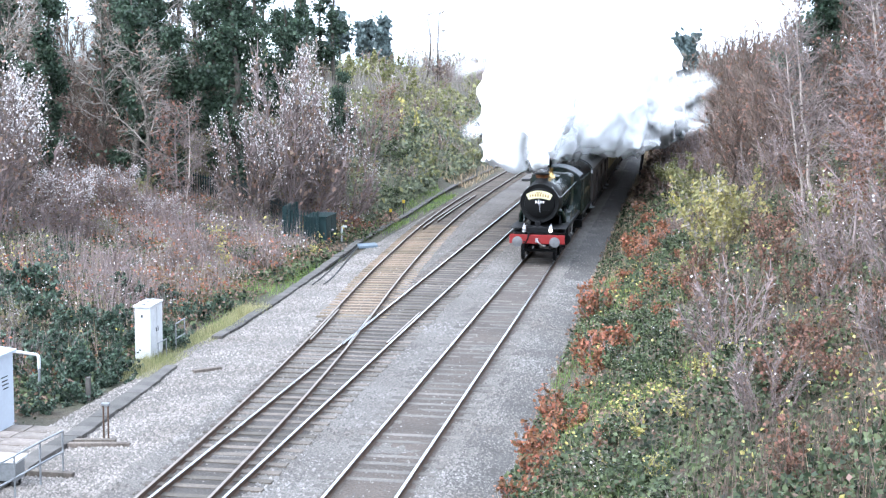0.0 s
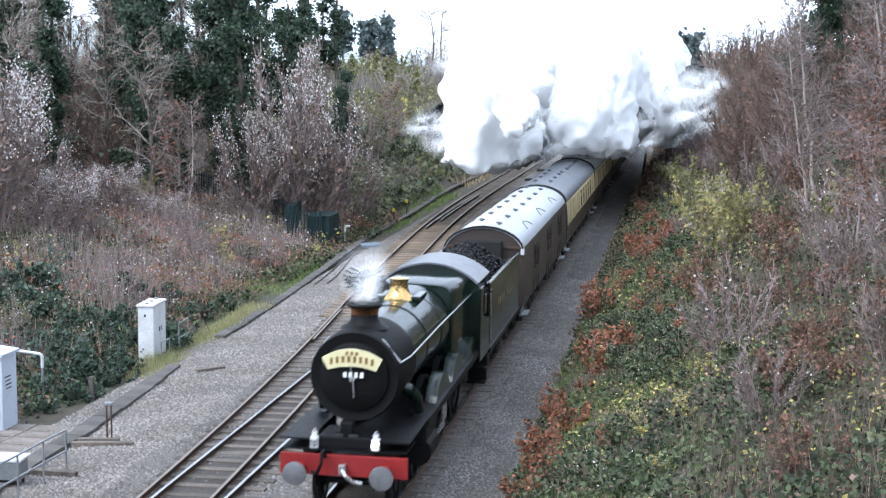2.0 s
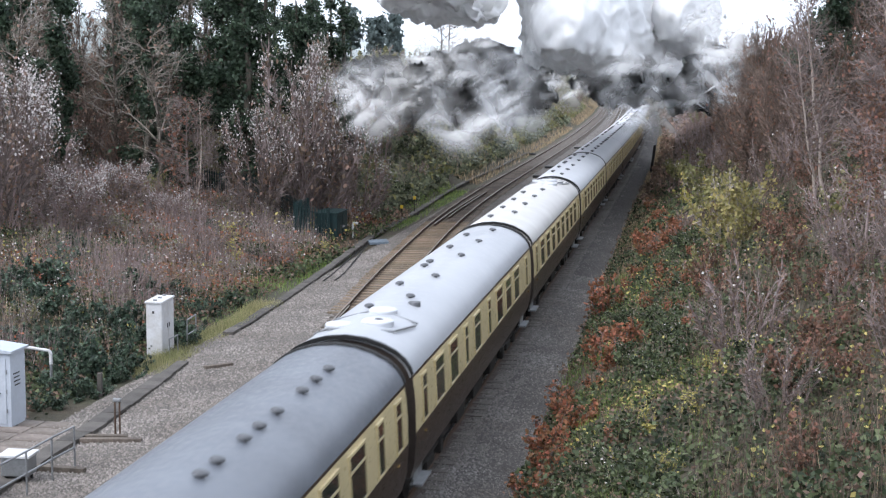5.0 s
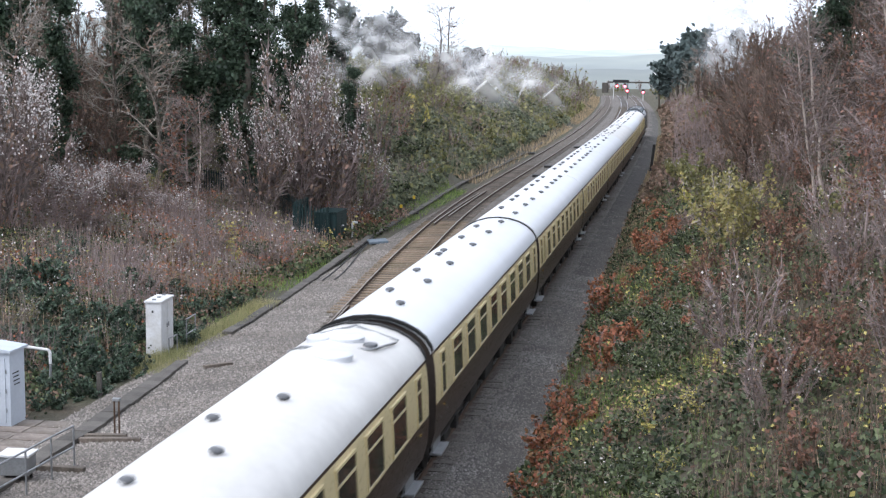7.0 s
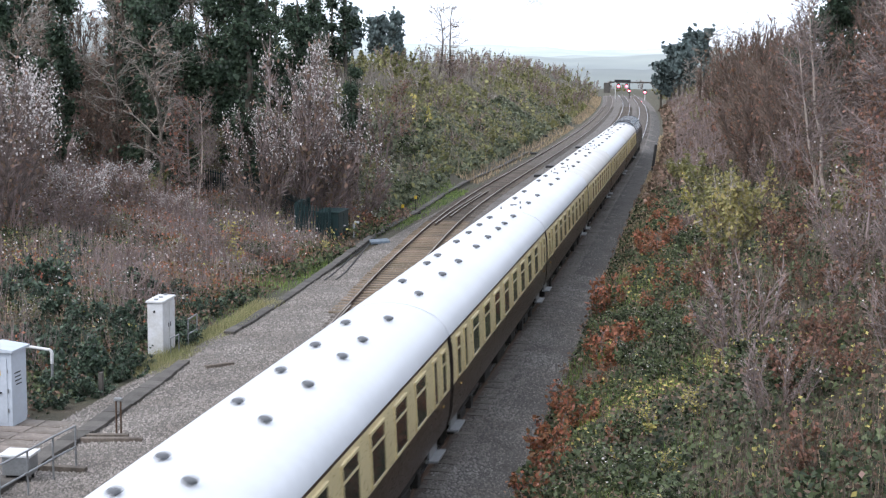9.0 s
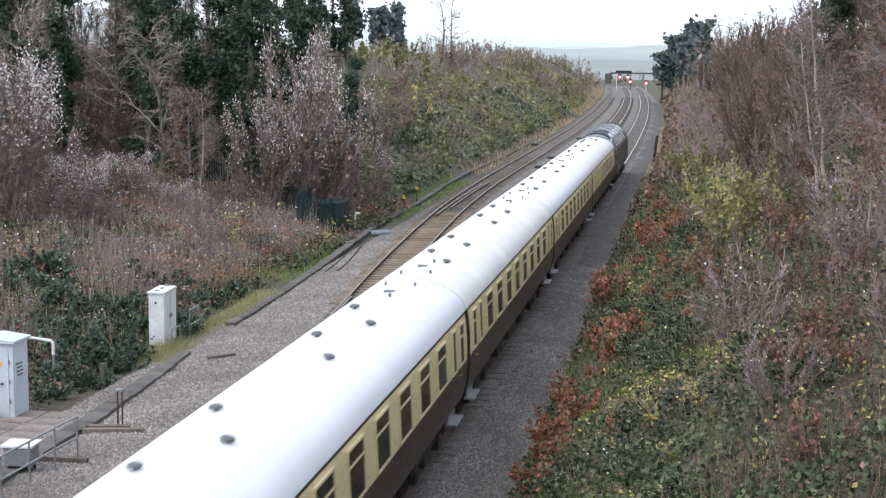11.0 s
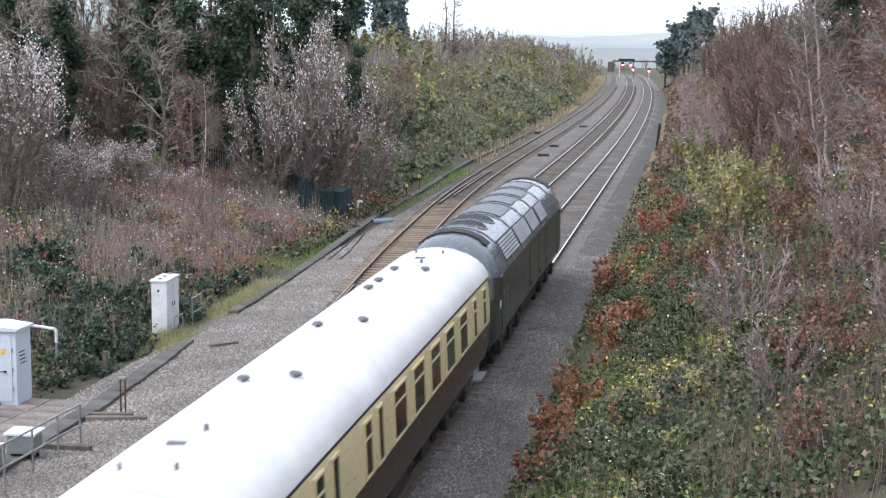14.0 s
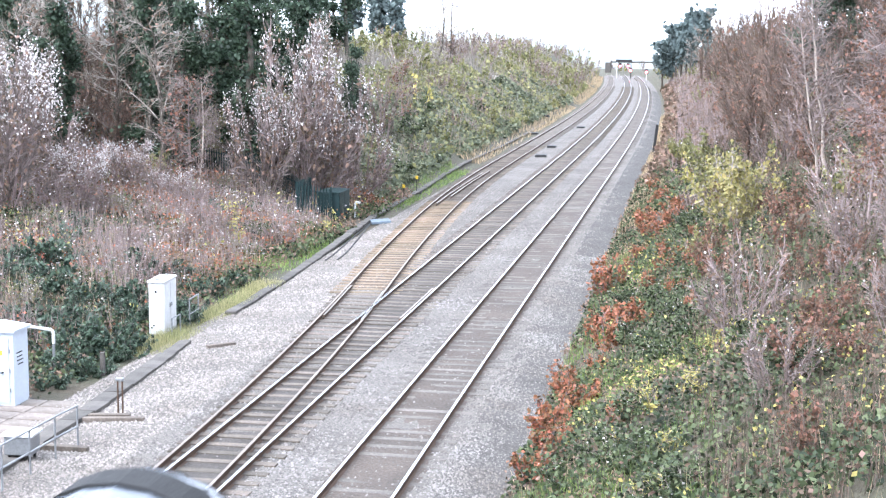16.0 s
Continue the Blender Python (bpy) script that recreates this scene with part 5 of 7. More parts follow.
def build_handrail():
    """Galvanised tubular rail by the cabinets, and small boxes behind it."""
    ob = thing("handrail", "galvanised tubular steel handrail beside the cable route", "handrail")
    pts = [(-7.05, 29.3), (-7.12, 28.3), (-7.15, 27.15), (-7.2, 26.0), (-7.25, 24.8)]
    for x, y in pts:
        bm = tube(bmesh.new(), (x, y, -0.3), (x, y, 0.78), 0.024, n=8)
        part("post", bm, GALV, ob)
    for z in (0.78, 0.30):
        bm = pipe(bmesh.new(), [(x, y, z) for x, y in pts], 0.024, 8)
        part("rail", bm, GALV, ob)
    bm = box(bmesh.new(), (-7.35, 29.0, -0.14), (1.35, 0.16, 0.14), 0.01, m=None)
    tagged(part("timber_baulk", bm, TIMBER, None), "weathered timber baulk on the ballast", "timber")
    for i, (x, y) in enumerate(((-7.85, 28.2), (-8.15, 26.9))):
        b = thing("junction_box", "grey steel junction box with a pale lid on short legs", "junction box", pose(x, y, -0.28, 0, 0, 4), "junction boxes")
        bm = box(bmesh.new(), (0, 0, 0.45), (0.62, 0.5, 0.42), 0.02)
        part("body", bm, GALV, b)
        bm = box(bmesh.new(), (0, 0, 0.69), (0.72, 0.6, 0.06), 0.015)
        part("lid", bm, WHITE_PAINT, b, "pale metal lid")
        for sx in (-0.22, 0.22):
            for sy in (-0.16, 0.16):
                bm = box(bmesh.new(), (sx, sy, 0.1), (0.05, 0.05, 0.34))
                part("leg", bm, DARK_STEEL, b)
    ob = thing("marker_stand", "pair of rusty thin posts with a small lamp head", "post", pose(-7.2, 32.1, -0.25))
    for x in (-0.06, 0.06):
        bm = tube(bmesh.new(), (x, 0, -0.1), (x, 0, 0.95), 0.022, n=7)
        part("post", bm, RAIL_SIDE, ob)
    bm = box(bmesh.new(), (0, 0, 0.98), (0.2, 0.1, 0.08), 0.02)
    part("head", bm, GALV, ob, "small grey head")
    for (x0, y0), (x1, y1), text in (((-8.3, 31.35), (-6.45, 31.75), "long weathered timber lying across the ballast"), ((-8.1, 31.75), (-6.9, 31.98), "narrow weathered plank lying beside the cable route"), ((-7.75, 40.0), (-7.1, 40.65), "short dark plank lying on the ballast")):
        a = math.degrees(math.atan2(y1 - y0, x1 - x0))
        L = math.hypot(x1 - x0, y1 - y0)
        bm = box(bmesh.new(), (0, 0, 0.05), (L, 0.17, 0.12), 0.012)
        o = part("timber_plank", bm, TIMBER, None)
        o.matrix_basis = pose((x0 + x1) / 2, (y0 + y1) / 2, -0.20, 0, 0, a)
        tagged(o, text, "timber")
    o = part("concrete_stump", box(bmesh.new(), (0, 0, 0.25), (0.12, 0.12, 0.75), 0.015), CONCRETE, None)
    o.matrix_basis = pose(-9.6, 36.6, -0.3)
    tagged(o, "short concrete marker stump in the brambles", "marker")
    rng = random.Random(4)
    base = bmesh.new()
    box(base, (0, 0, 0), (0.9, 0.6, 0.07), 0.015)
    me = bpy.data.meshes.new("paving_slab")
    base.to_mesh(me)
    base.free()
    me.materials.append(SLAB)
    pad = thing("paved_pad", "pale worn concrete slabs in front of the cabinets", "paving", kind="structure")
    for i in range(4):
        for j in range(8):
            shared("paving_slab", me, pad, pose(-11.4 + 0.93 * i + 0.05 * j, 28.6 + 0.63 * j, -0.26 + rng.uniform(-0.012, 0.012) + (0.05 if i == 0 else 0), rng.uniform(-0.8, 0.8), rng.uniform(-0.8, 0.8), rng.uniform(-1, 1)))


CABLES = []


def build_trough():
    """Concrete cable trough: lid after lid along the foot of the bank."""
    bm = box(bmesh.new(), (0, 0, 0), (0.46, 0.94, 0.10), 0.012)
    wide = bpy.data.meshes.new("trough_lid")
    bm.to_mesh(wide)
    bm.free()
    wide.materials.append(CONCRETE)
    ob = thing("cable_trough", "dark weathered concrete cable trough along the ballast edge", "cable trough", kind="structure")
    ys = [20, 24, 28.1, 30.3, 32.4, 35.9, 38.2, 41, 44, 47.5, 52.5, 61, 74, 87.4, 98, 109, 130, 150, 180]
    xs = [-7.5, -7.75, -8.05, -8.1, -8.1, -8.35, -8.5, -8.7, -8.85, -8.85, -9.05, -9.5, -10.3, -10.45, -10.8, -10.9, -10.75, -10.8, -11.2]
    y, rng = 22.0, random.Random(9)
    while y < 170:
        x = float(np.interp(y, ys, xs))
        g = float(np.interp(y + 0.5, ys, xs) - np.interp(y - 0.5, ys, xs))
        z = max(foot(x, y), -0.26) + 0.06
        s = 1.05 if y < 39 else 0.8
        if 40.5 < y < 46:
            y += 0.96
            continue
        shared("trough_lid", wide, ob, pose(x + rng.uniform(-0.02, 0.02), y, z + rng.uniform(-0.01, 0.012), rng.uniform(-1, 1), rng.uniform(-1.2, 1.2), -math.degrees(math.atan(g)) + rng.uniform(-1.5, 1.5)) @ Matrix.Diagonal((s, 1, 1, 1)))
        y += 0.96
    for off in (0.55, 1.05):
        line = [(float(np.interp(q, ys, xs)) + off * min(1, max(0.1, (76 - q) / 16)), q, foot(float(np.interp(q, ys, xs)) + off, q) + 0.03) for q in np.arange(58, 76, 1.5)]
        CABLES.append(line)
    o = part("blue_cover", box(bmesh.new(), (0, 0, 0), (1.0, 0.9, 0.14), 0.03), BLUE_PAINT, None)
    o.matrix_basis = pose(-9.42, 71.6, -0.2, 2, -3, 20)
    tagged(o, "faded blue plastic cover lying by the track", "cover")
    for x, y, h in ((-10.55, 83.2, 0.75), (-10.5, 87.0, 0.95)):
        ob = thing("marker_post", "thin dark marker post with a yellow head", "marker post", pose(x, y, foot(x, y)), "yellow marker posts")
        part("post", tube(bmesh.new(), (0, 0, -0.1), (0, 0, h), 0.025, n=7), DARK_STEEL, ob)
        part("head", box(bmesh.new(), (0, 0, h + 0.08), (0.16, 0.06, 0.2), 0.01), YELLOW, ob)
        part("base", box(bmesh.new(), (0, 0, 0.02), (0.6, 0.4, 0.12), 0.03), DARK_STEEL, ob)
    for x, y, w in ((-10.6, 149.5, 1.9), (-5.9, 117, 0.9), (-6.1, 128, 0.8), (-12.0, 176, 1.6), (-6.0, 160, 0.9)):
        ob = part("inspection_cover", box(bmesh.new(), (0, 0, 0), (w, 0.8, 0.22), 0.03), DARK_STEEL, None)
        ob.matrix_basis = pose(x, y, foot(x, y) + 0.09)
        tagged(ob, "dark low cover box beside the far track", "cover")


def build_enclosure():
    """Dark green palisade enclosure and its steel locker."""
    pale = bmesh.new()
    prism(pale, [(-0.035, 0), (0.035, 0), (0.035, 1.72), (0, 1.84), (-0.035, 1.72)], -0.008, 0.008)
    me = bpy.data.meshes.new("pale")
    tidy(pale).to_mesh(me)
    pale.free()
    me.materials.append(GREEN_PAINT)

    def run(text, a, b, fill=False):
        a, b = Vector(a), Vector(b)
        d = b - a
        ang = math.degrees(math.atan2(d.y, d.x))
        z = min(foot(*a), foot(*b)) - 0.05
        ob = thing("palisade_fence", text, "fence", pose(a.x, a.y, z, 0, 0, ang), "palisade fence runs")
        n = int(d.length / 0.155)
        for i in range(n + 1):
            shared("pale", me, ob, pose(i * 0.155, 0, max(0, foot(*(a + d * (i / n))) - z - 0.05)))
        for q in (0.3, 1.45):
            bm = pipe(bmesh.new(), [(0, 0.03, q + foot(*a) - z), (d.length, 0.03, q + foot(*b) - z)], 0.025, 5)
            part("rail", bm, GREEN_PAINT, ob)
        for x in (0, d.length):
            part("post", box(bmesh.new(), (x, 0.06, 0.9), (0.08, 0.08, 1.9), 0.008), GREEN_PAINT, ob)
    run("dark green steel palisade fence beside the track", (-13.5, 70.1), (-11.75, 70.4))
    run("dark green palisade fence running back into the shrubs", (-18.0, 76.5), (-13.6, 71.6))
    run("dark green palisade fence climbing behind the rough", (-23.0, 77.5), (-18.1, 76.6))
    run("dark green palisade fence end panel", (-13.5, 72.6), (-13.5, 70.15))
    ob = thing("steel_locker", "dark blue-green steel locker inside the palisade fence", "locker", pose(-11.95, 71.75, foot(-11.4, 71.2) - 0.15))
    part("body", box(bmesh.new(), (0, 0, 0.85), (1.15, 2.2, 1.6), 0.02), GREEN_PAINT, ob)
    part("roof", box(bmesh.new(), (0, 0, 1.68), (1.25, 2.3, 0.06), 0.01), GREEN_PAINT, ob)
    for y in (-0.55, 0.55):
        d = part("door", box(bmesh.new(), (0.583, y, 0.85), (0.016, 1.02, 1.45), 0.005), GREEN_PAINT, ob)
        part("handle", box(bmesh.new(), (0.60, y * 0.2, 0.9), (0.02, 0.03, 0.16)), GALV, d)
    ob = thing("white_pipe_end", "white pipe end sticking out by the locker", "pipe", pose(-11.15, 73.2, foot(-11.15, 73.2) - 0.3))
    part("pipe", pipe(bmesh.new(), [(0, 0, -0.1), (0, 0, 1.05), (0.06, 0, 1.12), (0.28, 0, 1.1)], 0.06, 8), WHITE_PAINT, ob)


def build_signals():
    """Far colour-light signals at danger."""
    red = glowing("red_signal_light", (1.0, 0.05, 0.08), 30.0)

    def head(ob, x, z, w=0.8, h=1.3):
        part("signal_head", box(bmesh.new(), (x, 0, z), (w, 0.25, h), 0.05), DARK_STEEL, ob, "black signal head")
        part("hood", tube(bmesh.new(), (x, -0.13, z - 0.2), (x, -0.42, z - 0.2), 0.32, n=12, caps=False), DARK_STEEL, ob)
        part("red_light", tube(bmesh.new(), (x, -0.14, z - 0.2), (x, -0.18, z - 0.2), 0.3, n=12), red, ob, "glowing red light")
    y = 415.0
    ob = thing("signal_gantry", "dark signal gantry with two red lights over the curve", "signal", pose(float(bend(y)) - 3.9, y, -0.3))
    for x in (-2.0, 2.0):
        part("post", box(bmesh.new(), (x, 0, 2.6), (0.22, 0.22, 5.2), 0.03), WHITE_PAINT if x < 0 else DARK_STEEL, ob)
    part("beam", box(bmesh.new(), (0, 0, 5.2), (4.6, 0.5, 0.7), 0.05), DARK_STEEL, ob)
    for x in (-1.1, 1.2):
        head(ob, x, 3.9)
    head(ob, 1.9, 2.6)
    y = 400.0
    ob = thing("signal_post", "single signal post with a red light beside the line", "signal", pose(float(bend(y)) + 2.1, y, -0.3))
    part("post", tube(bmesh.new(), (0, 0, -0.3), (0, 0, 2.3), 0.09, n=8), WHITE_PAINT, ob)
    head(ob, 0, 2.5)
    y = 505.0
    ob = thing("road_bridge", "low dark road bridge far along the line", "bridge", pose(float(bend(y)), y, 0))
    part("deck", box(bmesh.new(), (3, 0, 3.6), (18, 5, 0.5), 0.1), CONCRETE, ob)
    for x in (-7, 13):
        part("abutment", box(bmesh.new(), (x, 0, 1.2), (2, 4, 4.4), 0.1), CONCRETE, ob)
    ob = thing("lineside_board", "tall narrow dark board leaning at the foot of the bank", "board", pose(3.05, 125.5, -0.4, 0, 6, 0))
    part("board", box(bmesh.new(), (0, 0, 1.35), (0.22, 1.6, 2.7), 0.02), DARK_STEEL, ob)
    part("stake", box(bmesh.new(), (0, 0.5, 0.6), (0.12, 0.12, 1.4), 0.01), TIMBER, ob)


PALE_BLUE = material("pale_blue_grey_paint", (0.50, 0.54, 0.60), 0.5, second=(0.42, 0.46, 0.52), vary=0.08, scale=1.2, fine=10)
SLAB = material("paving_concrete", (0.25, 0.215, 0.19), 0.9, second=(0.14, 0.115, 0.098), vary=0.3, scale=1.2, fine=14, each=0.15, bump=0.3, bump_scale=25)
build_tall_cabinet()
build_door_cabinet()
build_handrail()
build_trough()
build_enclosure()
build_signals()


# ---- plants ----
LEAF_IVY = leaf("ivy_leaf", (0.066, 0.098, 0.060), (0.036, 0.060, 0.040), 0.6, rough=0.45)
LEAF_BRAMBLE = leaf("bramble_leaf", (0.112, 0.142, 0.068), (0.046, 0.064, 0.036), 0.85)
LEAF_BANK = leaf("bank_leaf", (0.18, 0.20, 0.125), (0.115, 0.13, 0.085), 0.6)
LEAF_GREEN = leaf("grass_green_leaf", (0.23, 0.32, 0.09), (0.14, 0.21, 0.07), 0.5)
LEAF_BRACKEN = leaf("rusty_bracken_leaf", (0.37, 0.175, 0.088), (0.21, 0.10, 0.058), 0.7)
LEAF_YELLOW = leaf("yellow_autumn_leaf", (0.54, 0.46, 0.15), (0.38, 0.36, 0.12), 0.45)
LEAF_OLIVE = leaf("olive_leaf", (0.27, 0.255, 0.105), (0.17, 0.18, 0.08), 0.5)
LEAF_GOLD = leaf("golden_olive_leaf", (0.36, 0.31, 0.12), (0.24, 0.225, 0.095), 0.45)
LEAF_BROWN = leaf("withered_brown_leaf", (0.255, 0.175, 0.122), (0.155, 0.112, 0.086), 0.6)
# Needle green paled to blue-grey: distance haze put into the leaf colour.
LEAF_HAZED_PINE = leaf("hazed_pine_needles", (0.14, 0.178, 0.172), (0.10, 0.13, 0.128), 0.35)
LEAF_RUSSET = leaf("russet_leaf", (0.25, 0.135, 0.085), (0.15, 0.088, 0.062), 0.6)
SEED_HEAD = leaf("pale_seed_heads", (0.68, 0.65, 0.63), (0.50, 0.46, 0.44), 0.35)
PALE_GRASS = leaf("pale_grass_blade", (0.40, 0.37, 0.20), (0.27, 0.28, 0.13), 0.5)
DARK_BRAMBLE = leaf("dark_bramble_leaf", (0.10, 0.142, 0.098), (0.046, 0.072, 0.052), 0.75, rough=0.45)
STRAW = leaf("dry_straw", (0.52, 0.42, 0.27), (0.35, 0.265, 0.175), 0.5)
TWIG_RED = material("reddish_twigs", (0.285, 0.226, 0.212), 0.85, second=(0.190, 0.152, 0.142), vary=0.3, scale=0.8, fine=9, island=0.35, each=0.2)
TWIG_BROWN = material("dark_brown_twigs", (0.185, 0.135, 0.105), 0.85, second=(0.10, 0.074, 0.060), vary=0.3, scale=0.8, fine=9, island=0.45, each=0.2)
# Grey of bare wood; on the far banks its paleness also stands for haze.
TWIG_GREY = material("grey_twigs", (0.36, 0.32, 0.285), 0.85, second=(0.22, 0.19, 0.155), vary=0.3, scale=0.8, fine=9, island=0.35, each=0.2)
BARK = material("dark_bark", (0.10, 0.085, 0.068), 0.9, vary=0.4, scale=3, fine=20, bump=0.5, bump_scale=20)
BIRCH_BARK = material("pale_birch_bark", (0.50, 0.44, 0.38), 0.8, second=(0.359, 0.290, 0.248), vary=0.3, scale=2.2, fine=12, spread=0.5)


def unit(v):
    return v / np.maximum(np.linalg.norm(v, axis=-1, keepdims=True), 1e-9)


def leaf_quads(rng, c, size, flat=0.0, stretch=1.5):
    """Small folded leaves at the points c: arrays of corners and quads."""
    n = len(c)
    a = unit(rng.normal(size=(n, 3)) * (1, 1, 1 - 0.6 * flat))
    b = unit(np.cross(a, rng.normal(size=(n, 3))))
    s = rng.uniform(size[0], size[1], n)[:, None] * 0.5
    fold = unit(np.cross(a, b)) * s * 0.35
    V = np.stack([c - a * s * stretch, c + b * s + fold, c + a * s * stretch, c - b * s + fold], 1)
    return V.reshape(-1, 3), np.arange(n * 4).reshape(n, 4)


def spikes(rng, base, tip, width):
    """Thin tapered blades from base to tip: arrays of corners and triangles."""
    n = len(base)
    side = unit(np.cross(tip - base, rng.normal(size=(n, 3)))) * (np.asarray(width) * 0.5 * np.ones(n))[:, None]
    return np.stack([base - side, base + side, tip], 1).reshape(-1, 3), np.arange(n * 3).reshape(n, 3)


def limbs(paths, radii, sides=5):
    """Tapered round limbs through lines of points."""
    V, F, at = [], [], 0
    for pts, (r0, r1) in zip(paths, radii):
        pts = np.asarray(pts, float)
        k = len(pts)
        d = unit(np.gradient(pts, axis=0))
        u = unit(np.cross(d, (0.31, 0.83, 0.46)))
        w = np.cross(d, u)
        r = np.linspace(r0, r1, k)[:, None, None]
        ang = np.arange(sides) * 2 * np.pi / sides
        ring = pts[:, None] + r * (u[:, None] * np.cos(ang)[None, :, None] + w[:, None] * np.sin(ang)[None, :, None])
        V.append(ring.reshape(-1, 3))
        i = at + np.arange(k * sides).reshape(k, sides)
        j = np.roll(i, -1, 1)
        F.append(np.stack([i[:-1], j[:-1], j[1:], i[1:]], -1).reshape(-1, 4))
        at += k * sides
    return np.concatenate(V), np.concatenate(F)


def curve(rng, a, b, k=5, sag=0.1, rough=0.02):
    t = np.linspace(0, 1, k)[:, None]
    a, b = np.asarray(a, float), np.asarray(b, float)
    L = np.linalg.norm(b - a)
    return a + (b - a) * t + rng.normal(size=3) * sag * L * (t * (1 - t)) * 2 + rng.normal(size=(k, 3)) * rough * L * (t > 0)


def along(rng, paths, n, lo=0.3):
    """Random points on the paths and the way there."""
    out, way = np.empty((n, 3)), np.empty((n, 3))
    pick = rng.integers(0, len(paths), n)
    t = rng.uniform(lo, 1.0, n)
    for i in range(n):
        p = paths[pick[i]]
        f = t[i] * (len(p) - 1)
        k = min(int(f), len(p) - 2)
        out[i] = p[k] + (p[k + 1] - p[k]) * (f - k)
        way[i] = p[k + 1] - p[k]
    return out, unit(way)


def joined(ob):
    """Marks what nobody could count on a plant."""
    for o in ob.children:
        if not o.name.startswith("trunk"):
            o["kind"] = "stuff"
    return ob


def bush(seed, h, w, stems, twigs, leaves, wood, foliage, leaf_size, name, label, category, seeds=0, stem_r=0.025, twig_len=0.22, droop=0.0, tip_seeds=0.55, thin=1.0):
    """A many-stemmed shrub: stems fan up from the foot, twigs all over them, leaves and seed heads on the twigs."""
    rng = np.random.default_rng(seed)
    ob = thing(name, label, category)
    few = plant.detail
    twigs, leaves, seeds, stems = int(twigs * few), int(leaves * few), int(seeds * few), int(stems * few ** 0.5)
    bold = few ** -0.38
    leaf_size = (leaf_size[0] * bold, leaf_size[1] * bold)
    paths = []
    for i in range(stems):
        a = rng.uniform(0, 6.283)
        r = w * 0.5 * math.sqrt(rng.uniform(0.02, 1)) * rng.uniform(0.75, 1.15)
        top = h * rng.uniform(0.55, 1.05) * (1 - 0.45 * (2 * r / w) ** 2)
        foot = (0.25 * r * math.cos(a) + rng.normal() * 0.05 * w, 0.25 * r * math.sin(a) + rng.normal() * 0.05 * w, -0.1)
        paths.append(curve(rng, foot, (r * math.cos(a), r * math.sin(a), top), 5, 0.12))
    V, F = limbs(paths, [(stem_r * rng.uniform(0.7, 1.3), stem_r * 0.25)] * len(paths), 4)
    raw("stem_clump", V, F, wood, ob, smooth=True)
    p, d = along(rng, paths, twigs, 0.25)
    out = unit(p * (1, 1, 0.2) + 1e-6)
    way = unit(d * 0.7 + out * 0.6 + rng.normal(size=p.shape) * 0.55 + np.array((0, 0, 0.25 - droop)))
    L = rng.uniform(0.4, 1.3, twigs)[:, None] * twig_len * h * 0.55
    V, F = spikes(rng, p, p + way * L, (0.011 + 0.0045 * h) * bold * thin)
    raw("twig_mass", V, F, wood, ob)
    if leaves:
        i = rng.integers(0, twigs, leaves)
        c = p[i] + way[i] * L[i] * rng.uniform(0.2, 1.05, leaves)[:, None] + rng.normal(size=(leaves, 3)) * 0.05 * h * 0.4
        V, F = leaf_quads(rng, c, leaf_size)
        raw("foliage", V, F, foliage, ob)
    if seeds:
        tips = p + way * L
        score = tips[:, 2] / h + 0.35 * np.linalg.norm(tips[:, :2], axis=1) / w + rng.normal(size=twigs) * 0.12
        tips = tips[np.argsort(-score)[:max(30, int(twigs * tip_seeds))]]
        c = tips[rng.integers(0, len(tips), seeds)] + rng.normal(size=(seeds, 3)) * 0.10
        V, F = leaf_quads(rng, c, (0.04, 0.095), stretch=1.0)
        raw("seed_fluff", V, F, SEED_HEAD, ob, "fluffy whitish seed heads")
    return joined(ob)


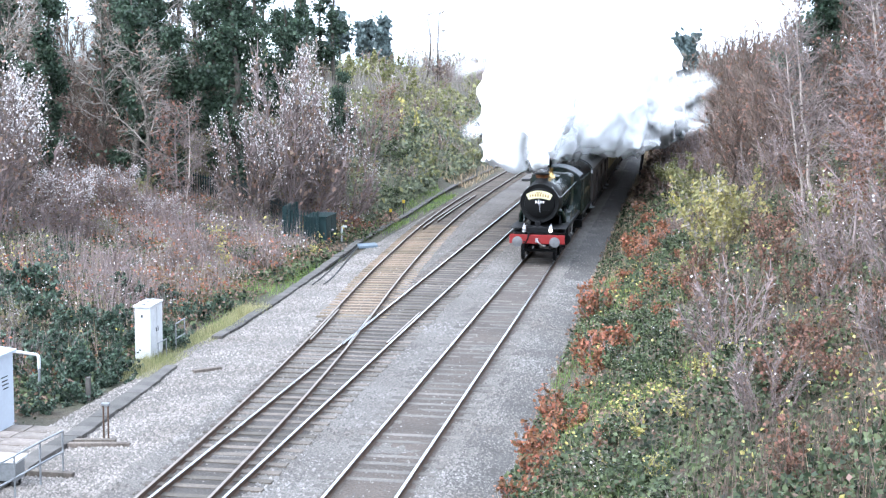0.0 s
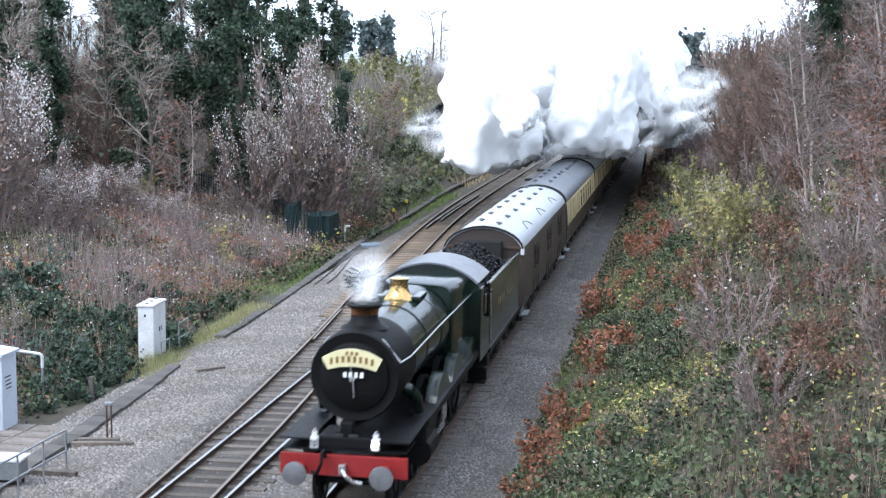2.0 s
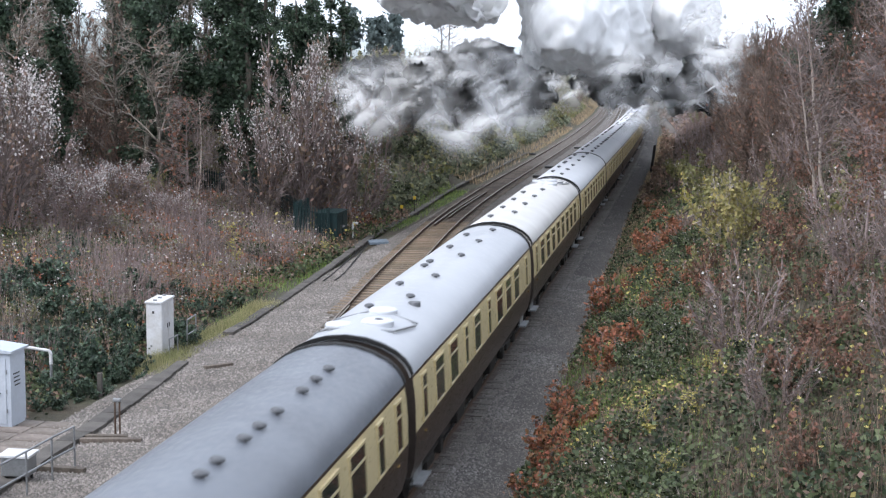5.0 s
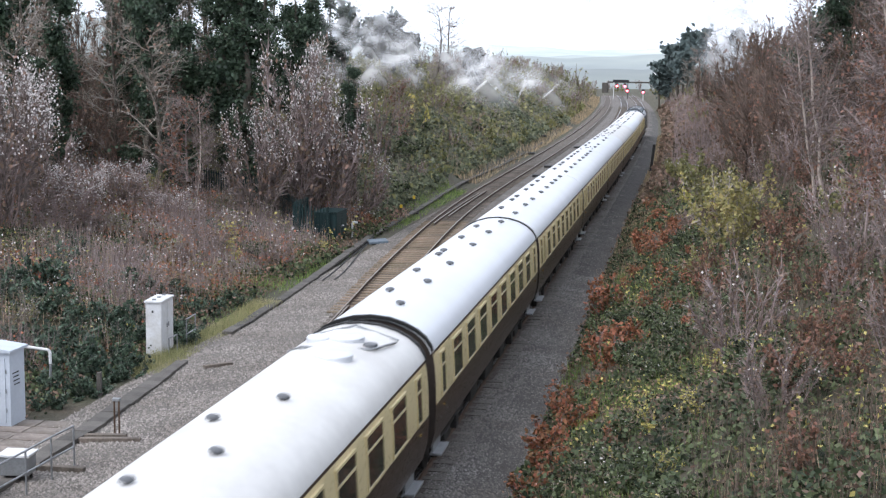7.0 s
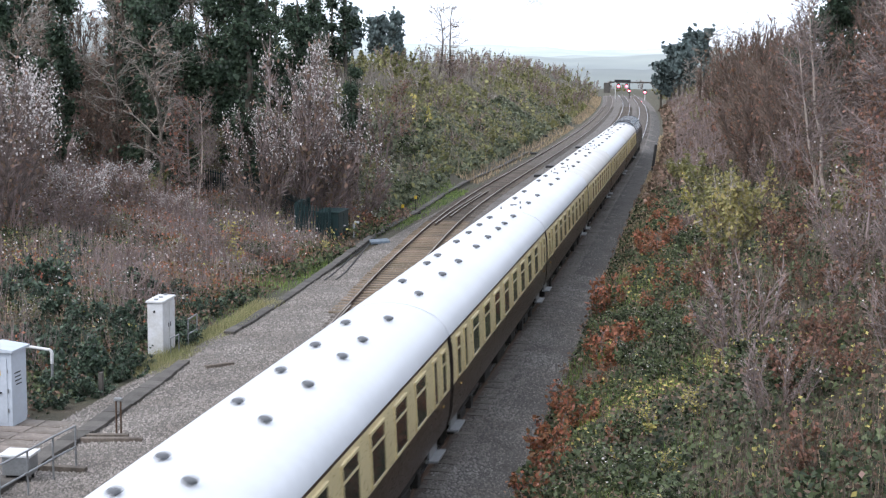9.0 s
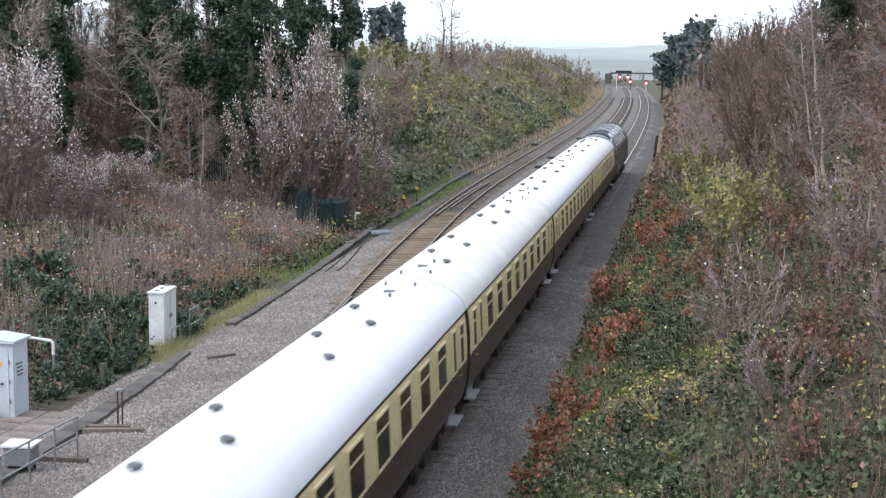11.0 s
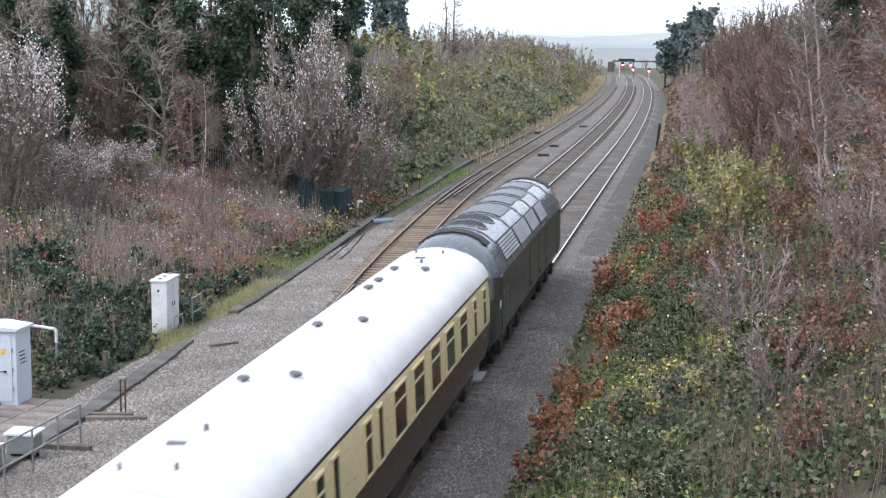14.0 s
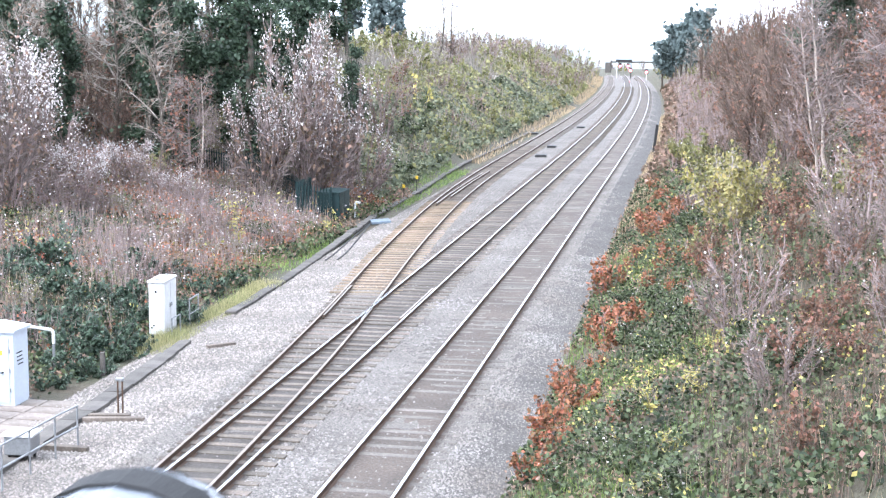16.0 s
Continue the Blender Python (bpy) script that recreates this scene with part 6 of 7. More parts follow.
def tree(seed, h, spread, limbs_n, clusters, per, wood, foliage, leaf_size, name, label, category, trunk_r=0.2, low=0.15, blob=0.75, twigs=300, lean=0.0, slim=1.0, up=0.35, twig_mat=None):
    """A tapered trunk with limbs and a crown of leaf clumps with gaps between them."""
    rng = np.random.default_rng(seed)
    ob = thing(name, label, category)
    few = plant.detail
    twigs, limbs_n, per = int(twigs * few), int(limbs_n * few ** 0.5), int(per * few)
    bold = few ** -0.38
    leaf_size = (leaf_size[0] * bold, leaf_size[1] * bold)
    tip = np.array((lean * h, rng.normal() * 0.03 * h, h))
    trunk = curve(rng, (0, 0, -0.3), tip, 8, 0.05, 0.006)
    paths = [trunk]
    for i in range(limbs_n):
        t = low + (0.97 - low) * (i + rng.uniform(0, 1)) / limbs_n
        f = t * 7
        k = min(int(f), 6)
        a = trunk[k] + (trunk[k + 1] - trunk[k]) * (f - k)
        g = rng.uniform(0, 6.283)
        r = spread * rng.uniform(0.5, 1.1) * (1.0 - 0.65 * t * slim)
        paths.append(curve(rng, a, a + np.array((math.cos(g) * r, math.sin(g) * r, r * up * rng.uniform(0.2, 1.6))), 5, 0.15))
    V, F = limbs(paths[:1], [(trunk_r, trunk_r * 0.2)], 8)
    raw("trunk", V, F, wood, ob, smooth=True)
    V, F = limbs(paths[1:], [(trunk_r * 0.32, trunk_r * 0.06)] * (len(paths) - 1), 4)
    raw("branch_frame", V, F, twig_mat or wood, ob, smooth=True)
    c0, _ = along(rng, paths[1:] + [trunk], clusters, 0.3)
    if twigs:
        p, d = along(rng, paths[1:], twigs, 0.2)
        V, F = spikes(rng, p, p + unit(d + rng.normal(size=p.shape) * 0.7) * rng.uniform(0.3, 1.2, twigs)[:, None], 0.02 * bold)
        raw("twig_mass", V, F, twig_mat or wood, ob)
    if per:
        size = rng.uniform(0.4, 1.0, clusters) * blob
        i = np.repeat(np.arange(clusters), per)
        c = c0[i] + rng.normal(size=(len(i), 3)) * size[i][:, None] * (0.6, 0.6, 0.5)
        V, F = leaf_quads(rng, c, leaf_size)
        raw("crown", V, F, foliage, ob)
    return joined(ob)


SPECIES = {}


def plant(kind, x, y, scale=1.0, turn=None, tall=1.0, sink=0.1):
    """Sets a plant of a kind on the ground; the first of each variant is built, the others are its copies."""
    variants = KINDS[kind]
    k = plant.rng.randrange(len(variants))
    turn = plant.rng.uniform(0, 360) if turn is None else turn
    m = pose(x, y, float(height(x, y)) - sink, 0, 0, turn) @ Matrix.Diagonal((scale, scale, scale * tall, 1))
    level = 0 if y < 66 else (1 if y < 110 else 2)
    key = (kind, k, level)
    plant.detail = (0.66, 0.46, 0.16)[level]
    if key not in SPECIES:
        ob = variants[k]()
        SPECIES[key] = ob
        ob["group"] = kind
        ob.matrix_basis = m
        return ob
    ob = copy_thing(SPECIES[key], m)
    ob.matrix_basis = m
    return ob


plant.rng = random.Random(11)
plant.detail = 1.0

KINDS = {
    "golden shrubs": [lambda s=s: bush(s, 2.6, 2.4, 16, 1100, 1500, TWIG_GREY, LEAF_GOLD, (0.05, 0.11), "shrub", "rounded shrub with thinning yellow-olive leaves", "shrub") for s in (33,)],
    "dark bramble thickets": [lambda s=s: bush(s, 1.3, 2.8, 24, 700, 3000, TWIG_GREY, DARK_BRAMBLE, (0.06, 0.12), "bramble_thicket", "dense dark blue-green bramble thicket", "bramble", twig_len=0.4) for s in (34, 35)],
    "clematis-draped shrubs": [lambda s=s: bush(s, 5.0, 4.2, 30, 4600, 1500, TWIG_RED, LEAF_BROWN, (0.05, 0.11), "shrub", "reddish bare shrub draped with whitish fluffy seed heads", "shrub", seeds=2600, tip_seeds=0.28) for s in (1, 2)],
    "bare reddish shrubs": [lambda s=s: bush(s, 3.0, 3.0, 22, 1900, 500, TWIG_RED, LEAF_BROWN, (0.04, 0.09), "bare_shrub", "leafless reddish-brown twiggy shrub on the cutting bank", "shrub", seeds=60) for s in (3, 4, 5)],
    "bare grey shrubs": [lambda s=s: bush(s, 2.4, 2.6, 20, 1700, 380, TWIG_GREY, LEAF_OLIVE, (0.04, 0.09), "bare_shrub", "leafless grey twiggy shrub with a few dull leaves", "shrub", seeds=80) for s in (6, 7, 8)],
    "olive shrubs": [lambda s=s: bush(s, 2.4, 2.8, 18, 1200, 1700, TWIG_GREY, LEAF_OLIVE, (0.06, 0.13), "shrub", "olive-green shrub with thinning autumn leaves", "shrub", seeds=120) for s in (9, 10)],
    "green bramble bushes": [lambda s=s: bush(s, 1.3, 2.6, 22, 900, 2300, TWIG_GREY, LEAF_BRAMBLE, (0.05, 0.11), "bramble_bush", "low tangled bramble bush with dark green leaves", "bramble", twig_len=0.4, seeds=40) for s in (12, 13, 14)],
    "russet undershrubs": [lambda s=s: bush(s, 2.2, 2.6, 20, 1300, 900, TWIG_BROWN, LEAF_RUSSET, (0.05, 0.10), "shrub", "dull russet twiggy shrub holding withered leaves", "shrub") for s in (39, 40)],
    "rusty bracken clumps": [lambda s=s: bush(s, 1.3, 1.4, 14, 500, 1000, TWIG_RED, LEAF_BRACKEN, (0.05, 0.10), "bracken_clump", "withered rust-orange leafy clump beside the ballast", "bracken", twig_len=0.4) for s in (15, 16, 17)],
    "yellow saplings": [lambda s=s: bush(s, 2.0, 1.5, 8, 420, 420, TWIG_GREY, LEAF_YELLOW, (0.05, 0.11), "sapling", "thin sapling with yellow autumn leaves", "sapling", twig_len=0.3) for s in (18, 19)],
    "ivy-clad trees": [lambda s=s: tree(s, 12.5, 3.4, 26, 150, 120, BARK, LEAF_IVY, (0.085, 0.165), "ivy_clad_tree", "tall tree smothered in dark green ivy", "tree", trunk_r=0.28, low=0.12, blob=0.8, twigs=500) for s in (20, 21)],
    "ivy columns": [lambda s=s: tree(s, 11.0, 1.5, 22, 110, 110, BARK, LEAF_IVY, (0.085, 0.155), "ivy_clad_tree", "slim leafless tree with its trunk wrapped in ivy", "tree", trunk_r=0.22, low=0.08, blob=0.62, twigs=500) for s in (22, 23)],
    "bare trees": [lambda s=s: tree(s, 8.0, 3.0, 34, 40, 12, BARK, LEAF_BROWN, (0.06, 0.12), "bare_tree", "leafless tree with grey-brown spreading branches", "tree", trunk_r=0.14, low=0.15, blob=0.9, twigs=2200, up=0.8, twig_mat=TWIG_GREY) for s in (24, 25, 26)],
    "silver birches": [lambda s=s: tree(s, 7.5, 1.7, 40, 60, 8, BIRCH_BARK, LEAF_BROWN, (0.05, 0.09), "silver_birch", "slender birch with pale bark and fine reddish twigs", "birch tree", trunk_r=0.07, low=0.2, blob=0.6, twigs=1600, up=0.9, lean=-0.17, twig_mat=TWIG_RED) for s in (27, 28)],
    "tall twiggy thickets": [lambda s=s: bush(s, 8.0, 5.0, 26, 5200, 900, w_, l_, (0.06, 0.12), "bare_thicket", t_, "shrub", stem_r=0.04, twig_len=0.2, thin=0.6) for s, w_, l_, t_ in ((36, TWIG_RED, LEAF_BROWN, "tall thicket of fine reddish bare twigs"), (37, TWIG_GREY, LEAF_BROWN, "tall thicket of fine grey-brown bare twigs"), (38, TWIG_BROWN, LEAF_RUSSET, "tall twiggy thicket with the last russet leaves"))],
    "pines": [lambda s=s: tree(s, 7.5, 2.6, 24, 80, 70, BARK, LEAF_HAZED_PINE, (0.16, 0.32), "pine_tree", "pine on the skyline, its needles paled blue-grey for haze", "pine tree", trunk_r=0.2, low=0.35, blob=0.7, twigs=100) for s in (29, 30)],
    "orange trees": [lambda s=s: tree(s, 5.5, 1.9, 30, 60, 16, TWIG_RED, LEAF_RUSSET, (0.06, 0.12), "autumn_tree", "small tree with the last russet leaves", "tree", trunk_r=0.08, low=0.2, blob=0.7, twigs=1300, up=0.7) for s in (31, 32)],
}


def build_left_plants():
    r = random.Random(21)
    # the big named ones
    for kind, x, y, s, tall in [
            ("clematis-draped shrubs", -14.3, 74, 1.4, 1.65), ("clematis-draped shrubs", -13.0, 75.5, 1.3, 1.35), ("clematis-draped shrubs", -12.4, 79, 1.05, 1.1), ("clematis-draped shrubs", -15.9, 72, 1.0, 1.5),
            ("clematis-draped shrubs", -24.5, 62, 1.25, 1.15), ("clematis-draped shrubs", -27.0, 64, 1.5, 1.1), ("clematis-draped shrubs", -21.2, 66, 0.8, 0.85), ("clematis-draped shrubs", -22.9, 57, 1.3, 1.3), ("clematis-draped shrubs", -20.3, 58.5, 0.85, 0.9), ("clematis-draped shrubs", -18.3, 66, 0.62, 0.8),
            ("ivy-clad trees", -18.6, 77, 1.05, 1.0), ("ivy-clad trees", -20.6, 80, 0.9, 1.0), ("ivy-clad trees", -16.6, 82, 0.9, 1.0),
            ("ivy columns", -23.6, 75, 1.0, 1.0), ("ivy columns", -28.2, 75, 1.0, 1.0), ("ivy columns", -25.4, 79, 1.0, 1.0), ("ivy columns", -30.5, 74, 1.1, 1.0), ("ivy columns", -27.0, 70, 0.8, 0.8),
            ("ivy columns", -21.9, 76.5, 0.95, 1.0), ("ivy columns", -33.0, 79, 1.1, 1.0), ("bare trees", -22.0, 73, 1.1, 1.0), ("bare trees", -26.0, 77, 1.2, 1.0), ("bare trees", -32.0, 78, 1.3, 1.0), ("bare trees", -29.0, 71, 1.1, 1.0), ("bare trees", -17.5, 88, 1.1, 1.0), ("bare trees", -34, 86, 1.4, 1.0),
            ("orange trees", -19.4, 71, 1.05, 1.0), ("silver birches", -18.8, 70, 0.8, 1.0), ("ivy columns", -14.8, 88, 0.62, 1.0), ("ivy columns", -16.2, 95, 0.6, 1.0),
            ("bare reddish shrubs", -15.0, 98, 1.2, 1.6), ("orange trees", -15.0, 104, 0.9, 1.0), ("olive shrubs", -13.6, 112, 1.0, 1.0),
            ("yellow saplings", -16.5, 121, 1.4, 1.3), ("yellow saplings", -15.0, 64, 0.8, 0.8), ("yellow saplings", -13.3, 60, 0.8, 0.8), ("yellow saplings", -11.0, 66, 0.7, 0.6)]:
        plant(kind, x, y, s, tall=tall)
    # background wood behind the herb slope and up the bank
    for i in range(16):
        y = r.uniform(84, 125)
        plant(r.choice(["ivy columns", "bare trees", "ivy columns", "ivy-clad trees", "orange trees"]), -19 - r.uniform(0, 13) - 0.03 * y, y, r.uniform(0.6, 0.9))
    for i in range(16):
        plant(r.choice(["bare trees", "ivy columns", "bare trees"]), -27 - r.uniform(0, 14), r.uniform(80, 105), r.uniform(0.95, 1.3))
    for x, y, s in [(-27.5, 83, 1.1), (-31, 85, 1.2), (-34.5, 84, 1.15), (-24, 86, 1.0), (-38, 90, 1.2), (-20.5, 84, 0.9), (-29, 78, 0.8), (-33, 77, 0.85), (-25.5, 76.5, 0.7)]:
        plant("tall twiggy thickets", x, y, s)
    # shrubs before the wood
    for i in range(26):
        y = r.uniform(62, 76)
        plant(r.choice(["bare reddish shrubs", "bare grey shrubs", "bare reddish shrubs", "olive shrubs"]), -14.5 - r.uniform(0, 15), y, r.uniform(0.4, 0.75))
    # the long bank beyond
    for i in range(120):
        y = 82 + 210 * r.random() ** 1.3
        u = -11.9 - 14 * r.random() ** 1.1
        # grey twigs up the bank also carry some distance haze in their colour
        kind = r.choice((["olive shrubs", "green bramble bushes", "green bramble bushes", "bare reddish shrubs"] if u > -16.5 else ["bare grey shrubs", "bare reddish shrubs", "olive shrubs"]) if y < 150 else ["bare grey shrubs", "olive shrubs", "bare reddish shrubs"])
        plant(kind, u + float(bend(y)), y, r.uniform(0.7, 1.3) * (1.1 if kind == "green bramble bushes" else 0.9), tall=0.85)
    # skyline
    for i in range(9):
        y = r.uniform(160, 185)
        plant("pines", -27.5 - r.uniform(0, 9), y, r.uniform(0.6, 0.95))
    for i in range(70):
        y = r.uniform(92, 300)
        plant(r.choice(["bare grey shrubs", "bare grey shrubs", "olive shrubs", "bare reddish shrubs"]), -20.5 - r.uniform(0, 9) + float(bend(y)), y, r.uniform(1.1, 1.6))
    for i in range(26):
        y = r.uniform(92, 150)
        plant(r.choice(["bare grey shrubs", "bare reddish shrubs", "ivy columns"]), -23 - r.uniform(0, 9) - (150 - y) * 0.02, y, r.uniform(0.45, 0.7) + (150 - y) * 0.004)
    for x, y, s in [(-24.5, 172, 1.1), (-23.6, 176, 1.2)]:
        plant("bare trees", x + (float(bend(y)) if y > 300 else 0), y, s, sink=0.3)
    for x, y, s in [(-17.5, 330, 2.6), (-19.5, 336, 3.0), (-20.5, 328, 2.2)]:
        plant("bare grey shrubs", x, y, s, sink=0.3)
    # brambles and seedlings in the rough near the cabinets
    for i in range(44):
        y = r.uniform(46, 70)
        plant(r.choice(["bare reddish shrubs", "bare reddish shrubs", "russet undershrubs", "bare grey shrubs"]), -11.9 - r.uniform(0, 0.25 * y), y, r.uniform(0.45, 0.75), tall=0.85)
    for i in range(34):
        y = r.uniform(36, 62)
        plant(r.choice(["green bramble bushes", "green bramble bushes", "bare grey shrubs", "bare reddish shrubs"]), -11.6 - r.uniform(0, 0.28 * y), y, r.uniform(0.45, 0.8), tall=0.8)
    for x, y, s in [(-9.9, 36.6, 0.55), (-9.75, 38.8, 0.6), (-10.4, 34.9, 0.5), (-10.6, 39.5, 0.8), (-11.3, 38.2, 0.9), (-12.4, 40.0, 0.9), (-9.9, 44.0, 0.5), (-10.4, 45.5, 0.7), (-11.6, 42.5, 0.8), (-11.2, 36.5, 0.6), (-13.6, 41.5, 1.0), (-12.6, 44.5, 0.9), (-15.0, 45.0, 1.0), (-16.5, 48.0, 1.0), (-14.0, 49.0, 0.9), (-11.0, 49.0, 0.7), (-18.0, 52.0, 1.0), (-10.6, 52.0, 0.6)]:
        plant("dark bramble thickets", x, y, s)
    for i in range(20):
        y = r.uniform(44, 70)
        plant("dark bramble thickets", -12.0 - r.uniform(0, 0.26 * y), y, r.uniform(0.5, 0.9), tall=0.8)
    for i in range(64):
        y = r.uniform(215, 432)
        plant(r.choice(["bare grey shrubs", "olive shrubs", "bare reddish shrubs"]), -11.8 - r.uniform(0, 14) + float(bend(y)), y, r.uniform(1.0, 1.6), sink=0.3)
    for i in range(46):
        x = -90 + 130 * r.random()
        plant(r.choice(["bare reddish shrubs", "bare grey shrubs", "olive shrubs"]), x, r.uniform(470, 540) if x < -26 or x > 0 else r.uniform(530, 560), r.uniform(1.2, 2.0), sink=0.5)


def build_right_plants():
    r = random.Random(22)
    for x, y, s, tl in [(11.4, 55, 1.05, 1.05), (10.9, 51, 0.85, 1.0), (13.6, 50, 1.1, 1.0), (14.5, 58, 1.1, 1.0)]:
        plant("silver birches", x, y, s, turn=r.uniform(-20, 20), tall=tl)
    for i in range(12):
        y = 60 + 120 * r.random()
        plant(r.choice(["silver birches", "bare trees", "orange trees"]), float(bend(y)) + 12.0 + r.uniform(0, 9), y, r.uniform(0.7, 1.0))
    for i in range(40):
        y = 46 + 170 * (i + r.random()) / 40
        u = 9.2 + 7.5 * r.random() + (1.5 if y < 60 else 0)
        plant("tall twiggy thickets", u + float(bend(y)), y, r.uniform(0.85, 1.15), tall=r.uniform(0.85, 1.2))
    for x, y, s in [(12.4, 47, 0.9), (11.8, 42, 0.8), (13.2, 40, 0.8), (10.9, 37, 0.6)]:
        plant("orange trees", x, y, s)
    for x, y, s in [(13.4, 76, 0.85), (15.0, 82, 0.9), (17.5, 88, 0.9)]:
        plant("ivy-clad trees", x, y, s)
    for x, y, s in [(-0.2, 300, 1.35), (1.6, 306, 1.55), (3.6, 298, 1.55), (6.0, 310, 1.75), (2.4, 316, 1.5), (8.4, 290, 1.5), (4.6, 294, 1.3)]:
        plant("pines", x, y, s)
    # thick shrubs up the slope
    for i in range(120):
        y = 30 + 190 * r.random() ** 1.35
        u = 6.3 + 12 * r.random() + max(0, 34 - y) * 0.35
        plant(r.choice(["bare reddish shrubs", "russet undershrubs", "russet undershrubs", "bare reddish shrubs", "olive shrubs"]), u + float(bend(y)), y, r.uniform(0.55, 1.0) * (1.0 if u > 7.5 else 0.75), tall=1.05)
    for x, y, s, k in [(7.4, 66, 1.1, "olive shrubs"), (6.6, 74, 1.0, "yellow saplings"), (6.9, 84, 1.1, "olive shrubs"), (7.6, 58, 0.9, "yellow saplings"), (6.0, 94, 1.0, "olive shrubs"), (6.8, 70, 1.0, "yellow saplings")]:
        plant(k, x, y, s)
    for x, y, s in [(8.1, 51, 1.25), (8.6, 53.5, 1.15), (7.7, 56, 1.1)]:
        plant("golden shrubs", x, y, s)
    for i in range(60):
        y = r.uniform(190, 430)
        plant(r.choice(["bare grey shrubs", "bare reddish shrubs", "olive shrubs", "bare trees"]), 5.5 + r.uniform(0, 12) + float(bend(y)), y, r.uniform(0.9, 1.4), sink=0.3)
    # rusty clumps along the foot
    for x, y, s in [(3.4, 28.2, 0.75), (3.5, 30.0, 0.85), (3.6, 32.0, 0.9), (3.7, 34.2, 0.9), (4.2, 40.0, 0.95), (4.8, 41.0, 0.95), (3.7, 50.5, 1.15), (3.4, 36.4, 0.8), (4.0, 42.5, 0.8), (5.6, 52.5, 0.8), (5.2, 60, 0.9), (4.6, 63, 0.9), (5.9, 62, 0.9), (4.2, 68, 0.9), (5.0, 75, 0.9), (4.0, 37.8, 0.55), (6.6, 46, 0.6), (5.2, 46.5, 0.5), (4.3, 57, 0.7), (5.5, 68, 0.9), (4.4, 84, 0.8)]:
        plant("rusty bracken clumps", x, y, s)
    for i in range(16):
        y = r.uniform(28, 80)
        plant("rusty bracken clumps", 4.0 + r.uniform(0, 3.5), y, r.uniform(0.4, 0.7))
    for i in range(46):
        y = 19 + 50 * r.random() ** 1.4
        u = 3.9 + r.uniform(0, 5.0)
        plant("green bramble bushes", u, y, r.uniform(0.4, 0.75), tall=0.8)
    for x, y, s in [(5.1, 27.5, 0.45), (5.8, 29, 0.5), (6.2, 26, 0.45), (5.5, 31.5, 0.4), (6.6, 29, 0.5), (7.2, 34, 0.5), (5.9, 23.6, 0.4)]:
        plant("yellow saplings", x, y, s, tall=0.7)
    for i in range(16):
        y = r.uniform(21, 38)
        plant(r.choice(["russet undershrubs", "bare reddish shrubs", "russet undershrubs"]), 8.0 + r.uniform(0, 2.8), y, r.uniform(0.45, 0.75))


def cover(name, label, category, seed, n, u_range, y_range, mat_, size, lift, power=1.6, patch=None, blade=None):
    """Leaf litter, low leaves or upright dry stems spread over the banks in patches."""
    rng = np.random.default_rng(seed)
    y = y_range[0] + (y_range[1] - y_range[0]) * rng.random(n) ** power
    u = rng.uniform(u_range[0], u_range[1], n)
    x = u + bend(y)
    if patch:
        f, s, cut = patch
        ok = fnoise(x, y, f, s) + rng.normal(size=n) * 0.18 > cut
        x, y = x[ok], y[ok]
    n = len(x)
    z = height(x, y)
    base = np.stack([x, y, z], 1)
    grow = 1.0 + 0.012 * np.maximum(y - 40, 0)
    if blade:
        hgt = rng.uniform(blade[0], blade[1], n) * (0.75 + 0.5 * fnoise(x, y, 0.9, 4.0))
        tip = base + np.stack([rng.normal(size=n) * 0.18, rng.normal(size=n) * 0.18, np.ones(n)], 1) * hgt[:, None]
        V, F = spikes(rng, base, tip, blade[2] * grow)
    else:
        base[:, 2] += lift[0] + (lift[1] - lift[0]) * rng.random(n) ** 1.5 * (0.7 + 0.6 * fnoise(x, y, 0.8, 1.0))
        V, F = leaf_quads(rng, base, size, flat=0.3)
        V = ((V.reshape(n, 4, 3) - base[:, None]) * grow[:, None, None] + base[:, None]).reshape(-1, 3)
    tagged(raw(name, V, F, mat_), label, category, kind="stuff")


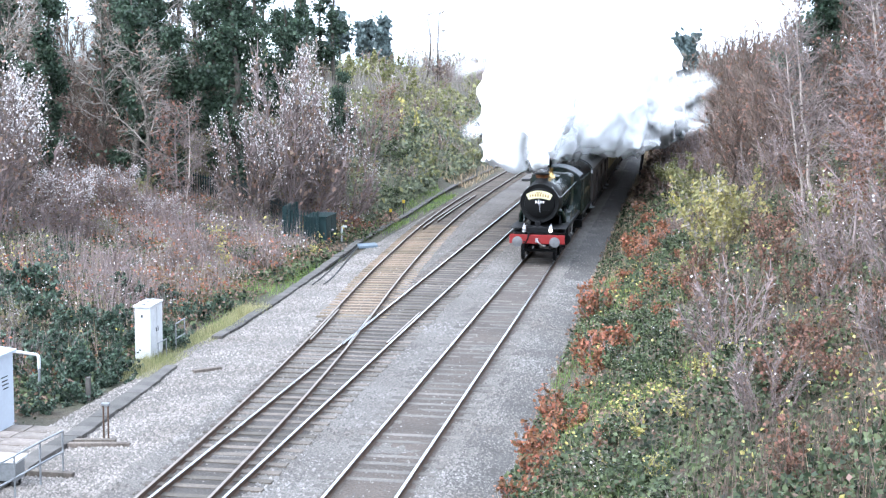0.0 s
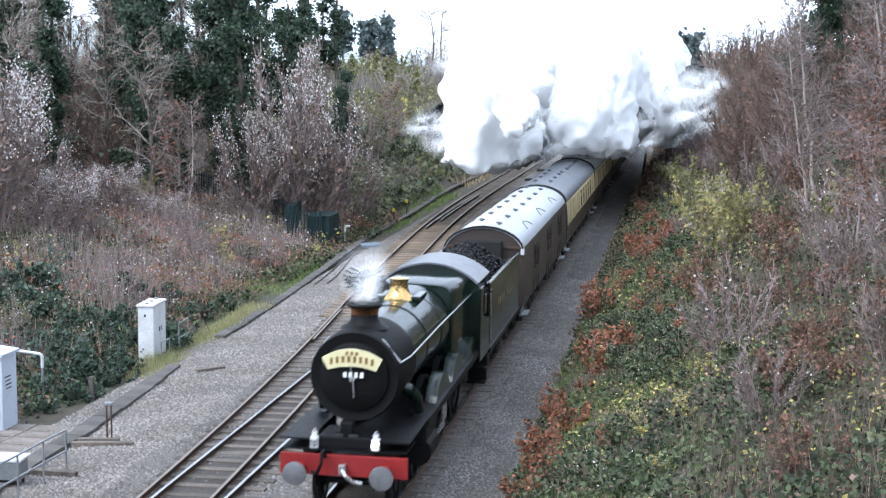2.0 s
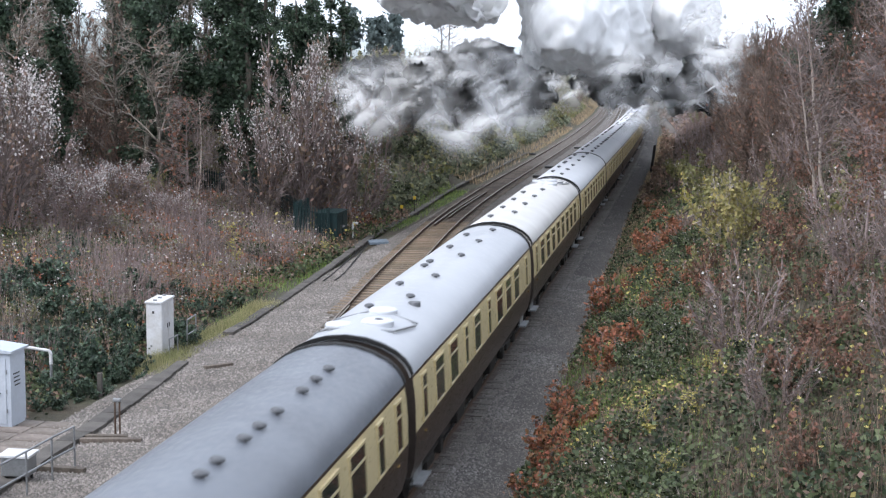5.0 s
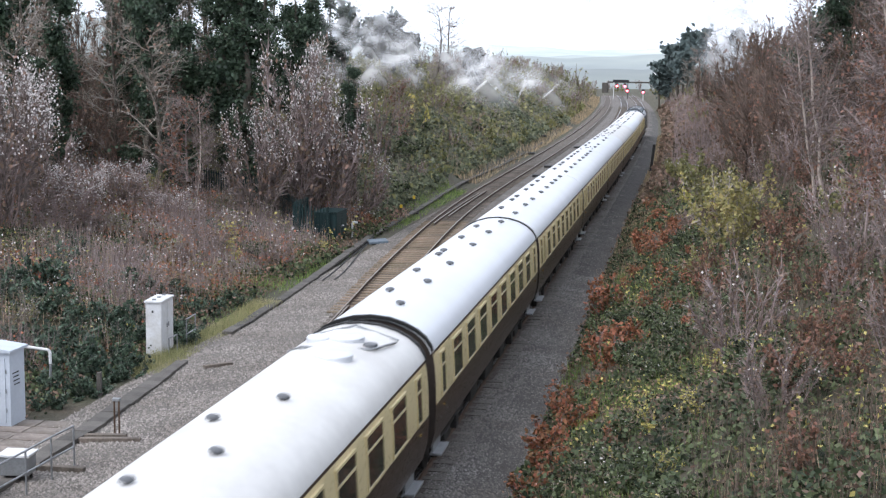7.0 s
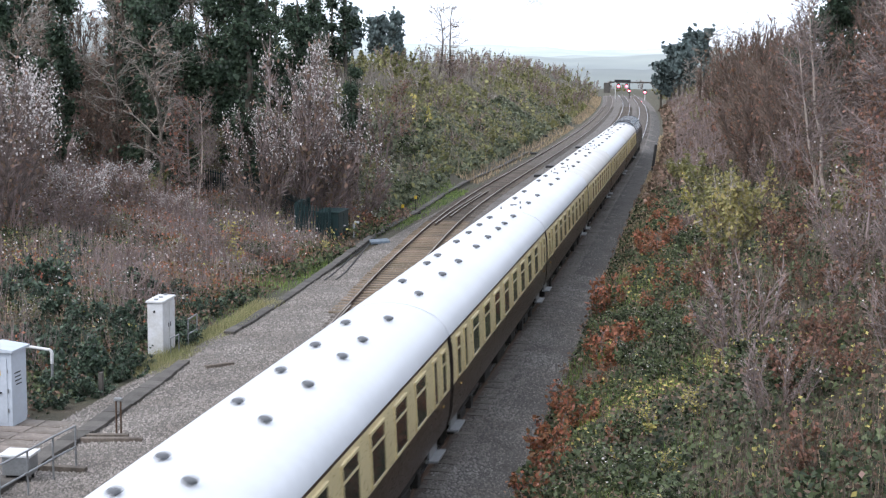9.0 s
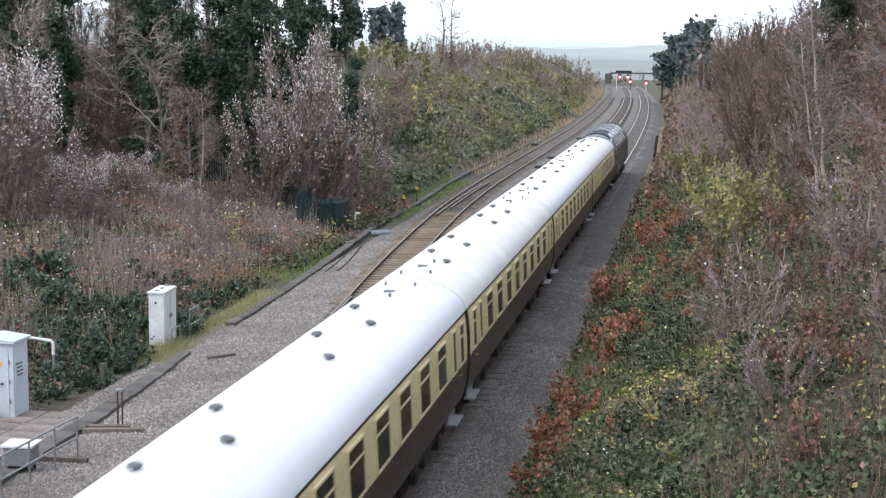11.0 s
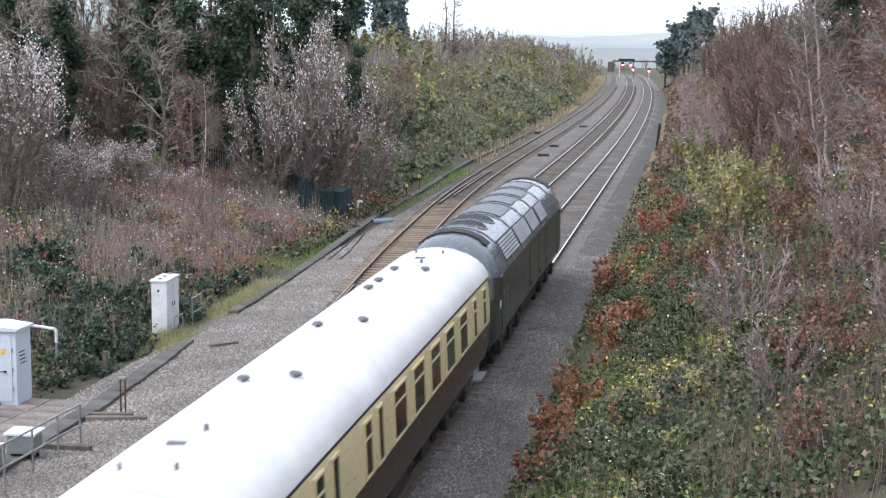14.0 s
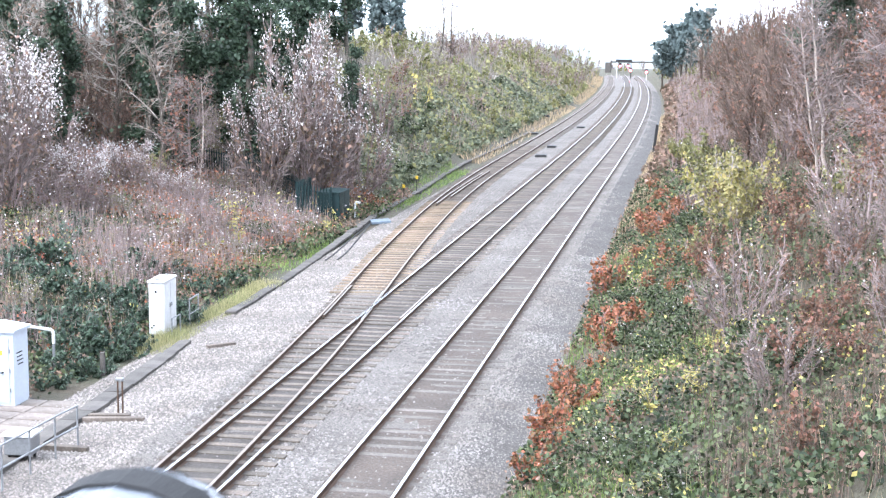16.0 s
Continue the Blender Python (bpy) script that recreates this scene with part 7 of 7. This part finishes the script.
def build_cover():
    # the near bank, from the ballast's edge up the slope
    cover("bramble_leaves", "low dark green bramble leaves over the bank", "undergrowth", 31, 100000, (2.9, 14), (15, 95), LEAF_BRAMBLE, (0.05, 0.105), (0.02, 0.6), 1.7, (0.55, 0.0, -0.25))
    cover("withered_leaves", "withered brown leaves over the bank", "undergrowth", 32, 50000, (2.7, 14), (15, 110), LEAF_BROWN, (0.04, 0.095), (0.0, 0.45), 1.6, (0.6, 2.0, -0.3))
    cover("yellow_leaves", "scattered yellow leaves among the brambles", "undergrowth", 33, 5200, (3.8, 10), (18, 70), LEAF_YELLOW, (0.04, 0.085), (0.15, 0.65), 1.4, (0.5, 5.0, 0.1))
    cover("dry_stems", "dry straw-coloured stems on the bank", "undergrowth", 34, 7000, (2.9, 15), (16, 120), STRAW, None, None, 1.4, (0.5, 3.0, -0.2), (0.3, 1.0, 0.012))
    cover("bare_stems", "reddish bare stems on the bank", "undergrowth", 35, 26000, (6.6, 18), (18, 150), TWIG_BROWN, None, None, 1.4, (0.4, 6.0, -0.35), (0.5, 1.8, 0.016))
    cover("green_grass", "tufts of green grass on the bank", "grass", 36, 15000, (3.0, 7), (20, 60), LEAF_GREEN, None, None, 1.3, (0.6, 8.0, 0.15), (0.2, 0.6, 0.018))
    # the far bank and the rough ground before the wood
    cover("bramble_leaves", "low dark green bramble leaves by the cabinets", "undergrowth", 41, 66000, (-30, -10.0), (33, 80), LEAF_BRAMBLE, (0.06, 0.13), (0.02, 0.6), 1.0, (0.4, 1.0, -0.15))
    cover("withered_leaves", "withered brown leaves over the rough ground", "undergrowth", 42, 60000, (-32, -10.2), (33, 85), LEAF_BROWN, (0.05, 0.11), (0.0, 0.6), 1.0, (0.35, 2.5, -0.45))
    cover("dry_stems", "tall dry straw-coloured stems before the wood", "undergrowth", 43, 9000, (-32, -11.2), (40, 82), STRAW, None, None, 1.0, (0.3, 3.5, -0.35), (0.5, 1.5, 0.020))
    cover("bare_stems", "tall reddish dead stems before the wood", "undergrowth", 44, 36000, (-34, -11.5), (38, 84), TWIG_RED, None, None, 1.0, (0.3, 6.5, -0.5), (0.7, 2.0, 0.022))
    cover("seed_heads", "whitish seed heads on the dead stems", "undergrowth", 45, 2200, (-32, -11.5), (40, 82), SEED_HEAD, (0.03, 0.07), (0.5, 1.6), 1.0, (0.5, 4.5, 0.0))
    cover("yellow_leaves", "scattered yellow leaves over the rough ground", "undergrowth", 54, 2600, (-26, -10.6), (42, 76), LEAF_YELLOW, (0.05, 0.11), (0.3, 1.3), 1.0, (0.3, 3.3, 0.42))
    cover("rusty_leaves", "rusty withered leaves over the rough ground", "undergrowth", 55, 34000, (-30, -11), (38, 80), LEAF_BRACKEN, (0.045, 0.10), (0.1, 1.1), 1.0, (0.35, 5.1, -0.05))
    cover("pale_leaves", "pale fluffy leaf flecks over the rough ground", "undergrowth", 56, 6000, (-32, -11), (42, 82), SEED_HEAD, (0.03, 0.075), (0.2, 1.4), 1.0, (0.6, 1.1, -0.1))
    cover("green_grass", "bright green grass along the cable trough", "grass", 46, 14000, (-12.4, -9.6), (48, 110), LEAF_GREEN, None, None, 1.2, (0.25, 7.0, 0.05), (0.12, 0.4, 0.02))
    cover("pale_grass", "pale withered grass beside the cabinets", "grass", 47, 11000, (-10.0, -8.8), (39, 52), PALE_GRASS, None, None, 1.0, (0.5, 9.0, -0.3), (0.12, 0.4, 0.016))
    cover("green_leaves", "green leaves over the long bank", "undergrowth", 48, 36000, (-18, -11.3), (80, 230), LEAF_BANK, (0.09, 0.18), (0.05, 0.9), 1.4, (0.12, 1.5, -0.2))
    cover("olive_leaves", "olive leaves over the long bank", "undergrowth", 49, 20000, (-22, -11.6), (80, 300), LEAF_OLIVE, (0.10, 0.2), (0.05, 1.0), 1.4, (0.12, 4.5, -0.3))
    # grey stems, their pale colour partly standing in for haze
    cover("bare_stems", "grey bare stems over the long bank, paled as by haze", "undergrowth", 50, 34000, (-28, -12), (80, 300), TWIG_GREY, None, None, 1.4, (0.15, 2.0, -0.4), (0.6, 1.9, 0.022))
    cover("dry_grass", "dry yellowish grass at the foot of the bank", "grass", 51, 24000, (2.8, 4.8), (60, 190), STRAW, None, None, 1.3, (0.3, 1.0, -0.3), (0.15, 0.5, 0.022))
    cover("dry_grass", "pale dry grass along the far cess", "grass", 57, 10000, (-13.2, -9.9), (110, 430), STRAW, None, None, 1.2, (0.1, 2.0, -0.4), (0.3, 0.8, 0.03))
    cover("withered_leaves", "withered leaves over the distant banks", "undergrowth", 52, 18000, (3.4, 16), (90, 300), LEAF_BROWN, (0.10, 0.2), (0.02, 1.0), 1.3, (0.15, 3.0, -0.5))
    cover("bare_stems", "reddish stems over the distant bank", "undergrowth", 53, 30000, (5.0, 20), (90, 320), TWIG_RED, None, None, 1.3, (0.2, 3.0, -0.6), (0.8, 2.4, 0.022))


for line in CABLES:
    tagged(raw("cable", *limbs([line], [(0.03, 0.03)], 6), DARK_STEEL), "black cable lying along the ballast edge", "cable")
build_left_plants()
build_right_plants()
build_cover()


# ---- steam: soft clumps that hang in the air behind the engine, then lift ----
def steam_material(name, thin, reach=(0.5, 2.0)):
    m = bpy.data.materials.new(name)
    m.use_nodes = True
    n, l = m.node_tree.nodes, m.node_tree.links
    n.clear()
    out = n.new("ShaderNodeOutputMaterial")
    d = n.new("ShaderNodeBsdfDiffuse")
    t = n.new("ShaderNodeBsdfTranslucent")
    for s in (d, t):
        s.inputs["Color"].default_value = (0.985, 0.985, 0.985, 1)
    both = n.new("ShaderNodeMixShader")
    both.inputs[0].default_value = 0.12
    l.new(d.outputs[0], both.inputs[1])
    l.new(t.outputs[0], both.inputs[2])
    clear = n.new("ShaderNodeBsdfTransparent")
    mix = n.new("ShaderNodeMixShader")
    tex = n.new("ShaderNodeTexNoise")
    tex.inputs["Scale"].default_value, tex.inputs["Detail"].default_value = 0.9, 5.0
    co = n.new("ShaderNodeTexCoord")
    l.new(co.outputs["Object"], tex.inputs["Vector"])
    length = n.new("ShaderNodeVectorMath")
    length.operation = "LENGTH"
    l.new(co.outputs["Object"], length.inputs[0])
    fall = n.new("ShaderNodeMapRange")
    fall.interpolation_type = "SMOOTHSTEP"
    fall.inputs["From Min"].default_value, fall.inputs["From Max"].default_value = reach[0], reach[1]
    fall.inputs["To Min"].default_value, fall.inputs["To Max"].default_value = 1.0, 0.0
    l.new(length.outputs["Value"], fall.inputs["Value"])
    ragged = n.new("ShaderNodeMapRange")
    ragged.inputs["From Min"].default_value, ragged.inputs["From Max"].default_value = 0.38, 0.62
    ragged.inputs["To Min"].default_value, ragged.inputs["To Max"].default_value = 0.0, thin
    l.new(tex.outputs["Fac"], ragged.inputs["Value"])
    r = n.new("ShaderNodeMath")
    r.operation = "MULTIPLY"
    l.new(fall.outputs[0], r.inputs[0])
    l.new(ragged.outputs[0], r.inputs[1])
    l.new(r.outputs[0], mix.inputs[0])
    l.new(clear.outputs[0], mix.inputs[1])
    l.new(both.outputs[0], mix.inputs[2])
    l.new(mix.outputs[0], out.inputs["Surface"])
    return m


def dense_steam():
    """Bright scattering skin, open to the light from both sides, that lets some of what lies behind through."""
    m = bpy.data.materials.new("dense_steam")
    m.use_nodes = True
    n, l = m.node_tree.nodes, m.node_tree.links
    n.clear()
    out = n.new("ShaderNodeOutputMaterial")
    d, t, clear = n.new("ShaderNodeBsdfDiffuse"), n.new("ShaderNodeBsdfTranslucent"), n.new("ShaderNodeBsdfTransparent")
    for q in (d, t):
        q.inputs["Color"].default_value = (0.995, 0.995, 0.995, 1)
    both, mix = n.new("ShaderNodeMixShader"), n.new("ShaderNodeMixShader")
    both.inputs[0].default_value = 0.2
    # normals lean skyward so undersides look lit, in place of scattered light
    geo, lift, even = n.new("ShaderNodeNewGeometry"), n.new("ShaderNodeVectorMath"), n.new("ShaderNodeVectorMath")
    lift.operation, even.operation = "ADD", "NORMALIZE"
    lift.inputs[1].default_value = (-0.2, -0.3, 0.95)
    l.new(geo.outputs["Normal"], lift.inputs[0])
    l.new(lift.outputs[0], even.inputs[0])
    l.new(even.outputs[0], d.inputs["Normal"])
    l.new(d.outputs[0], both.inputs[1])
    l.new(t.outputs[0], both.inputs[2])
    co, tex, ragged = n.new("ShaderNodeTexCoord"), n.new("ShaderNodeTexNoise"), n.new("ShaderNodeMapRange")
    tex.inputs["Scale"].default_value, tex.inputs["Detail"].default_value = 0.35, 5.0
    l.new(co.outputs["Object"], tex.inputs["Vector"])
    ragged.inputs["From Min"].default_value, ragged.inputs["From Max"].default_value = 0.35, 0.65
    ragged.inputs["To Min"].default_value, ragged.inputs["To Max"].default_value = 0.80, 1.0
    l.new(tex.outputs["Fac"], ragged.inputs["Value"])
    l.new(ragged.outputs[0], mix.inputs[0])
    l.new(clear.outputs[0], mix.inputs[1])
    l.new(both.outputs[0], mix.inputs[2])
    l.new(mix.outputs[0], out.inputs["Surface"])
    return m


STEAM_CORE = dense_steam()
STEAM_EDGE = steam_material("thin_steam", 0.7, (2.2, 4.3))
STEAM_WISP = steam_material("wispy_steam", 0.5, (0.1, 1.7))
STEAM_TRAIL = steam_material("trailing_steam", 0.3, (0.05, 0.62))
PUFFS = []


def puff(name, seed, r, core, halo, edge, label):
    """A billow: a lumpy core inside thin ragged sheets."""
    rng = np.random.default_rng(seed)
    ob = thing(name, label, "steam", group="clouds of steam")
    if core:
        bm = bmesh.new()
        bmesh.ops.create_icosphere(bm, subdivisions=3, radius=r * 0.9)
        off = Vector(rng.uniform(-50, 50, 3))
        for v in bm.verts:
            q = v.co / r
            v.co *= 1.0 + 0.32 * noise.noise(q * 1.5 + off) + 0.16 * abs(noise.noise(q * 3.4 + off)) + 0.09 * noise.noise(q * 7.5 + off) + 0.05 * noise.noise(q * 16 + off)
        part("dense_core", bm, STEAM_CORE, ob, smooth=180)
    # thin sheets through the billow that fade outwards
    ang = np.arange(8) * np.pi / 4
    V, F = [], []
    for k in range(halo):
        a = unit(rng.normal(size=3))
        u = unit(np.cross(a, rng.normal(size=3)))
        w = np.cross(a, u)
        c = a * rng.uniform(-0.25, 0.25) * r
        ring = c + 1.35 * r * (u * np.cos(ang)[:, None] + w * np.sin(ang)[:, None])
        V.append(np.concatenate([[c], ring]))
        F.append(np.array([[0, 1 + i, 1 + (i + 1) % 8] for i in range(8)]) + 9 * k)
    V, F = np.concatenate(V), np.concatenate(F)
    e = raw("thin_edge", V, F, edge, ob)
    e["kind"] = "stuff"
    return ob


def billow(seed, radii, level, label, base):
    """One long billowing body of steam, its skin broken up at four sizes."""
    rng = np.random.default_rng(seed)
    ob = thing("steam_cloud", label, "steam", group="clouds of steam")
    bm = bmesh.new()
    bmesh.ops.create_icosphere(bm, subdivisions=level, radius=1.0)
    off = Vector(rng.uniform(-50, 50, 3))
    for v in bm.verts:
        n_ = v.co.copy()
        p = Vector((n_.x * radii[0], n_.y * radii[1], n_.z * radii[2]))
        w = 1.3 * noise.noise(p * 0.2 + off) + 0.8 * (abs(noise.noise(p * 0.5 + off)) - 0.25) + 0.5 * (abs(noise.noise(p * 1.05 + off)) - 0.2) + 0.2 * noise.noise(p * 2.3 + off)
        v.co = p + Vector((n_.x, n_.y, n_.z)) * w
        low = base - 0.3 + 0.9 * noise.noise(p * 0.4 + off) + 0.5 * noise.noise(p * 1.1 + off)
        if v.co.z < low:
            v.co.z = low + 0.15 * (v.co.z - low)
    part("dense_core", bm, STEAM_CORE, ob, smooth=180)
    return ob


def build_steam():
    r = random.Random(77)
    protos = [puff("steam_cloud", s, 3.2, True, 2, STEAM_EDGE, "dense white billow of engine steam over the train") for s in (1, 2, 3, 4)]
    wisps = [puff("steam_wisp", s, 1.5, False, 2, STEAM_WISP, "thin drifting wisp of white steam") for s in (5, 6, 7)]
    used = set()

    def put(pool, scale, start, drift, lift, late, spin):
        k = r.randrange(len(pool))
        ob = pool[k]
        if ob.name in used:
            ob = copy_thing(ob, Matrix())
        used.add(ob.name)
        ob.scale = (scale, scale, scale * 0.9)
        PUFFS.append((ob, start, drift, lift, late, spin))

    # the long cloud over the first coaches
    text = "long dense white bank of engine steam over the train"
    for seed, radii, level, start, drift, lift, late in (
            (41, (4.3, 29.0, 7.6), 6, (1.2, 112.0, 5.9), (-0.35, -2.0, 0.04), 2.3, 3.5),
            (43, (3.0, 15.0, 6.0), 5, (-2.4, 98.0, 5.5), (-1.5, -2.2, 0.05), 2.6, 3.2),
            (44, (2.6, 22.0, 6.2), 5, (4.2, 119.0, 6.0), (0.22, -0.8, 0.05), 2.8, 3.5),
            (47, (2.6, 12.0, 5.4), 5, (-2.4, 85.0, 5.7), (-0.9, -2.2, 0.05), 2.6, 3.0),
            (46, (2.0, 12.0, 3.0), 5, (2.6, 138.0, 5.4), (0.1, 0.4, 0.05), 2.9, 3.9)):
        PUFFS.append((billow(seed, radii, level, text, -1.3), Vector(start), Vector(drift), lift, late, 0.0))
    # shreds that soften its lower edges
    for i in range(44):
        x = r.uniform(-5.6, 5.8)
        put(wisps, r.uniform(0.8, 1.4), Vector((x, 76 + 2.2 * abs(x + 2.4) + 14 * r.random(), 4.4 + 1.4 * r.random())), Vector((-1.5 if x < -3 else (-0.8 if x < 1 else 0.2), -2.1, 0.05)), 1.8, 3.6 + 0.8 * r.random(), r.uniform(-25, 25))
    for i in range(26):
        q = r.random()
        put(wisps, r.uniform(0.9, 1.5), Vector(((-4.6 if i % 2 else 6.4) + 1.4 * r.uniform(-1, 1), 88 + 40 * q, 5.2 + 3.5 * r.random())), Vector((-1.35 if i % 2 else 0.3, -2.0, 0.05)), 2.4, 3.6 + 0.8 * r.random(), r.uniform(-15, 15))
    # the column that has just left the chimney
    for i in range(8):
        put(protos, 0.17 + 0.055 * i, Vector((-0.05 - 0.05 * i + r.uniform(-0.15, 0.15), 67.3 + 0.95 * i, 4.75 + 0.5 * i)), Vector((-0.5, -2.4, 0.1)), 2.8, 1.3 + 0.3 * r.random(), r.uniform(-15, 15))
    # ragged shreds low over the train, and what hangs on over the far bank
    for i in range(18):
        q = r.random()
        put(wisps, r.uniform(1.0, 1.8), Vector((-4 + 9 * r.random(), 74 + 75 * q, 5.0 + 2.5 * r.random())), Vector((-0.8, -1.2, 0.1)), 1.6 + r.random(), 3.9 + 1.2 * r.random(), r.uniform(-20, 20))
    for i in range(40):
        side = -1 if i % 3 else 1
        put(wisps, r.uniform(0.9, 1.9), Vector(((-1.5 if side < 0 else 3.4) + r.uniform(-1.2, 1.2), 100 + 38 * r.random(), 6.0 + 2.5 * r.random())), Vector((-2.2 - 0.9 * r.random() if side < 0 else 0.75 + 0.4 * r.random(), -1.0, -0.25 if side < 0 else 0.1)), 0.8 + 0.8 * r.random(), 4.3 + 1.2 * r.random(), r.uniform(-20, 20))
    for i in range(12):
        put(wisps, r.uniform(1.4, 2.4), Vector((-1 - 0.9 * i, 112 + 45 * r.random(), 5.6 + 0.35 * i + 1.2 * r.random())), Vector((-1.0, -1.0, 0.03)), 2.4, 6.7 + 0.5 * r.random(), r.uniform(-15, 15))
    # thin exhaust drawn along with the engine
    small = puff("exhaust_wisp", 9, 0.55, False, 4, STEAM_TRAIL, "faint wisp of exhaust trailing from the chimney")
    for i in range(5):
        ob = small if i == 0 else copy_thing(small, Matrix())
        ob.scale = (0.75 + 0.14 * i,) * 3
        EXHAUST.append((ob, 2.5 + 0.6 * i, 4.22 + 0.05 * i + 0.1 * r.random(), -0.14 * i))


EXHAUST = []
build_steam()


def puff_place(start, drift, lift, late, spin, t):
    slow = (1 - math.exp(-0.25 * t)) / 0.25
    p = start + Vector((drift.x * t, drift.y * slow, drift.z * t + lift * max(0.0, t - late) ** 2))
    p.z = min(p.z, 260.0)
    return pose(p.x, p.y, p.z, 0, 0, spin * t)


# ---- what moves ----
SPEED, HEAD = 19.45, 64.9


def on_line(s, half, t):
    """The pose at t of a vehicle whose middle is s metres behind the front buffers, with its bogies half apart from it."""
    y = HEAD - SPEED * t + s
    a, b = float(bend(y - half)), float(bend(y + half))
    return pose((a + b) / 2, y, 0, 0, 0, -math.degrees(math.atan2(b - a, 2 * half)))


def motions():
    for ob, s, half in VEHICLES:
        walk(ob, [(t / 2, on_line(s, half, t / 2)) for t in range(33)])
    for ob, y, z, r, crank in SPINNING:
        rows = []
        for i in range(481):
            a = SPEED * i / 30 / r + (0.0 if crank >= 0 else math.pi / 2)
            if crank:
                rows.append((i / 30, pose(0, y + abs(crank) * math.cos(a), z + abs(crank) * math.sin(a))))
            else:
                rows.append((i / 30, pose(0, y, z, math.degrees(a))))
        walk(ob, rows)
    for ob, start, drift, lift, late, spin in PUFFS:
        walk(ob, [(t, puff_place(start, drift, lift, late, spin, t)) for t in (0, 1, 2, 3, 3.5, 4, 4.5, 5, 5.5, 6, 7, 8, 9, 10, 12, 14, 16)])
    for ob, s, z, x in EXHAUST:
        walk(ob, [(t, pose(x, HEAD - SPEED * t + s, z, 0, 0, 25 * t)) for t in range(17)])


motions()
